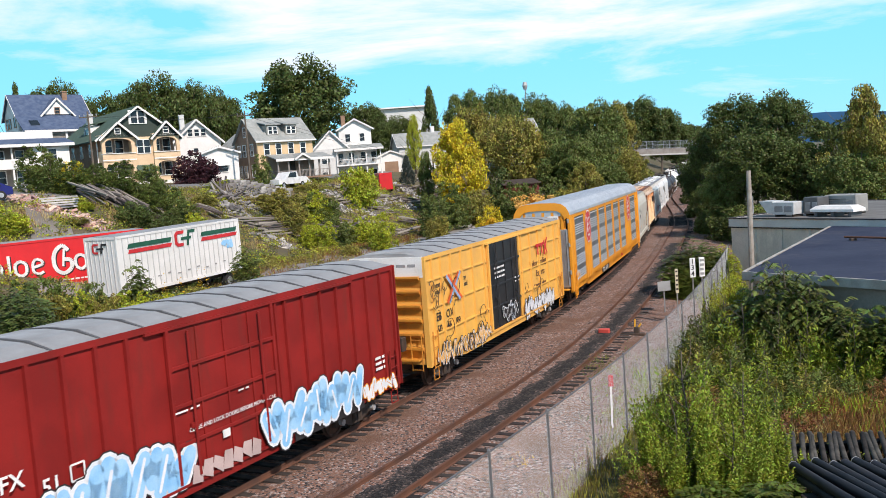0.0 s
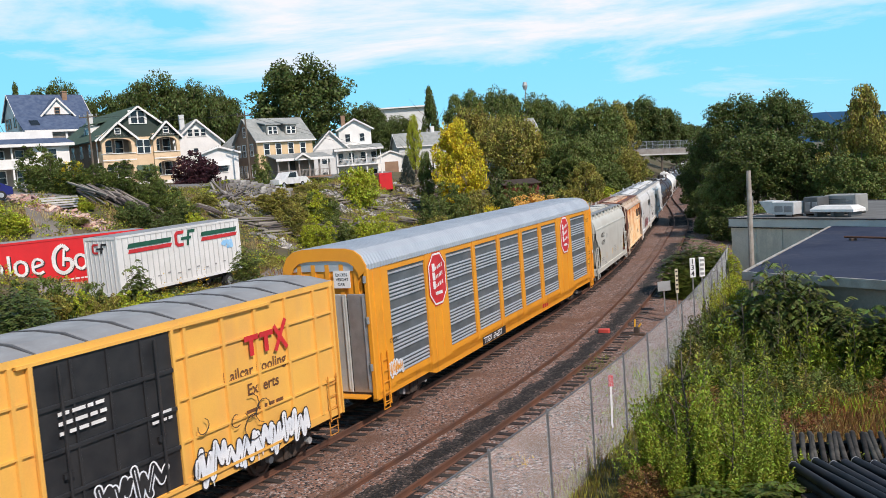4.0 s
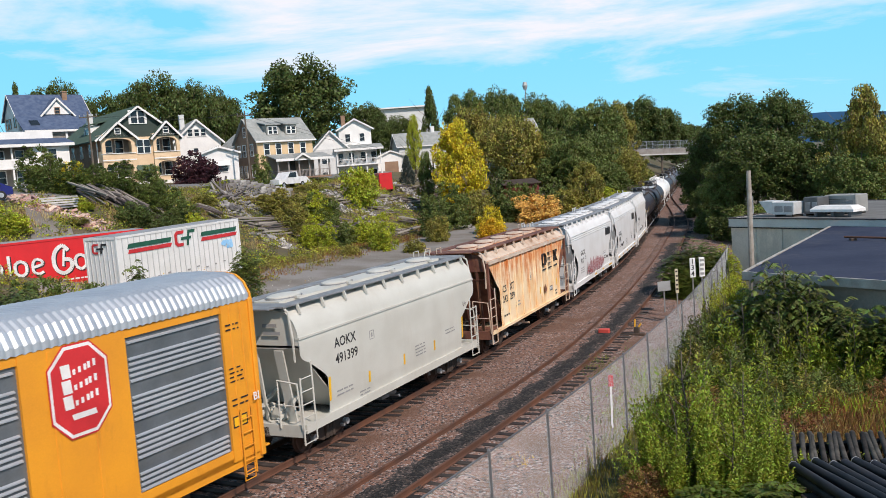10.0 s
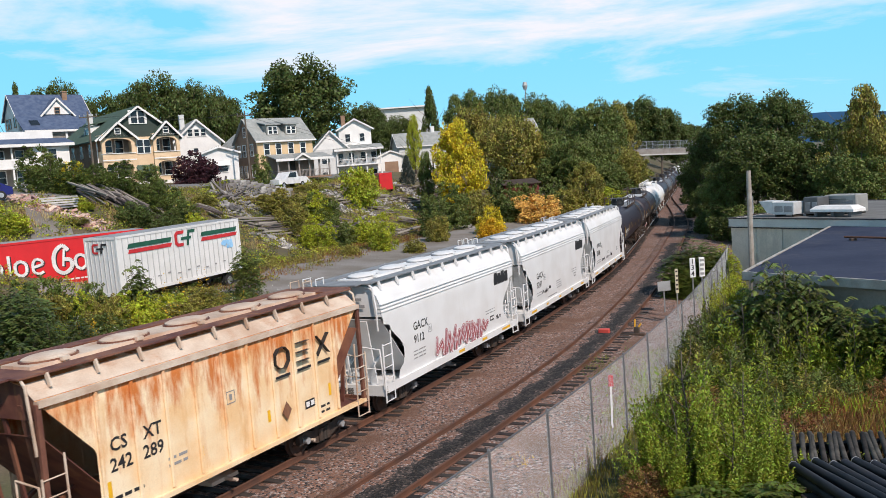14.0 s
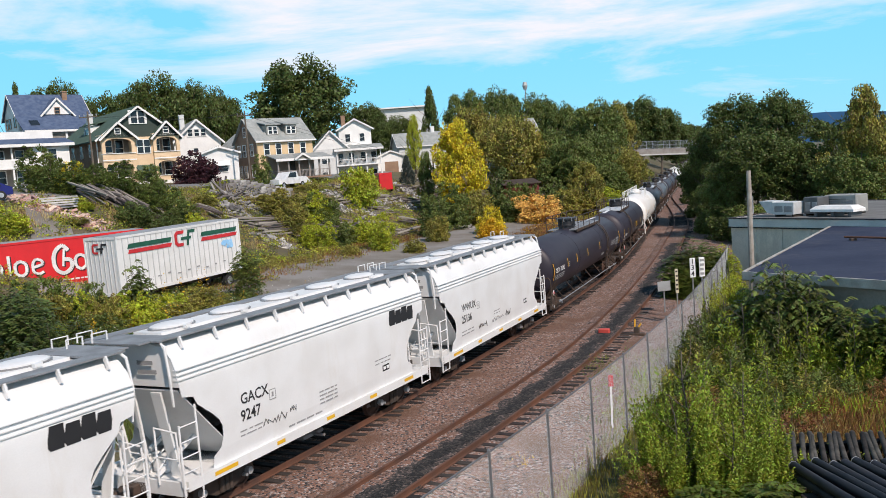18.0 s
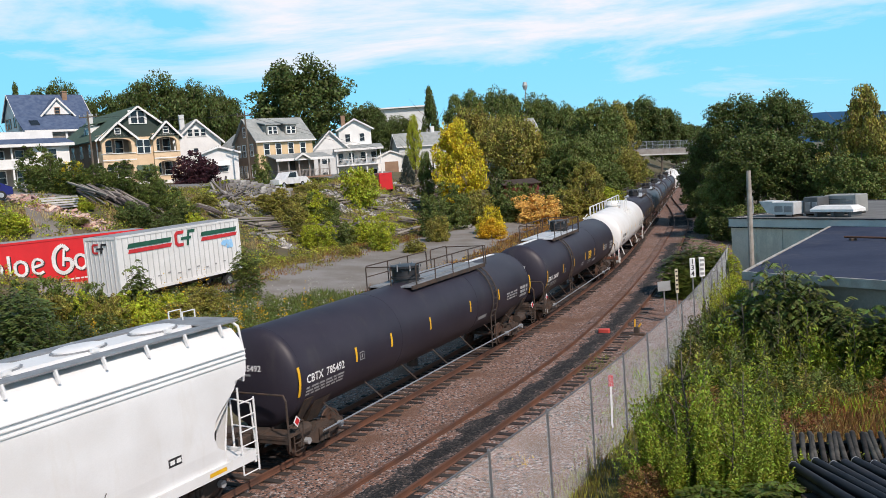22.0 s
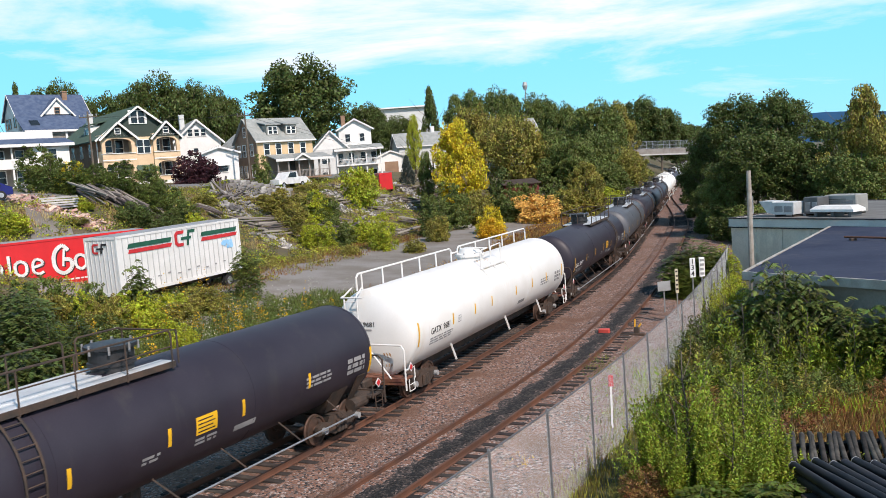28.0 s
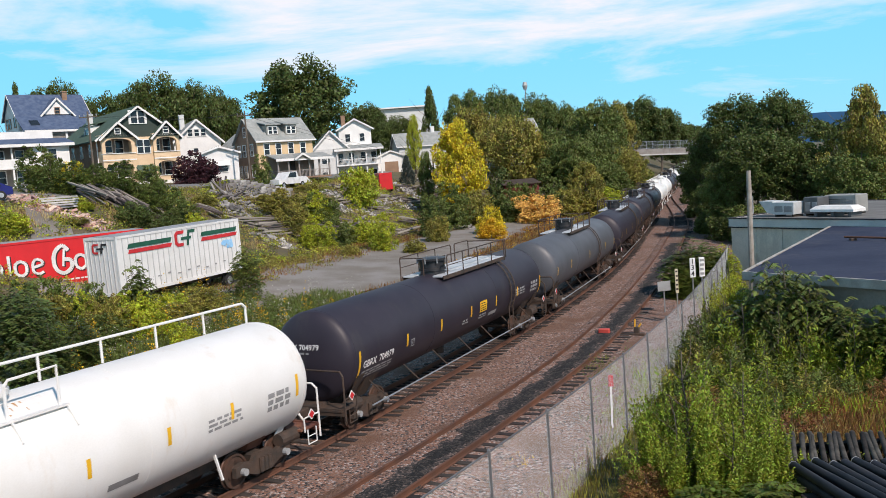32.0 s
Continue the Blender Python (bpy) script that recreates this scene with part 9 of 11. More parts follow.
def build_trailers():
    def box_trailer(name, label, m, L, h, skin, ribs):
        t = thing(name, label, "trailer", m)
        w = 2.55
        f = Form()
        f.bevel_box(0, 0, 1.15, L, w, 1.15 + h, 0.03)
        part("body", f, skin, t)
        f = Form()
        f.box(-0.02, -0.02, 1.12 + h, L + 0.02, w + 0.02, 1.17 + h)
        part("roof", f, ROOF_GALV, t, "dull aluminium trailer roof")
        if ribs:
            rb = Form()
            rb.bevel_box(-0.035, -0.04, 1.3, 0.035, 0, 1.05 + h, 0.012)
            me = rb.mesh("side_rib")
            me.materials.append(RIB_GREY)
            n = int(L / 0.46)
            for k in range(1, n):
                part("side_rib", me, skin, t).matrix_basis = pose(k * L / n, 0, 0)
            for k in range(1, 7):
                part("end_rib", me, skin, t).matrix_basis = pose(0, k * w / 7, 0, 0, 0, -90)
        f = Form()
        f.box(0, -0.04, 1.1, L, 0.03, 1.3)
        f.box(0, -0.04, 1.02 + h, L, 0.03, 1.16 + h)
        f.box(-0.04, 0, 1.1, 0.02, w, 1.3)
        f.box(-0.04, 0, 1.0 + h, 0.02, w, 1.16 + h)
        for a, b in ((-0.04, -0.04), (L - 0.08, -0.04), (-0.04, w - 0.08)):
            f.box(a, b, 1.1, a + 0.12, b + 0.12, 1.16 + h)
        part("frame", f, TRAILER_W if ribs else TRAILER_R, t)
        f = Form()
        f.box(0.4, 0.8, 0.75, L - 0.2, 1.7, 1.12)
        part("chassis", f, DARK_STEEL, t)
        for a in ((L - 1.3,) if ribs else (L - 1.3, L - 2.6)):
            for s in (0.15, 2.05):
                wf = Form()
                wf.tube((a, s, 0.5), (a, s + 0.35, 0.5), 0.5, 18)
                wh = part("wheel", wf, RUBBER, t)
                rf = Form()
                rf.tube((a, s - 0.02, 0.5), (a, s + 0.02, 0.5), 0.26, 14)
                part("rim", rf, STEEL_GREY, wh)
        f = Form()
        for s in (0.4, 2.1):
            f.box(1.6, s, 0, 1.75, s + 0.12, 1.12)
        part("landing_leg", f, STEEL_GREY, t)
        return t
    m = Matrix.Translation((-19.32, 53.0, 0.74)) @ Matrix.Rotation(radians(64), 4, "Z") @ pose(0, 0, 0, 0, -0.9)
    L, h = 11.4, 3.53
    t = box_trailer("semi_trailer", "white ribbed freight trailer with green and red stripes", m, L, h, TRAILER_W, True)
    top = 1.15 + h
    for a, b in ((0.8, 4.5), (7.35, 11.0)):
        for nm, m_, lo, hi in (("green_stripe", GREEN_MARK, 0.80, 0.52), ("red_stripe", RED_MARK, 1.12, 0.88)):
            f = Form()
            f.slab([(a, -0.045, top - lo), (b, -0.045, top - lo), (b + 0.15, -0.045, top - hi), (a + 0.15, -0.045, top - hi)], -0.004, (0, 1, 0))
            part(nm, f, m_, t)
    def swoosh(x, z, s, y, end=False):
        red, dark = Form(), Form()
        def q(pts, fm, dy):
            fm.slab([((x + a * s, y - dy, z + b * s) if not end else (y - dy, -x - a * s, z + b * s)) for a, b in pts], -0.004, (0, 1, 0) if not end else (1, 0, 0))
        q([(0, 0.2), (0.2, 0.0), (0.75, 0.0), (0.8, 0.2), (0.3, 0.2), (0.22, 0.3), (0.22, 0.7), (0.32, 0.8), (0.85, 0.8), (0.9, 1.0), (0.2, 1.0), (0, 0.8)], red, 0)
        q([(0.55, 0.4), (1.5, 0.4), (1.56, 0.58), (0.6, 0.58)], dark, 0.003)
        q([(1.05, 0.0), (1.25, 0.0), (1.4, 0.8), (1.9, 0.8), (1.95, 1.0), (1.25, 1.0)], dark, 0.006)
        e = part("emblem", dark, GREEN_MARK if not end else BLACK, t, "angular two-tone company emblem")
        part("emblem_stroke", red, RED_MARK, e)
    swoosh(4.9, top - 1.22, 1.0, -0.05)
    swoosh(-1.95, top - 0.98, 0.62, -0.05, True)
    for k in range(9):
        bars(t, 2.2 + 0.9 * k, -0.045, 1.75 + 0.08 * (k % 3), 0.3, 0.14, GREY_LINE, 1, seed=90 + k, label="grey scrawled graffiti marks")
    f = Form()
    rnd = random.Random(6)
    for k in range(14):
        a, b = 9.9 + rnd.uniform(-0.5, 0.6), top - 1.75 + rnd.uniform(-0.35, 0.3)
        f.slab([(a, -0.047 - 0.0005 * k, b), (a + 0.28, -0.047 - 0.0005 * k, b + 0.05), (a + 0.2, -0.047 - 0.0005 * k, b + 0.3), (a - 0.05, -0.047 - 0.0005 * k, b + 0.2)], -0.002, (0, 1, 0))
    part("graffiti", f, BLUE_SPRAY, t, "pale blue spray tag")
    # red one behind it
    m = Matrix.Translation((-32.3, 52.8, 0.55)) @ Matrix.Rotation(radians(35), 4, "Z") @ pose(0, 0, 0, 0, -0.6)
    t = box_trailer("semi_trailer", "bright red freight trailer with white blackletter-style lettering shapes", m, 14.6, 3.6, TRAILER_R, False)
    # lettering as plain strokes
    def stroke(x, z, pts, w):
        ink, wh = Form(), Form()
        if len(pts) > 2:
            full = [pts[0]] + list(pts) + [pts[-1]]
            bent = []
            for p0, p1, p2, p3 in zip(full, full[1:], full[2:], full[3:]):
                for k in range(5):
                    q = k / 5
                    bent.append(tuple(0.5 * (2 * b_ + (c_ - a_) * q + (2 * a_ - 5 * b_ + 4 * c_ - d_) * q * q + (3 * b_ - a_ - 3 * c_ + d_) * q ** 3) for a_, b_, c_, d_ in zip(p0, p1, p2, p3)))
            pts = bent + [pts[-1]]
        for (a, b), (c, d) in zip(pts, pts[1:]):
            ink.beam((x + a + 0.06, -0.012, z + b - 0.06), (x + c + 0.06, -0.012, z + d - 0.06), w + 0.06, 0.008, (0, 1, 0))
            wh.beam((x + a, -0.022, z + b), (x + c, -0.022, z + d), w * 1.1, 0.008, (0, 1, 0))
        e = part("lettering", wh, WHITE, t, "large white ornate lettering stroke")
        part("letter_shadow", ink, BLACK, e)
    z = 2.6
    for x in (4.9, 6.35):
        stroke(x, z, [(0, 0.2), (0.3, 0), (0.62, 0.2), (0.62, 0.72), (0.3, 0.92), (0, 0.72), (0, 0.2)], 0.17)
    stroke(6.0, z, [(0, 0), (0, 1.35)], 0.16)
    stroke(7.4, z, [(0.0, 0.45), (0.55, 0.6), (0.5, 0.85), (0.2, 0.95), (0, 0.7), (0, 0.2), (0.3, 0), (0.6, 0.12)], 0.15)
    stroke(8.65, z, [(0.95, 1.3), (0.6, 1.65), (0.15, 1.3), (0, 0.7), (0.15, 0.1), (0.6, -0.15), (1.05, 0.15), (1.05, 0.65), (0.65, 0.75)], 0.22)
    stroke(9.1, z, [(0.1, 0.3), (0.25, 1.4)], 0.12)
    for x in (10.0, 10.9):
        stroke(x, z, [(0, 0.2), (0.3, 0), (0.62, 0.2), (0.62, 0.72), (0.3, 0.92), (0, 0.72), (0, 0.2)], 0.17)
    stroke(11.8, z, [(0.6, 0.1), (0.2, 0.05), (0, 0.3), (0.1, 0.8), (0.6, 0.9), (0.6, 0), (0.6, 1.4)], 0.17)
    bars(t, 9.0, -0.02, 1.95, 2.0, 0.18, WHITE, 1, seed=101)


# ---- houses ----
def paint(name, c, c2=None, rough=0.75):
    return mat(name, c, rough, color2=c2 or tuple(k * 0.88 for k in c), scale=0.8, bump=0.12, bscale=8, fine=0.06)


TAN = paint("tan brick", (0.72, 0.55, 0.36), (0.64, 0.47, 0.30))
BROWN_BRICK = paint("brown brick", (0.30, 0.19, 0.12), (0.24, 0.145, 0.095))
OCHRE = paint("ochre brick", (0.66, 0.49, 0.29), (0.57, 0.41, 0.23))
SIDING_W = paint("white clapboard", (0.78, 0.78, 0.76))
SIDING_G = paint("grey white clapboard", (0.62, 0.63, 0.62))
TRIM_W = paint("white trim", (0.80, 0.80, 0.78))
ROOF_GREEN = mat("green shingles", (0.045, 0.085, 0.06), 0.9, color2=(0.065, 0.105, 0.075), scale=1.5, bump=0.6, bscale=5, fine=0.15)
ROOF_GREY = mat("grey green shingles", (0.24, 0.26, 0.25), 0.9, color2=(0.32, 0.335, 0.32), scale=1.2, bump=0.6, bscale=5, fine=0.15)
ROOF_BLUE2 = mat("slate blue shingles", (0.050, 0.080, 0.15), 0.9, color2=(0.085, 0.12, 0.195), scale=1.8, bump=0.5, bscale=5)
DARK_TRIM = paint("dark green gable shingles", (0.035, 0.055, 0.045))
GLASS = mat("dark window glass", (0.02, 0.024, 0.03), 0.12, fine=0.02)
# Dark sheets in this brown paint the shade inside the porches.
SHADE = paint("painted porch shade", (0.26, 0.23, 0.20))


def window(parent, x, y, z, w, h, axis, trim=None, panes=2):
    """A window on a wall: axis 'x' runs along the front (facing -y), 'l' along the left side (facing -x)."""
    fr = Form()
    t = 0.09
    for a, b, c, d in ((-w / 2 - t, -t, w / 2 + t, 0), (-w / 2 - t, h, w / 2 + t, h + t), (-w / 2 - t, 0, -w / 2, h), (w / 2, 0, w / 2 + t, h), (-w / 2, h / 2 - 0.03, w / 2, h / 2 + 0.03)):
        fr.box(a, -0.07, b, c, 0.02, d)
    win = part("window", fr, trim or TRIM_W, parent)
    win.matrix_basis = pose(x, y, z) if axis == "x" else pose(x, y, z, 0, 0, -90)
    for k in range(panes):
        g = Form()
        g.box(-w / 2, -0.03, k * h / panes + 0.02, w / 2, -0.01, (k + 1) * h / panes - 0.02)
        part("pane", g, GLASS, win)
    return win


def gable(parent, x0, x1, y0, y1, z, rise, material, ridge="y", over=0.4, wall=None, thick=0.14, trim=TRIM_W):
    """A pitched roof of two slabs, with the end triangles of the wall."""
    f = Form()
    if ridge == "y":
        xm = (x0 + x1) / 2
        k = rise / (xm - x0)
        for s in (-1, 1):
            xe = xm + s * (xm - x0 + over)
            ze = z - k * over
            f.slab([(xm, y0 - over, z + rise), (xe, y0 - over, ze), (xe, y1 + over, ze), (xm, y1 + over, z + rise)], thick)
        roof = part("roof", f, material, parent)
        if wall:
            g = Form()
            g.slab([(x0, y0, z), (x1, y0, z), (xm, y0, z + rise)], y1 - y0, (0, 1, 0))
            part("gable_wall", g, wall, parent)
        if trim:
            b = Form()
            for s in (-1, 1):
                b.beam((xm, y0 - over - 0.02, z + rise + 0.0), (xm + s * (xm - x0 + over), y0 - over - 0.02, z - k * over), 0.06, 0.24, (0, 0, 1))
            part("barge_board", b, trim, roof)
    else:
        ym = (y0 + y1) / 2
        k = rise / (ym - y0)
        for s in (-1, 1):
            ye = ym + s * (ym - y0 + over)
            ze = z - k * over
            f.slab([(x0 - over, ym, z + rise), (x0 - over, ye, ze), (x1 + over, ye, ze), (x1 + over, ym, z + rise)], thick)
        roof = part("roof", f, material, parent)
        if wall:
            g = Form()
            g.slab([(x0, y0, z), (x0, y1, z), (x0, ym, z + rise)], x1 - x0, (1, 0, 0))
            part("gable_wall", g, wall, parent)
        if trim:
            b = Form()
            for xx in (x0 - over - 0.02, x1 + over + 0.02):
                for s in (-1, 1):
                    b.beam((xx, ym, z + rise), (xx, ym + s * (ym - y0 + over), z - k * over), 0.06, 0.22, (0, 0, 1))
            b.box(x0 - over, y0 - over - 0.05, z - k * over - 0.1, x1 + over, y0 - over, z - k * over + 0.12)
            part("barge_board", b, trim, roof)
    return roof


def porch(parent, x0, x1, y0, y1, z, h, post_m, roof_m=None, n=4, rail=True, slope=0.35, floor_m=None):
    f = Form()
    f.box(x0, y0, z - 0.2, x1, y1, z)
    part("porch_floor", f, floor_m or post_m, parent)
    for k in range(n):
        x = x0 + 0.12 + k * (x1 - x0 - 0.24) / (n - 1)
        f = Form()
        f.bevel_box(x - 0.1, y0 + 0.05, z, x + 0.1, y0 + 0.25, z + h, 0.02)
        part("porch_post", f, post_m, parent)
    if rail:
        f = Form()
        f.box(x0, y0 + 0.1, z + 0.85, x1, y0 + 0.18, z + 0.93)
        x = x0 + 0.1
        while x < x1:
            f.box(x, y0 + 0.12, z, x + 0.05, y0 + 0.16, z + 0.85)
            x += 0.2
        f.box(x0 + 0.05, y0 + 0.15, z + 0.85, x0 + 0.12, y1, z + 0.93)
        part("porch_railing", f, post_m, parent)
    if roof_m:
        f = Form()
        f.slab([(x0 - 0.35, y0 - 0.4, z + h), (x1 + 0.35, y0 - 0.4, z + h), (x1 + 0.35, y1, z + h + slope), (x0 - 0.35, y1, z + h + slope)], 0.14)
        part("porch_roof", f, roof_m, parent)
        f = Form()
        f.box(x0 - 0.36, y0 - 0.44, z + h - 0.2, x1 + 0.36, y0 - 0.36, z + h + 0.12)
        part("porch_fascia", f, TRIM_W, parent)


def house_at(x, y, z, rz, label, name="house"):
    return thing(name, label, "house", pose(x, y, z, 0, 0, rz))


def body(h, x0, x1, y0, y1, z0, z1, m_):
    f = Form()
    f.box(x0, y0, z0, x1, y1, z1)
    return part("wall", f, m_, h)


def chimney(h, x, y, z, t, m_):
    f = Form()
    f.bevel_box(x - 0.35, y - 0.35, z, x + 0.35, y + 0.35, z + t, 0.03)
    f.bevel_box(x - 0.42, y - 0.42, z + t, x + 0.42, y + 0.42, z + t + 0.15, 0.03)
    part("chimney", f, m_, h)


def tan_house():
    h = house_at(-39.9, 108.0, 9.3, 38, "tan brick two-flat house with green roof and arched porches")
    W, Dp, ze = 9.7, 18.0, 5.5
    body(h, 0.0, W, 2.2, Dp, -2.0, ze, BROWN_BRICK)
    # Sheet coloured for the shade behind the arches.
    body(h, 0.45, W - 0.45, 2.19, 2.22, 0, ze, SHADE)
    # porch bays: piers, spandrels and floors
    bays = [(0.0, 4.0), (6.3, W)]
    for a, b in bays:
        for z, hh in ((0.0, 2.6), (2.95, 2.6)):
            for x in (a, b - 0.42):
                f = Form()
                f.box(x, 0, z, x + 0.42, 0.4, z + hh)
                part("porch_pier", f, TAN, h)
            f = Form()
            f.box(a + 0.42, 0.02, z, b - 0.42, 0.36, z + 0.6)
            part("parapet", f, TAN, h)
            f = Form()
            n = 10
            pts = [(a + 0.42, z + hh - 0.05)]
            for i in range(n + 1):
                t = i / n
                pts.append((a + 0.42 + t * (b - a - 0.84), z + hh - 0.6 + 0.42 * math.sin(math.pi * t) ** 0.5))
            pts += [(b - 0.42, z + hh - 0.05)]
            f.slab([(x, 0.02, q) for x, q in pts], 0.36, (0, 1, 0))
            part("arch", f, TAN, h)
            f = Form()
            f.box(a, -0.05, z + hh - 0.02, b, 2.2, z + hh + 0.33)
            part("porch_floor", f, TAN, h)
            for y1, za, zc_ in ((0.4, z + 0.58, z + 0.66), (0.0, z + hh + 0.1, z + hh + 0.24)):
                f = Form()
                f.box(a - 0.05, -0.1, za, b + 0.05, y1, zc_)
                part("stone_band", f, TRIM_W, h)
            window(h, (a + b) / 2 - 0.6, 2.18, z + 0.9, 0.9, 1.4, "x")
            window(h, (a + b) / 2 + 0.8, 2.18, z + 0.3, 0.9, 2.0, "x")
            f = Form()
            f.box(a + 0.02, 0.4, z, a + 0.2, 2.2, z + 0.95)
            f.box(b - 0.2, 0.4, z, b - 0.02, 2.2, z + 0.6)
            part("parapet", f, TAN, h)
        gable(h, a, b, -0.1, 3.0, ze, 1.75, ROOF_GREEN, "y", 0.4, DARK_TRIM)
        window(h, (a + b) / 2, -0.12, ze + 0.45, 0.6, 0.6, "x")
    f = Form()
    f.box(4.0, 0.35, -1.5, 6.3, 2.2, ze)
    part("wall", f, TAN, h)
    window(h, 4.75, 0.33, 3.5, 0.7, 1.6, "x")
    window(h, 5.6, 0.33, 3.5, 0.7, 1.6, "x")
    f = Form()
    f.slab([(3.9, -0.9, 1.15), (6.4, -0.9, 1.15), (6.4, 0.35, 1.9), (3.9, 0.35, 1.9)], 0.12)
    part("awning", f, ROOF_GREEN, h)
    f = Form()
    f.box(4.5, 0.28, -0.9, 5.8, 0.36, 1.15)
    part("door", f, BLACK_DOOR, h)
    f = Form()
    f.box(-0.1, -0.1, -2.0, W + 0.1, 2.2, 0.0)
    part("basement_wall", f, SIDING_W, h)
    gable(h, -0.2, W + 0.2, 0.6, Dp, ze, 3.7, ROOF_GREEN, "y", 0.5, DARK_TRIM)
    window(h, W / 2 - 0.45, 0.55, ze + 1.7, 0.75, 1.5, "x")
    window(h, W / 2 + 0.45, 0.55, ze + 1.7, 0.75, 1.5, "x")
    for x in (W / 2 - 1.0, W / 2 + 1.0):
        f = Form()
        f.bevel_box(x - 0.14, 0.5, ze + 1.6, x + 0.14, 0.58, ze + 3.3, 0.01)
        part("shutter", f, TRIM_W, h)
    for y in (4.5, 8.0, 11.5, 15.0):
        for z in (0.6, 3.5):
            window(h, -0.02, y, z, 0.85, 1.5, "l")
    # side dormer
    f = Form()
    f.box(1.0, 7.0, ze + 0.4, 3.4, 9.6, ze + 2.0)
    part("dormer", f, SIDING_W, h)
    f = Form()
    f.slab([(0.6, 6.6, ze + 2.0), (0.6, 10.0, ze + 2.0), (4.2, 10.0, ze + 2.7), (4.2, 6.6, ze + 2.7)], 0.12)
    part("dormer_roof", f, ROOF_GREEN, h)
    window(h, 0.98, 8.3, ze + 0.8, 1.2, 0.9, "l")
    f = Form()
    f.tube((-0.08, 1.6, -1), (-0.08, 1.6, ze - 0.2), 0.07, 8)
    part("downpipe", f, TRIM_W, h)
    chimney(h, 2.6, 12.0, ze + 1.5, 2.2, SIDING_G)


def deck_house():
    h = house_at(-54.7, 100.1, 9.6, 40, "white two-storey house with deep double porches")
    W, X, e = 9.7, 13.7, 4.9
    body(h, 0, X, 2.4, 8, -1.6, e, SIDING_W)
    body(h, W, X, 0.0, 2.4, -1.6, e, SIDING_W)
    # Back of the double porch, its shade put into the colour.
    body(h, 0.1, W - 0.1, 2.3, 2.39, 0, e, SHADE)
    for z in (0.0, 2.35):
        porch(h, 0, W, 0, 2.4, z, 2.3, TRIM_W, None, 5, False)
        if z > 1:
            f = Form()
            f.box(0, 0.05, z - 0.15, W, 0.14, z + 0.95)
            part("parapet", f, SIDING_W, h)
        else:
            f = Form()
            f.box(0, 0.05, z - 0.6, W, 0.14, z + 0.1)
            part("skirting", f, SIDING_G, h)
        for x in (1.6, 4.0, 6.4, 8.6):
            window(h, x, 2.28, z + 0.5, 0.9, 1.5, "x")
    f = Form()
    f.slab([(-0.5, -0.6, e), (X + 0.5, -0.6, e), (X + 0.5, 2.7, e + 0.75), (-0.5, 2.7, e + 0.75)], 0.15)
    part("roof", f, ROOF_BLUE2, h)
    f = Form()
    f.box(-0.5, -0.65, e - 0.25, X + 0.5, -0.55, e + 0.1)
    part("fascia", f, TRIM_W, h)
    f = Form()
    f.box(-0.4, 2.7, e + 0.4, X - 0.9, 8.0, e + 1.75)
    part("upper_wall", f, SIDING_W, h)
    window(h, W + 2.0, -0.02, 0.6, 0.9, 1.4, "x")
    window(h, W + 2.0, -0.02, 2.9, 0.9, 1.4, "x")


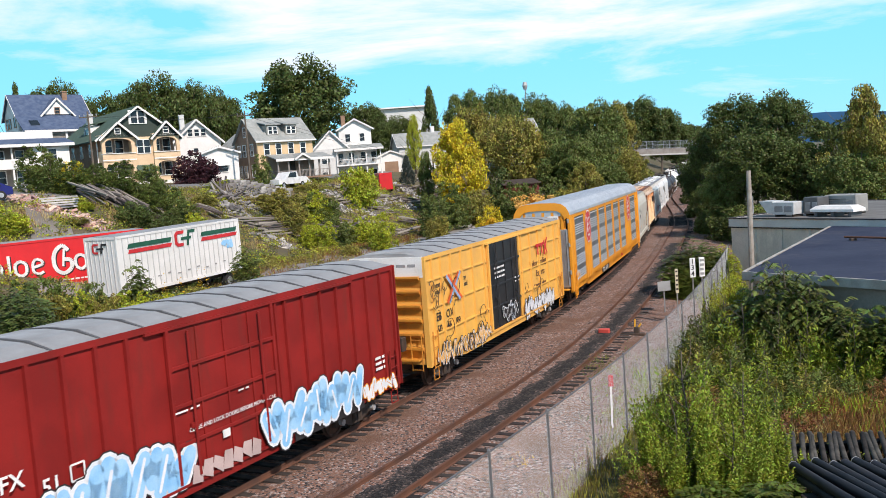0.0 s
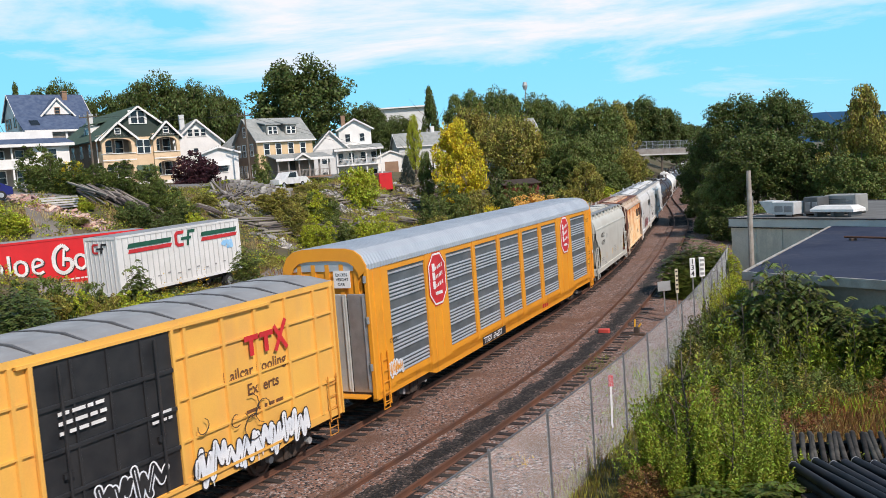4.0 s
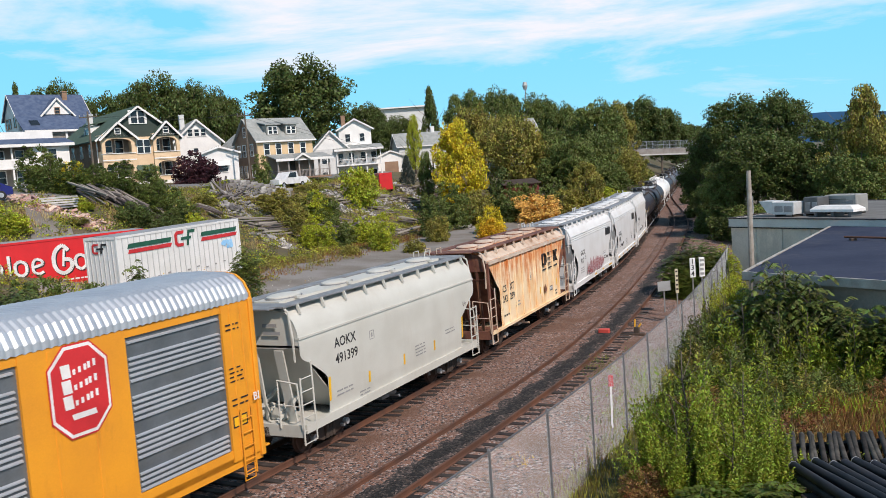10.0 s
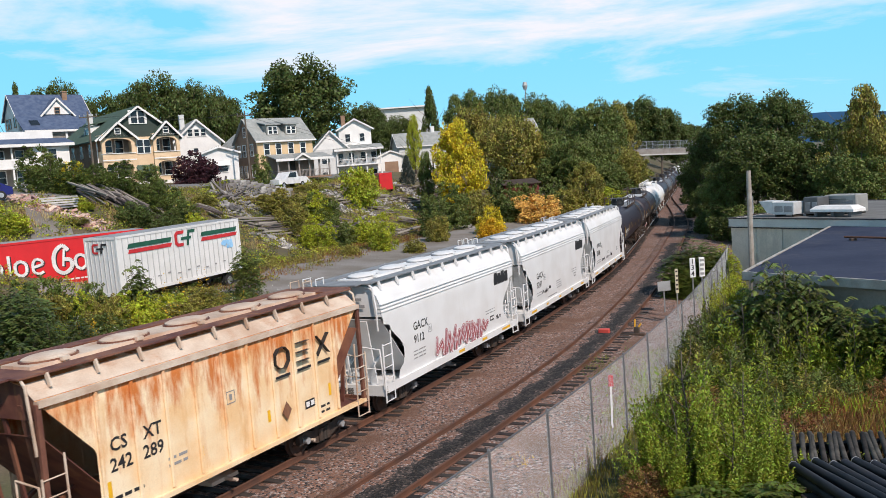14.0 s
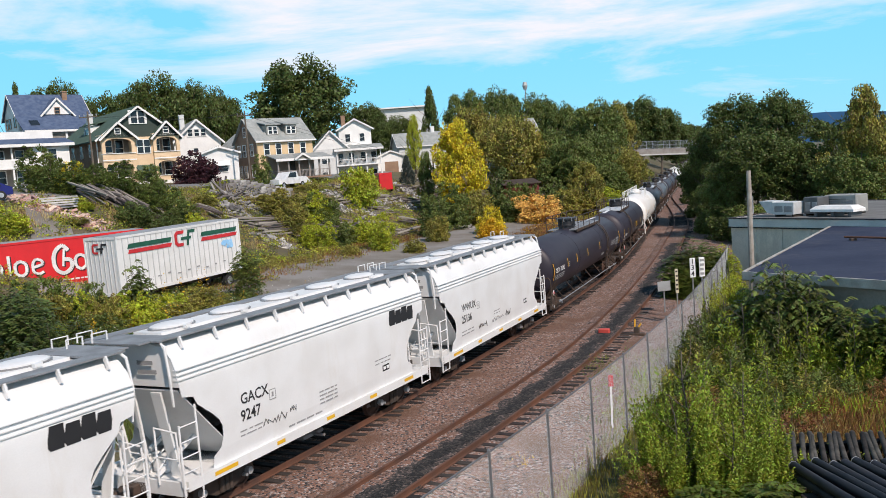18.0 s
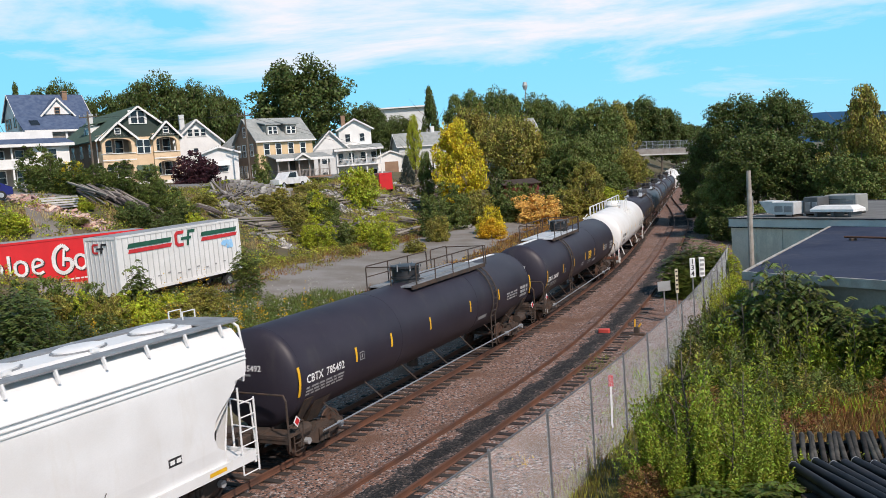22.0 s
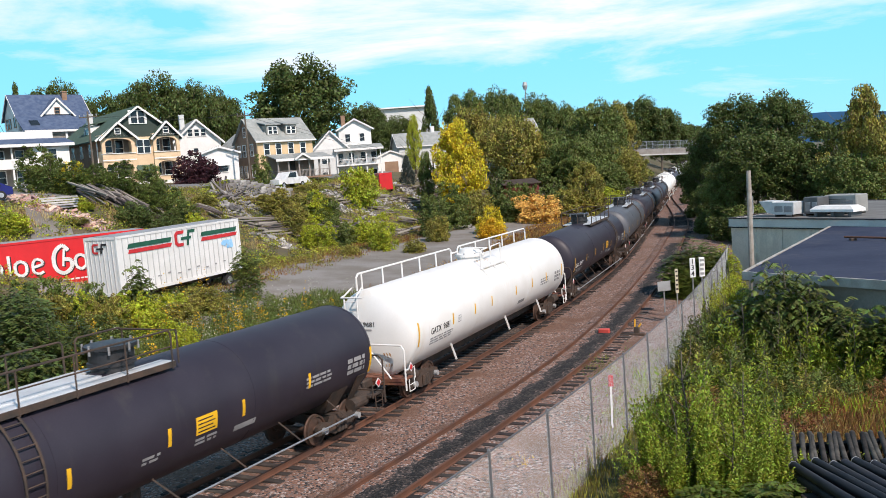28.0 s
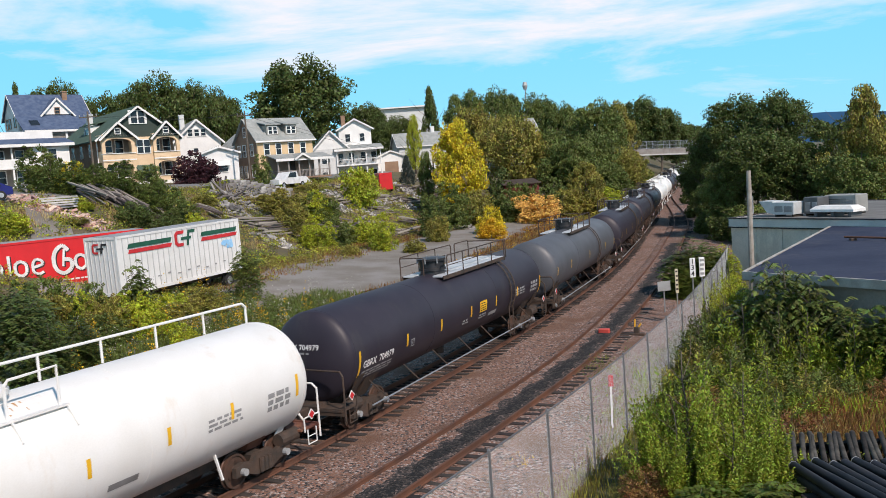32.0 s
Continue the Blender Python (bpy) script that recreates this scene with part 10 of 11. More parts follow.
def simple_houses():
    # blue-roofed house behind
    h = house_at(-61.1, 131.0, 10.6, 40, "white house with large slate-blue roof and front gable")
    body(h, 0, 10.0, -3.4, 3.4, -1, 9.4, SIDING_W)
    gable(h, 0, 10.0, -3.4, 3.4, 9.4, 3.3, ROOF_BLUE2, "x", 0.35, SIDING_W)
    gable(h, 3.3, 7.6, -3.6, 0.5, 9.6, 2.3, ROOF_BLUE2, "y", 0.3, SIDING_W)
    window(h, 5.45, -3.62, 9.75, 0.6, 0.8, "x", BROWN_BRICK)
    f = Form()
    f.slab([(-0.4, -6.8, 7.1), (10.4, -6.8, 7.1), (10.4, -3.2, 9.5), (-0.4, -3.2, 9.5)], 0.14)
    part("lower_roof", f, ROOF_BLUE2, h)
    f = Form()
    f.slab([(1.0, -5.9, 7.95), (2.2, -5.9, 7.95), (2.2, -4.9, 8.62), (1.0, -4.9, 8.62)], 0.08)
    part("skylight", f, GLASS, h)
    body(h, 0.3, 10.0, -6.2, -3.4, -1, 7.2, SIDING_G)
    # Brown strip painted as the shade under the lower roof.
    body(h, 0.25, 9.9, -6.3, -6.21, 4.4, 6.6, SHADE)
    for x in (0.5, 3.0, 5.5, 8.0, 9.8):
        f = Form()
        f.bevel_box(x - 0.15, -6.6, 4.0, x + 0.15, -6.3, 7.0, 0.02)
        part("porch_post", f, TRIM_W, h)
    f = Form()
    f.box(-0.2, -6.9, 6.85, 10.2, -6.8, 7.15)
    part("fascia", f, TRIM_W, h)
    for y in (-2.0, 0.5, 2.0):
        for z in (5.6, 8.0):
            window(h, -0.02, y, z, 0.8, 1.3, "l", BROWN_BRICK)
    chimney(h, 7.6, -0.6, 11.6, 1.5, BROWN_BRICK)
    # white front-gabled house
    h = house_at(-35.9, 124.0, 8.9, 24, "white clapboard house with grey gabled roof")
    body(h, 0, 6.4, 0, 11, -1, 5.6, SIDING_W)
    gable(h, 0, 6.4, 0, 11, 5.6, 2.9, ROOF_GREY, "y", 0.5, SIDING_W)
    for x in (2.3, 3.2, 4.1):
        window(h, x, -0.02, 6.3, 0.6, 0.9, "x")
    window(h, 2.9, -0.02, 3.4, 0.6, 1.2, "x")
    chimney(h, 2.2, 6, 7.6, 2.0, SIDING_G)
    # small white annexe with an awning
    h = house_at(-29.6, 113.0, 8.9, 18, "small white annexe with low gabled roof and awning")
    body(h, 0, 4.7, 0, 6, -1, 3.3, SIDING_W)
    gable(h, 0, 4.7, 0, 6, 3.3, 0.75, ROOF_GREY, "y", 0.35, SIDING_W)
    window(h, 2.5, -0.02, 0.9, 1.5, 0.9, "x")
    f = Form()
    f.slab([(1.4, -0.6, 1.65), (3.6, -0.6, 1.65), (3.6, 0, 2.15), (1.4, 0, 2.15)], 0.06)
    part("awning", f, TRIM_W, h)
    # ochre brick house with two dormers and a rear wing
    h = house_at(-23.2, 117.5, 8.35, 36, "ochre brick house with grey-green roof and two dormers")
    body(h, 0, 8.1, 0, 7.0, -1, 5.3, OCHRE)
    f = Form()
    f.box(-0.03, 0.3, -1, 0.01, 7.0, 5.3)
    part("side_brick", f, BROWN_BRICK, h)
    gable(h, 0, 8.1, 0, 7.0, 5.3, 2.9, ROOF_GREY, "x", 0.35, BROWN_BRICK, trim=None)
    f = Form()
    f.box(-0.35, -0.42, 4.92, 8.45, -0.34, 5.12)
    part("gutter", f, TRIM_W, h)
    for x in (2.6, 5.3):
        f = Form()
        f.box(x - 0.85, 0.5, 5.8, x + 0.85, 3.0, 7.2)
        part("dormer", f, paint("grey dormer shingles", (0.30, 0.30, 0.27)), h)
        f = Form()
        f.slab([(x - 1.15, 0.2, 7.2), (x + 1.15, 0.2, 7.2), (x + 1.15, 3.6, 7.8), (x - 1.15, 3.6, 7.8)], 0.12)
        part("dormer_roof", f, ROOF_GREY, h)
        window(h, x - 0.35, 0.48, 6.05, 0.5, 0.9, "x")
        window(h, x + 0.35, 0.48, 6.05, 0.5, 0.9, "x")
    for x in (1.3, 3.0, 4.8, 6.6):
        window(h, x, -0.02, 3.3, 0.7, 1.4, "x")
    for y in (1.6, 4.0, 5.6):
        for z in (0.5, 3.3):
            window(h, -0.04, y, z, 0.8, 1.5, "l")
    window(h, -0.04, 3.5, 5.9, 0.8, 1.2, "l")
    porch(h, 1.4, 9.2, -2.6, 0, 0.1, 2.35, paint("grey brown porch paint", (0.30, 0.27, 0.25)), ROOF_GREY, 6, True, 0.7, BROWN_BRICK)
    # Thin sheet that darkens the front wall as porch shade would.
    body(h, 1.3, 8.0, -0.06, -0.01, 0.1, 2.9, SHADE)
    f = Form()
    f.box(4.2, -0.12, 0.2, 5.2, -0.05, 2.3)
    part("door", f, BLACK_DOOR, h)
    gable(h, 3.8, 5.8, -3.1, -0.8, 2.5, 0.6, ROOF_GREY, "y", 0.2, SHADE)
    for k in range(4):
        f = Form()
        f.box(4.2, -3.0 - 0.3 * k, -0.9, 5.4, -2.6 - 0.3 * k, 0.0 - 0.18 * k)
        part("step", f, SIDING_G, h)
    body(h, -0.02, 5.6, 7.0, 13.0, -1, 4.7, BROWN_BRICK)
    gable(h, -0.02, 5.6, 7.2, 13.0, 4.7, 2.1, ROOF_GREY, "y", 0.3, BROWN_BRICK, trim=None)
    for y in (8.6, 11.2):
        for z in (0.5, 2.9):
            window(h, -0.04, y, z, 0.8, 1.4, "l")
    # white house with porch balcony and tower block
    h = house_at(-20.3, 149.0, 6.8, 12, "white clapboard house with two-storey porch and balcony")
    body(h, 0, 11.0, 2.4, 12, -1, 6.2, SIDING_W)
    body(h, -0.2, 3.8, 0.4, 2.4, -1, 6.0, SIDING_G)
    gable(h, 0.0, 6.0, 0.4, 12, 6.0, 3.0, ROOF_GREEN, "y", 0.4, SIDING_W)
    porch(h, 3.8, 11.4, 0, 2.4, 0.2, 2.6, TRIM_W, None, 4, True)
    porch(h, 3.8, 11.4, 0, 2.4, 3.2, 2.5, TRIM_W, ROOF_GREY, 4, True, 0.7)
    body(h, 5.0, 10.6, 5.0, 10, 6.2, 9.4, SIDING_W)
    gable(h, 5.0, 10.6, 5.0, 10, 9.4, 1.6, ROOF_GREY, "y", 0.5, SIDING_W)
    for x in (6.5, 9.0):
        window(h, x, 4.98, 7.2, 0.8, 1.3, "x")
    for x in (4.8, 6.6, 8.6, 10.4):
        for z in (0.6, 3.6):
            window(h, x, 2.38, z, 0.8, 1.6, "x")
    for z in (0.8, 3.6):
        window(h, 1.8, 0.38, z, 0.8, 1.4, "x")
    chimney(h, 6.0, 6.0, 9.0, 2.6, BROWN_BRICK)
    # grey house among trees
    h = house_at(-6.9, 169.0, 8.8, 12, "pale grey house with low gabled roof")
    body(h, 0, 9.4, 0, 8, -1, 4.2, SIDING_G)
    gable(h, 0, 9.4, 0, 8, 4.2, 2.4, ROOF_GREY, "x", 0.4, SIDING_G)
    window(h, 2.4, -0.02, 1.2, 0.9, 1.3, "x")
    window(h, 5.2, -0.02, 1.2, 0.9, 1.3, "x")
    chimney(h, 7.5, 4, 6.0, 1.6, SIDING_W)
    h = house_at(-10.5, 158.0, 8.4, 10, "low white garage with gabled roof", "garage")
    body(h, 0, 5.2, 0, 5, -1, 2.5, SIDING_W)
    gable(h, 0, 5.2, 0, 5, 2.5, 1.1, ROOF_GREY, "y", 0.3, SIDING_W)
    f = Form()
    f.box(1.4, -0.04, -0.3, 3.8, 0.01, 1.7)
    part("garage_door", f, BROWN_BRICK, h)
    # long pale roof on the hill
    h = thing("warehouse", "long white warehouse roof on the hill behind the trees", "building", pose(-21.0, 260, 14, 0, 0, 3))
    body(h, 0, 20, 0, 20, -3, 12.6, SIDING_G)
    f = Form()
    f.slab([(-1, -1, 12.6), (21, -1, 12.6), (21, 20, 13.6), (-1, 20, 13.6)], 0.4)
    part("roof", f, TRIM_W, h)
    h = house_at(12.0, 182.0, 8.6, 8, "white house half hidden by trees")
    body(h, 0, 9, 0, 8, -1, 6.0, SIDING_W)
    gable(h, 0, 9, 0, 8, 6.0, 2.6, ROOF_GREY, "x", 0.4, SIDING_W)
    h = thing("red_shed", "dark red shed behind the trees", "shed", pose(9.5, 128, gz(12, 128), 0, 0, 8))
    body(h, 0, 5.0, 0, 4, -0.5, 4.6, mat("dull red board", (0.20, 0.028, 0.03), 0.8))
    f = Form()
    f.slab([(-0.3, -0.3, 4.6), (5.3, -0.3, 4.6), (5.3, 4.3, 5.2), (-0.3, 4.3, 5.2)], 0.12)
    part("roof", f, DARK_STEEL, h)


# ---- yard clutter ----
WOOD_GREY = mat("weathered grey timber", (0.24, 0.215, 0.19), 0.92, color2=(0.10, 0.085, 0.072), scale=1.2, bump=0.5, bscale=10, rand=0.75)
STONE = mat("grey wall stone", (0.36, 0.35, 0.33), 0.92, color2=(0.22, 0.21, 0.20), scale=1.2, bump=0.5, bscale=6, rand=0.5)
STONE_I = mat("heaped rubble stone", (0.44, 0.43, 0.41), 0.92, color2=(0.20, 0.19, 0.18), scale=1.2, bump=0.5, bscale=6, island=True, rand=0.65)
STONE_D = mat("grey broken stone", (0.27, 0.26, 0.25), 0.92, color2=(0.14, 0.135, 0.13), scale=1.2, bump=0.5, bscale=6, island=True, rand=0.6)
BRICK_I = mat("broken red brick", (0.46, 0.26, 0.20), 0.92, color2=(0.42, 0.36, 0.32), scale=1.5, bump=0.5, bscale=8, island=True, rand=0.5)


def timber_mesh():
    beam = Form()
    beam.bevel_box(-0.5, -0.5, 0, 0.5, 0.5, 1, 0.06)
    me = beam.mesh("timber")
    me.materials.append(WOOD_GREY)
    return me


TIMBER = timber_mesh()


def pile(x, y, L, n, rz, mess):
    """Loose timbers heaped along one direction."""
    rnd = random.Random(int(x * 10 + y * 7))
    th = thing("timber_pile", "tangled heap of weathered grey timbers on the bank" if mess > 9 else "stack of weathered grey railway timbers", "timber pile", pose(x, y, gz(x, y), 0, 0, rz), "timber piles")
    lay = max(3, int(math.sqrt(n) * 1.3))
    c, s = math.cos(radians(rz)), math.sin(radians(rz))
    for k in range(n):
        ob = new("timber", TIMBER)
        ob.parent = th
        row, col = k // lay, k % lay
        l = L * rnd.uniform(0.45, 1.05)
        q = rnd.uniform(0.11, 0.24)
        a, b = rnd.uniform(-0.5, 0.5) * (L - l) + rnd.uniform(-0.3, 0.3), (col - lay / 2) * 0.40 + rnd.uniform(-0.15, 0.15)
        g0 = gz(x + c * a - s * b, y + s * a + c * b)
        ga, gb = [gz(x + c * (a + d) - s * b, y + s * (a + d) + c * b) for d in (-l / 2, l / 2)]
        tilt = -math.degrees(math.atan2(gb - ga, l))
        ob.matrix_basis = (Matrix.Translation((a, b, max(g0, (ga + gb) / 2) - gz(x, y) + row * 0.24)) @
                           pose(0, 0, 0, rnd.uniform(-12, 12), tilt + rnd.uniform(-mess, mess) * 0.5, rnd.uniform(-mess, mess)) @ Matrix.Diagonal((l, q, q * rnd.uniform(0.6, 1.0), 1)))


def rubble(x, y, w, d, hgt, m_=None, n=240):
    fm = Form()
    r2 = random.Random(int(x * 10 + y))
    for k in range(n):
        a, q = r2.uniform(0, 6.283), r2.uniform(0, 1) ** 0.5
        px_, py = q * w / 2 * math.cos(a), q * d / 2 * math.sin(a)
        s = r2.uniform(0.05, 0.13) if r2.random() < 0.75 else r2.uniform(0.13, 0.32)
        pz = gz(x + px_, y + py) - gz(x, y) + hgt * (1 - q * q) * r2.uniform(0.2, 1)
        m = Matrix.Translation((px_, py, pz)) @ pose(0, 0, 0, r2.uniform(-40, 40), r2.uniform(-40, 40), r2.uniform(0, 360))
        sx, sy, sz = s * r2.uniform(0.8, 2.0), s * r2.uniform(0.5, 1.1), s * r2.uniform(0.25, 0.6)
        k_ = r2.uniform(0.6, 0.95)
        ring = [(-sx, -sy), (sx, -sy * r2.uniform(0.6, 1)), (sx * r2.uniform(0.7, 1), sy), (-sx * r2.uniform(0.6, 1), sy * r2.uniform(0.7, 1.1))]
        fm.loft([[m @ Vector((u, v, -sz)) for u, v in ring], [m @ Vector((u * k_, v * k_, sz)) for u, v in ring]], True)
    ob = part("rubble_heap", fm, m_ or STONE_I)
    ob.matrix_basis = pose(x, y, gz(x, y))
    tagged(ob, "heap of pale broken stone on the bank" if m_ is None else ("heap of grey broken stone on the bank" if m_ is STONE_D else "scatter of broken red brick in the yard"), "rubble", kind="stuff")


def build_yard():
    rnd = random.Random(12)
    # piles begin
    pile(-29.0, 77.8, 9.0, 30, -54, 6)
    pile(-27.7, 77.2, 7.5, 24, -47, 5)
    pile(-26.1, 75.8, 4.2, 21, -36, 8)
    pile(-24.3, 77.2, 2.7, 13, -34, 8)
    pile(-39.3, 87.2, 9.0, 10, -60, 10)
    pile(-35.1, 85.5, 9.0, 13, -60, 8)
    pile(-16.9, 85.8, 7.1, 21, 67, 3)
    pile(-16.2, 85.8, 5.0, 18, 65, 3)
    pile(-15.3, 90.8, 6.2, 15, 63, 4)
    pile(-11.6, 93.2, 6.5, 30, 58, 18)
    pile(-9.4, 99.5, 9.0, 27, 76, 22)
    pile(-10.3, 92.8, 9.0, 18, 69, 8)
    pile(-8.1, 101.8, 2.5, 15, 40, 20)
    pile(-12.8, 117.2, 2.8, 15, 32, 6)
    pile(-12.1, 109.8, 4.7, 10, 74, 8)
    pile(-2.5, 141.5, 8.3, 18, 75, 6)
    pile(-4.3, 127.2, 7.4, 18, 61, 5)
    pile(-3.6, 112.0, 2.5, 18, -25, 5)
    pile(-0.2, 117.8, 7.3, 18, 63, 4)
    pile(2.7, 122.5, 3.7, 13, -53, 4)
    pile(-10.3, 125.8, 5.8, 13, 71, 6)
    pile(-22.5, 94.0, 8.6, 15, -68, 14)
    pile(-21.3, 91.5, 6.0, 15, 89, 16)
    pile(-5.2, 136.5, 7.4, 12, 72, 8)
    pile(-19.0, 84.0, 2.5, 12, 32, 8)
    pile(5.8, 109.8, 2.6, 9, 35, 5)
    pile(-7.3, 123.0, 8.3, 12, 74, 10)
    pile(-13.5, 88.0, 4.3, 13, 68, 10)
    pile(-22.7, 78.8, 2.5, 15, 14, 8)
    pile(-21.5, 83.0, 2.5, 12, 0, 12)
    pile(-8.1, 113.5, 5.9, 15, 58, 8)
    pile(-13.4, 104.8, 2.5, 12, 15, 10)
    pile(1.5, 135.5, 9.0, 15, 66, 6)
    pile(-4.5, 99.8, 6.0, 12, 67, 10)
    pile(-0.2, 143.0, 4.0, 12, 49, 8)
    rubble(-10.2, 118.0, 8, 3, 0.9)
    rubble(-8.4, 123.0, 7, 3, 0.8)
    rubble(-12.3, 111.5, 5, 2.5, 0.8)
    rubble(-4.4, 134.0, 6, 2.5, 0.8)
    rubble(-5.2, 124.5, 5, 2.5, 0.7)
    rubble(-10.2, 129.5, 6, 2, 0.6)
    rubble(-19.9, 86.5, 4, 2.5, 0.8, STONE_D)
    rubble(-20.6, 97.0, 8, 4, 1.0, STONE_D)
    rubble(-18.7, 95.0, 7, 3, 0.8, STONE_D)
    rubble(-1.5, 150.5, 4, 2, 0.5)
    rubble(-11.7, 106.5, 3, 2, 0.6)
    rubble(-9.7, 111.0, 4, 2, 0.5)
    rubble(-2.7, 131.0, 4, 2, 0.5)
    rubble(-15.6, 82.5, 4, 2, 0.5)
    rubble(-18.8, 90.5, 5, 2, 0.5, STONE_D)
    rubble(-12.6, 94.5, 4, 2, 0.4)
    rubble(-6.5, 136.5, 5, 2, 0.5)
    rubble(-21.7, 91.5, 4, 2, 0.6, STONE_D)
    rubble(2.6, 108.0, 4, 1.5, 0.3)
    rubble(-32.7, 72.5, 5, 3, 0.4, BRICK_I, 110)
    rubble(-30.4, 69.0, 4, 2, 0.3, BRICK_I, 110)
    rubble(-28.9, 69.5, 4, 2.5, 0.4, BRICK_I, 110)
    rubble(-27.6, 69.0, 4, 2, 0.4, BRICK_I, 110)
    rubble(-26.9, 69.5, 4, 2, 0.4, BRICK_I, 110)
    rubble(-35.0, 76.0, 4, 2, 0.3, BRICK_I, 110)
    # piles end
    th = thing("slab_stack", "stack of pale concrete slabs in the yard", "concrete slabs", pose(-29.9, 70.8, gz(-29.9, 70.8), 0, 0, 10))
    f = Form()
    f.bevel_box(-1.25, -0.8, 0, 1.25, 0.8, 0.13, 0.02)
    me = f.mesh("slab")
    me.materials.append(mat("pale concrete slab", (0.55, 0.54, 0.51), 0.9, color2=(0.42, 0.41, 0.39), scale=1.5, rand=0.25))
    for k in range(5):
        part("slab", me, STONE, th).matrix_basis = pose(rnd.uniform(-0.1, 0.1), rnd.uniform(-0.1, 0.1), k * 0.19, 0, 0, rnd.uniform(-5, 5))
    # stone retaining wall below the street
    wall = thing("retaining_wall", "rough stone retaining wall below the street", "wall", kind="structure")
    st = Form()
    st.bevel_box(-0.5, -0.5, 0, 0.5, 0.5, 1, 0.09)
    sme = st.mesh("stone")
    sme.materials.append(STONE)
    p0, p1 = Vector((-22.6, 96.0, 0)), Vector((-17.0, 101.0, 0))
    L = (p1 - p0).length
    ang = math.degrees(math.atan2(p1.y - p0.y, p1.x - p0.x))
    for row in range(5):
        x = rnd.uniform(0, 0.4)
        while x < L:
            w = rnd.uniform(0.45, 0.95)
            c = p0.lerp(p1, (x + w / 2) / L)
            ob = new("stone", sme)
            ob.parent = wall
            ob.matrix_basis = Matrix.Translation((c.x + rnd.uniform(-0.04, 0.04), c.y + rnd.uniform(-0.04, 0.04), gz(c.x, c.y) - 0.5 + row * 0.36)) @ pose(0, 0, 0, 0, 0, ang) @ Matrix.Diagonal((w - 0.03, 0.6, 0.34, 1))
            x += w
    # gravel road and yard
    gf = Form()
    us = np.arange(30, 190, 1.5)
    for u in us:
        lo = float(np.interp(u, [30, 45, 58, 75, 95, 120, 190], [-22, -24.5, -25.5, -24.5, -21.0, -19.8, -19.0])) + 0.5 * math.sin(u * 0.7) + rnd.uniform(-0.3, 0.3)
        hi = float(np.interp(u, [30, 60, 110, 190], [-15.5, -13.5, -13.0, -13.5])) + 0.4 * math.sin(u * 0.9 + 2) + rnd.uniform(-0.25, 0.25)
        for k in range(8):
            x, y, _ = track(u, lo + (hi - lo) * k / 7)
            gf.v.append((x, y, gz(x, y) + 0.07))
    for a in range(len(us) - 1):
        for k in range(7):
            gf.f.append((a * 8 + k, a * 8 + k + 1, a * 8 + k + 9, a * 8 + k + 8))
    gr = part("gravel_road", gf, GRAVEL, smooth=True)
    tagged(gr, "pale gravel road across the yard", "gravel road", kind="structure")
    dr = ribbon("gravel_drive", np.arange(36, 70, 1.0), [(-2.2, 0), (-1, 0), (0, 0), (1, 0), (2.2, 0)], GRAVEL, fn=lambda u: -36.5 - (u - 47) * 1.0)
    co = np.array([v.co[:] for v in dr.data.vertices])
    z = ground_height(co[:, 0], co[:, 1]) + 0.09
    for v, q in zip(dr.data.vertices, z):
        v.co.z = q
    tagged(dr, "grey gravel drive down from the street", "gravel drive", kind="structure")
    # street by the houses
    stt = ribbon("street", np.arange(10, 170, 3.0), [(-52, 0), (-50, 0), (-47.5, 0), (-45.5, 0)], TARMAC)
    co = np.array([v.co[:] for v in stt.data.vertices])
    z = ground_height(co[:, 0], co[:, 1]) + 0.07
    for v, q in zip(stt.data.vertices, z):
        v.co.z = q
    tagged(stt, "grey tarmac street in front of the houses", "street", kind="structure")


def car_body(name, label, m, L, paint_m, kind):
    c = thing(name, label, kind, m)
    w = 1.8
    f = Form()
    if kind == "car":
        prof = [(-L / 2, 0.35), (-L / 2, 0.85), (-L / 2 + 0.9, 1.0), (-L / 2 + 1.6, 1.5), (L / 2 - 1.2, 1.52), (L / 2 - 0.3, 1.05), (L / 2, 0.95), (L / 2, 0.35)]
    else:
        prof = [(-L / 2, 0.45), (-L / 2, 1.0), (-L / 2 + 1.3, 1.12), (-L / 2 + 2.0, 1.85), (-L / 2 + 3.3, 1.9), (-L / 2 + 3.5, 1.25), (L / 2, 1.25), (L / 2, 0.45)]
    f.slab([(x, -w / 2, z) for x, z in prof], w, (0, 1, 0))
    part("body", f, paint_m, c)
    f = Form()
    if kind == "car":
        f.slab([(x, -w / 2 - 0.01, z) for x, z in ((-L / 2 + 1.15, 1.05), (-L / 2 + 1.68, 1.42), (L / 2 - 1.3, 1.44), (L / 2 - 0.75, 1.05))], 0.01, (0, 1, 0))
    else:
        f.slab([(x, -w / 2 - 0.01, z) for x, z in ((-L / 2 + 1.6, 1.2), (-L / 2 + 2.1, 1.78), (-L / 2 + 3.1, 1.8), (-L / 2 + 3.15, 1.2))], 0.01, (0, 1, 0))
    part("side_window", f, GLASS, c)
    for x in (-L / 2 + 0.85, L / 2 - 0.85):
        for s in (-1, 1):
            f = Form()
            f.tube((x, s * (w / 2 - 0.2), 0.34), (x, s * (w / 2 + 0.02), 0.34), 0.34, 16)
            wh = part("wheel", f, RUBBER, c)
            f = Form()
            f.tube((x, s * (w / 2 + 0.0), 0.34), (x, s * (w / 2 + 0.03), 0.34), 0.2, 12)
            part("rim", f, GALV, wh)
    return c


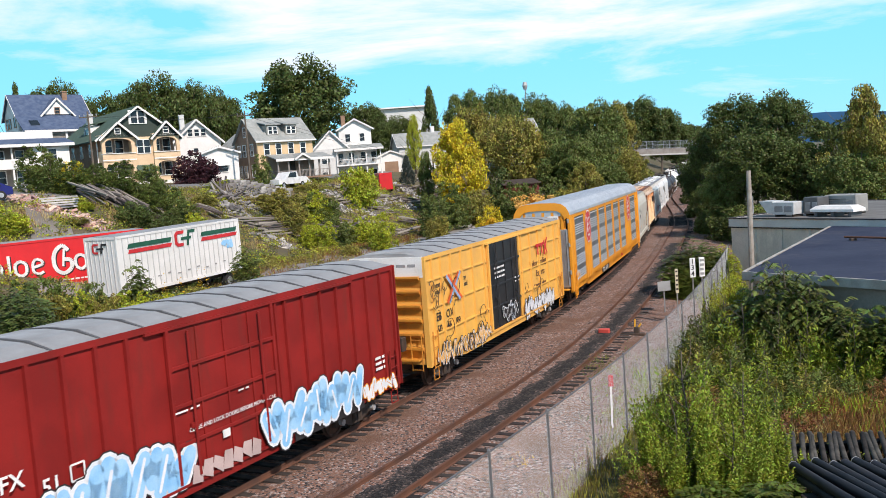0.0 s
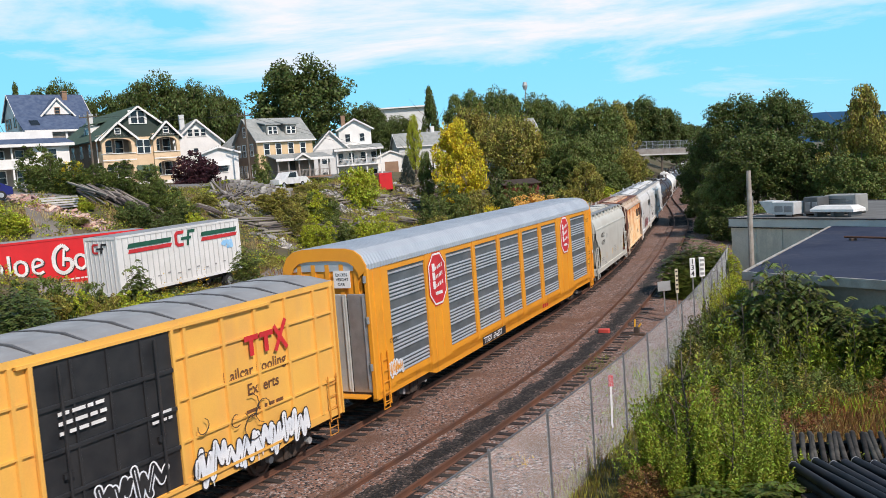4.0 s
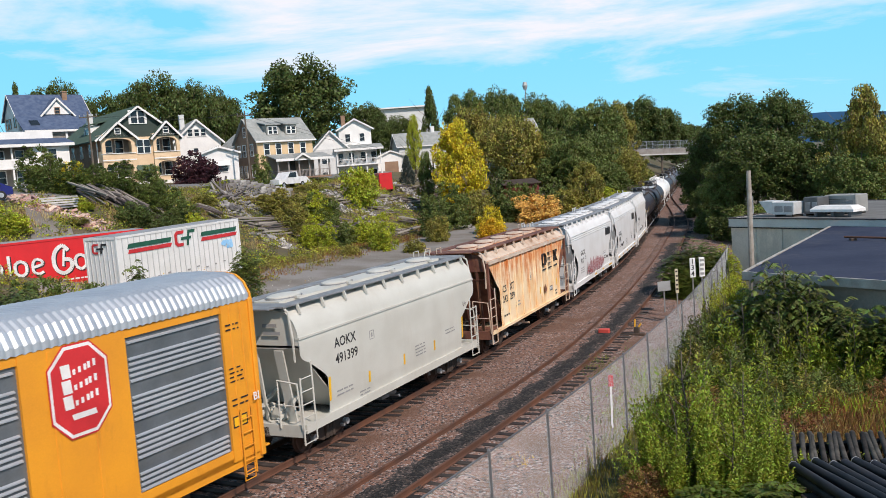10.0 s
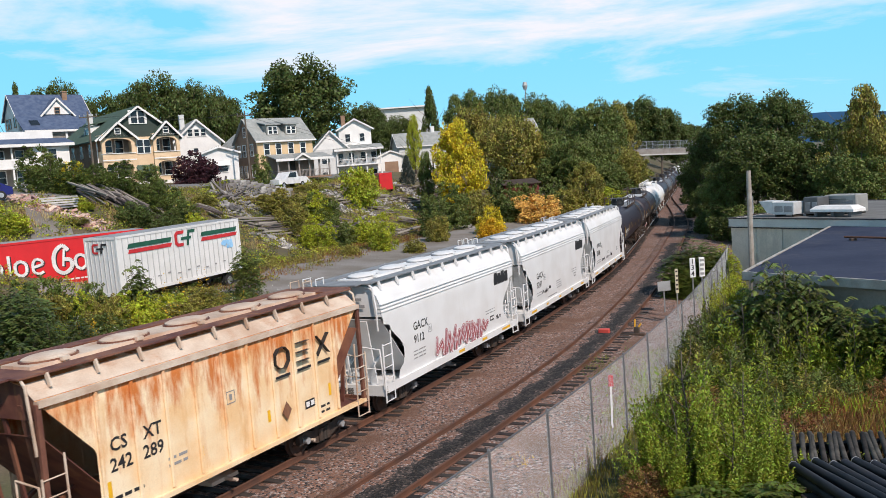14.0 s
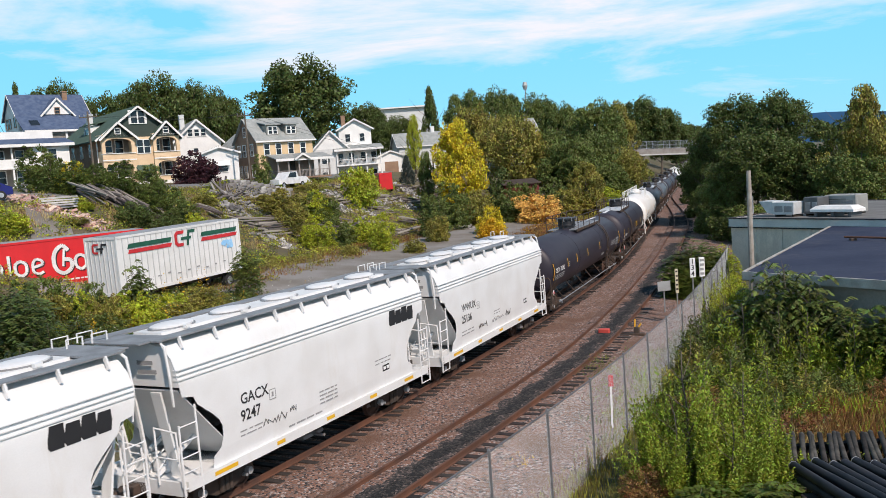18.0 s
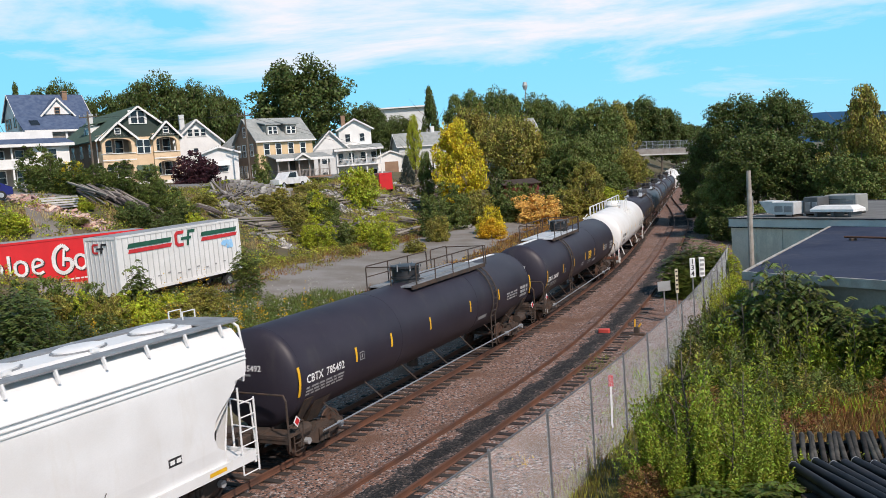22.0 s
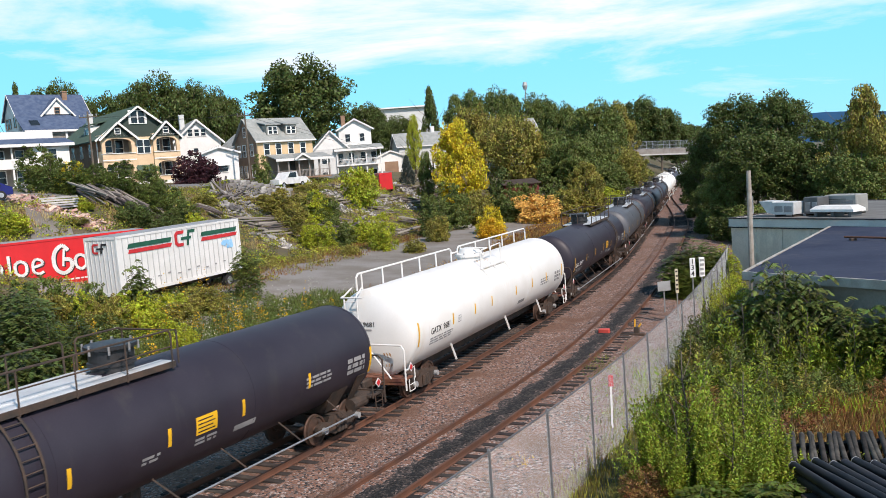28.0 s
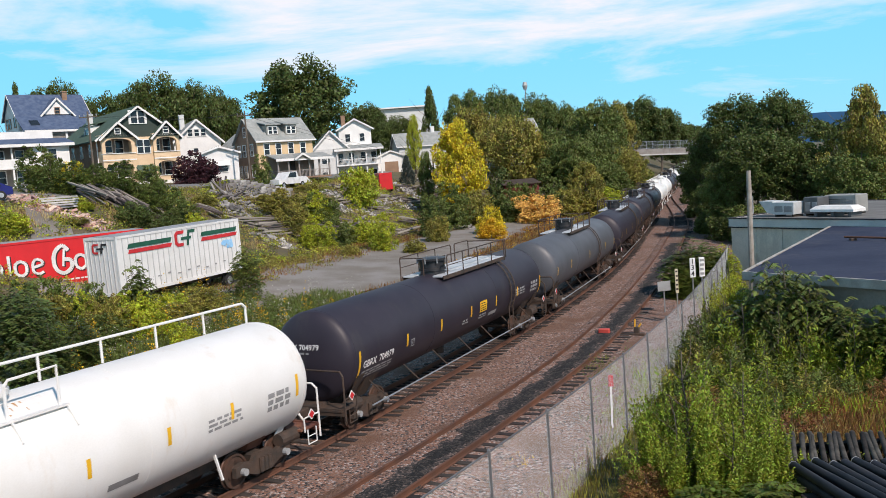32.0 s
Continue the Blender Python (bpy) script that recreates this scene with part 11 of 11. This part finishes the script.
def build_vehicles():
    car_body("parked_car", "dark blue hatchback parked on the street", pose(-36.2, 71.6, gz(-36.2, 71.6) + 0.1, 0, 0, 24), 4.2, mat("dark blue car paint", (0.015, 0.016, 0.16), 0.25, spec=0.6), "car")
    car_body("pickup_truck", "white pickup truck parked above the bank", pose(-18.0, 107.5, gz(-18.0, 107.5) + 0.05, 0, 0, 58), 5.0, mat("white car paint", (0.75, 0.76, 0.77), 0.3), "truck")
    car_body("parked_car", "silver car parked beside the tan house", pose(-30.3, 112.0, gz(-30.3, 112.0) + 0.1, 0, 0, 30), 4.3, mat("silver car paint", (0.40, 0.42, 0.45), 0.3, 0.5), "car")
    b = thing("box_truck", "bright red box body standing by the houses", "truck", pose(-8.35, 128.0, gz(-7.4, 129), 0, 0, 12))
    f = Form()
    f.bevel_box(0, 0, 0.3, 1.9, 4.0, 2.7, 0.05)
    part("body", f, TRAILER_R, b)
    f = Form()
    for x in (0.3, 1.8):
        f.tube((x - 0.15, 0.8, 0.3), (x + 0.1, 0.8, 0.3), 0.3, 14)
    part("wheel", f, RUBBER, b)


def utility_pole(x, y, h, arms=1):
    p = thing("utility_pole", "brown timber utility pole with a crossarm", "utility pole", pose(x, y, gz(x, y)))
    f = Form()
    f.tube((0, 0, 0), (0, 0, h), 0.13, 10, 0.09)
    part("pole", f, BARK, p)
    for k in range(arms):
        f = Form()
        f.beam((-1.0, 0.1, h - 0.6 - k), (1.0, -0.1, h - 0.6 - k), 0.1, 0.12)
        part("crossarm", f, BARK, p)
        for q in (-0.9, -0.4, 0.4, 0.9):
            f = Form()
            f.tube((q, 0, h - 0.5 - k), (q, 0, h - 0.3 - k), 0.05, 8)
            part("insulator", f, CAP, p)
    return (x, y, gz(x, y) + h)


def build_poles():
    tops = [utility_pole(-36.6, 96.0, 8.2), utility_pole(-22.9, 110.0, 8.9), utility_pole(-0.5, 130.0, 8.0)]
    w = thing("overhead_wire", "thin sagging overhead wires along the street", "wire")
    for a, b in zip(tops, tops[1:]):
        for d in (-0.6, 0.6):
            f = Form()
            pts = []
            for k in range(9):
                t = k / 8
                pts.append((a[0] + (b[0] - a[0]) * t + d, a[1] + (b[1] - a[1]) * t, a[2] + (b[2] - a[2]) * t - 0.35 - 2.4 * t * (1 - t)))
            f.path(pts, 0.018, 4)
            part("wire", f, BLACK, w)


# ---- bridge, hills ----
def build_bridge():
    G = mat("weathered bridge steel", (0.33, 0.31, 0.29), 0.75, 0.2, color2=(0.24, 0.21, 0.19), scale=0.6)
    C = mat("pale concrete", (0.55, 0.54, 0.51), 0.9, color2=(0.45, 0.44, 0.42), scale=0.4)
    b = thing("road_bridge", "steel girder road bridge with fenced parapet over the railway", "bridge", pose(76.5, 300, 0, 0, 2.4, -2))
    f = Form()
    f.box(-14, 0, 7.9, 11.5, 0.5, 9.6)
    part("girder", f, G, b)
    f = Form()
    f.box(-14, 7.5, 7.9, 11.5, 8, 9.6)
    part("girder", f, G, b)
    f = Form()
    f.box(-14, -0.3, 7.45, 11.5, 8.3, 7.9)
    part("deck", f, C, b)
    for k in range(14):
        f = Form()
        f.box(-14 + k * 1.9, -0.12, 7.9, -13.85 + k * 1.9, 0, 9.6)
        part("stiffener", f, G, b)
        f = Form()
        f.tube((-14 + k * 1.9, 0.1, 9.6), (-14 + k * 1.9, 0.1, 12.1), 0.07, 6)
        part("fence_post", f, GALV, b)
    f = Form()
    for z in (9.75, 10.9, 12.1):
        f.tube((-14, 0.1, z), (11.5, 0.1, z), 0.05, 6)
    x = -14
    while x < 11.5:
        f.tube((x, 0.1, 9.6), (x, 0.1, 12.1), 0.012, 4)
        x += 0.16
    part("parapet_fence", f, GALV, b)
    for x0, x1 in ((-26, -9.5), (10.0, 30)):
        f = Form()
        f.box(x0, -0.4, -1, x1, 8.4, 8.6)
        part("abutment", f, mat("dark stained concrete", (0.16, 0.14, 0.12), 0.9), b)
    t = thing("water_tower", "distant pale water tower on a slim stem", "water tower", pose(52, 500, 10))
    f = Form()
    f.tube((0, 0, 0), (0, 0, 38.8), 0.3, 8)
    part("stem", f, CAP, t)
    f = Form()
    f.tube((0, 0, 38.8), (0, 0, 41), 0.9, 12, 1.5)
    f.tube((0, 0, 41), (0, 0, 43), 1.5, 12, 1.0)
    part("bowl", f, CAP, t)


def build_distance():
    # Haze over the far ridge is mixed into its colour as blue.
    HILL = mat("haze-blue distant woods", (0.028, 0.085, 0.185), 1.0, color2=(0.04, 0.10, 0.19), scale=0.004, bscale=0.02, fine=0.15, spec=0.0)
    f = Form()
    n = 60
    rows = []
    for i in range(n + 1):
        a = radians(-50 + 100 * i / n)
        R = 3000
        h = 70 + 34 * math.exp(-((math.degrees(a) - 24) / 7) ** 2) + 10 * math.sin(i * 0.9) * 0.4 + 12 * math.sin(i * 0.23)
        rows.append([(R * math.sin(a), R * math.cos(a), -20), (R * 1.02 * math.sin(a), R * 1.02 * math.cos(a), h), (R * 1.2 * math.sin(a), R * 1.2 * math.cos(a), -20)])
    f.loft(rows, True)
    tagged(part("distant_hill", f, HILL, smooth=True), "wooded ridge on the horizon, painted haze blue", "hill", kind="structure")
    # far woods: many small crowns in one mesh
    v, q = [], []
    rnd = np.random.RandomState(8)
    base, bf = leaf_cloud(55, 60, 22, 0.05, crown_round, 0.11)
    k = 0
    for i in range(150):
        a = rnd.uniform(-0.60, 0.62)
        R = rnd.uniform(330, 620)
        if a > 0.1 and a < 0.40 and R < 400:
            R += 120
        x, y = R * math.sin(a), R * math.cos(a)
        z = gz(x, y)
        s = rnd.uniform(9, 14)
        rot = rnd.uniform(0, 6.28)
        c, d = math.cos(rot), math.sin(rot)
        p = base * np.array([s, s, s * 0.95])
        p = np.stack([p[:, 0] * c - p[:, 1] * d + x, p[:, 0] * d + p[:, 1] * c + y, p[:, 2] + z], 1)
        v.append(p)
        q.append(bf + k)
        k += len(p)
    me = leaf_mesh("far_woods", np.concatenate(v), np.concatenate(q), 1, 1)
    me.materials.clear()
    me.materials.append(LEAF_DARK)
    tagged(new("far_woods", me), "distant dark green woods beyond the bridge", "woods", kind="stuff")


build_distance()
build_bridge()
build_workshop()
tan_house()
deck_house()
simple_houses()
build_yard()
build_trailers()
build_vehicles()
build_poles()
build_fence()
build_pipes()
build_trees()
build_shrubs()
build_grass()


# ---- movement of the train ----
SPEEDS = [5.58, 5.48, 5.41, 5.44, 5.56, 5.70, 5.83, 5.96, 6.08]      # metres a second, every four seconds


def travelled(t):
    s = 0.0
    for k in range(8):
        d = min(4.0, t - 4.0 * k)
        if d > 0:
            s += SPEEDS[k] * d + (SPEEDS[k + 1] - SPEEDS[k]) * d * d / 8
    return s


def car_pose(u, half):
    xa, ya, _ = track(u - half)
    xb, yb, _ = track(u + half)
    return Matrix.Translation(((xa + xb) / 2, (ya + yb) / 2, 0)) @ Matrix.Rotation(math.atan2(yb - ya, xb - xa), 4, "Z")


def motions():
    for car, mid, half in MOVERS:
        walk(car, [(k, car_pose(mid - travelled(k), half)) for k in range(33)])
    for wheel, x in WHEELS:
        rows = []
        for k in range(321):
            t = k * 0.1
            rows.append((t, pose(x, 0, 0.457, 0, -math.degrees(travelled(t) / 0.457) % 360, 0)))
        walk(wheel, rows)


motions()
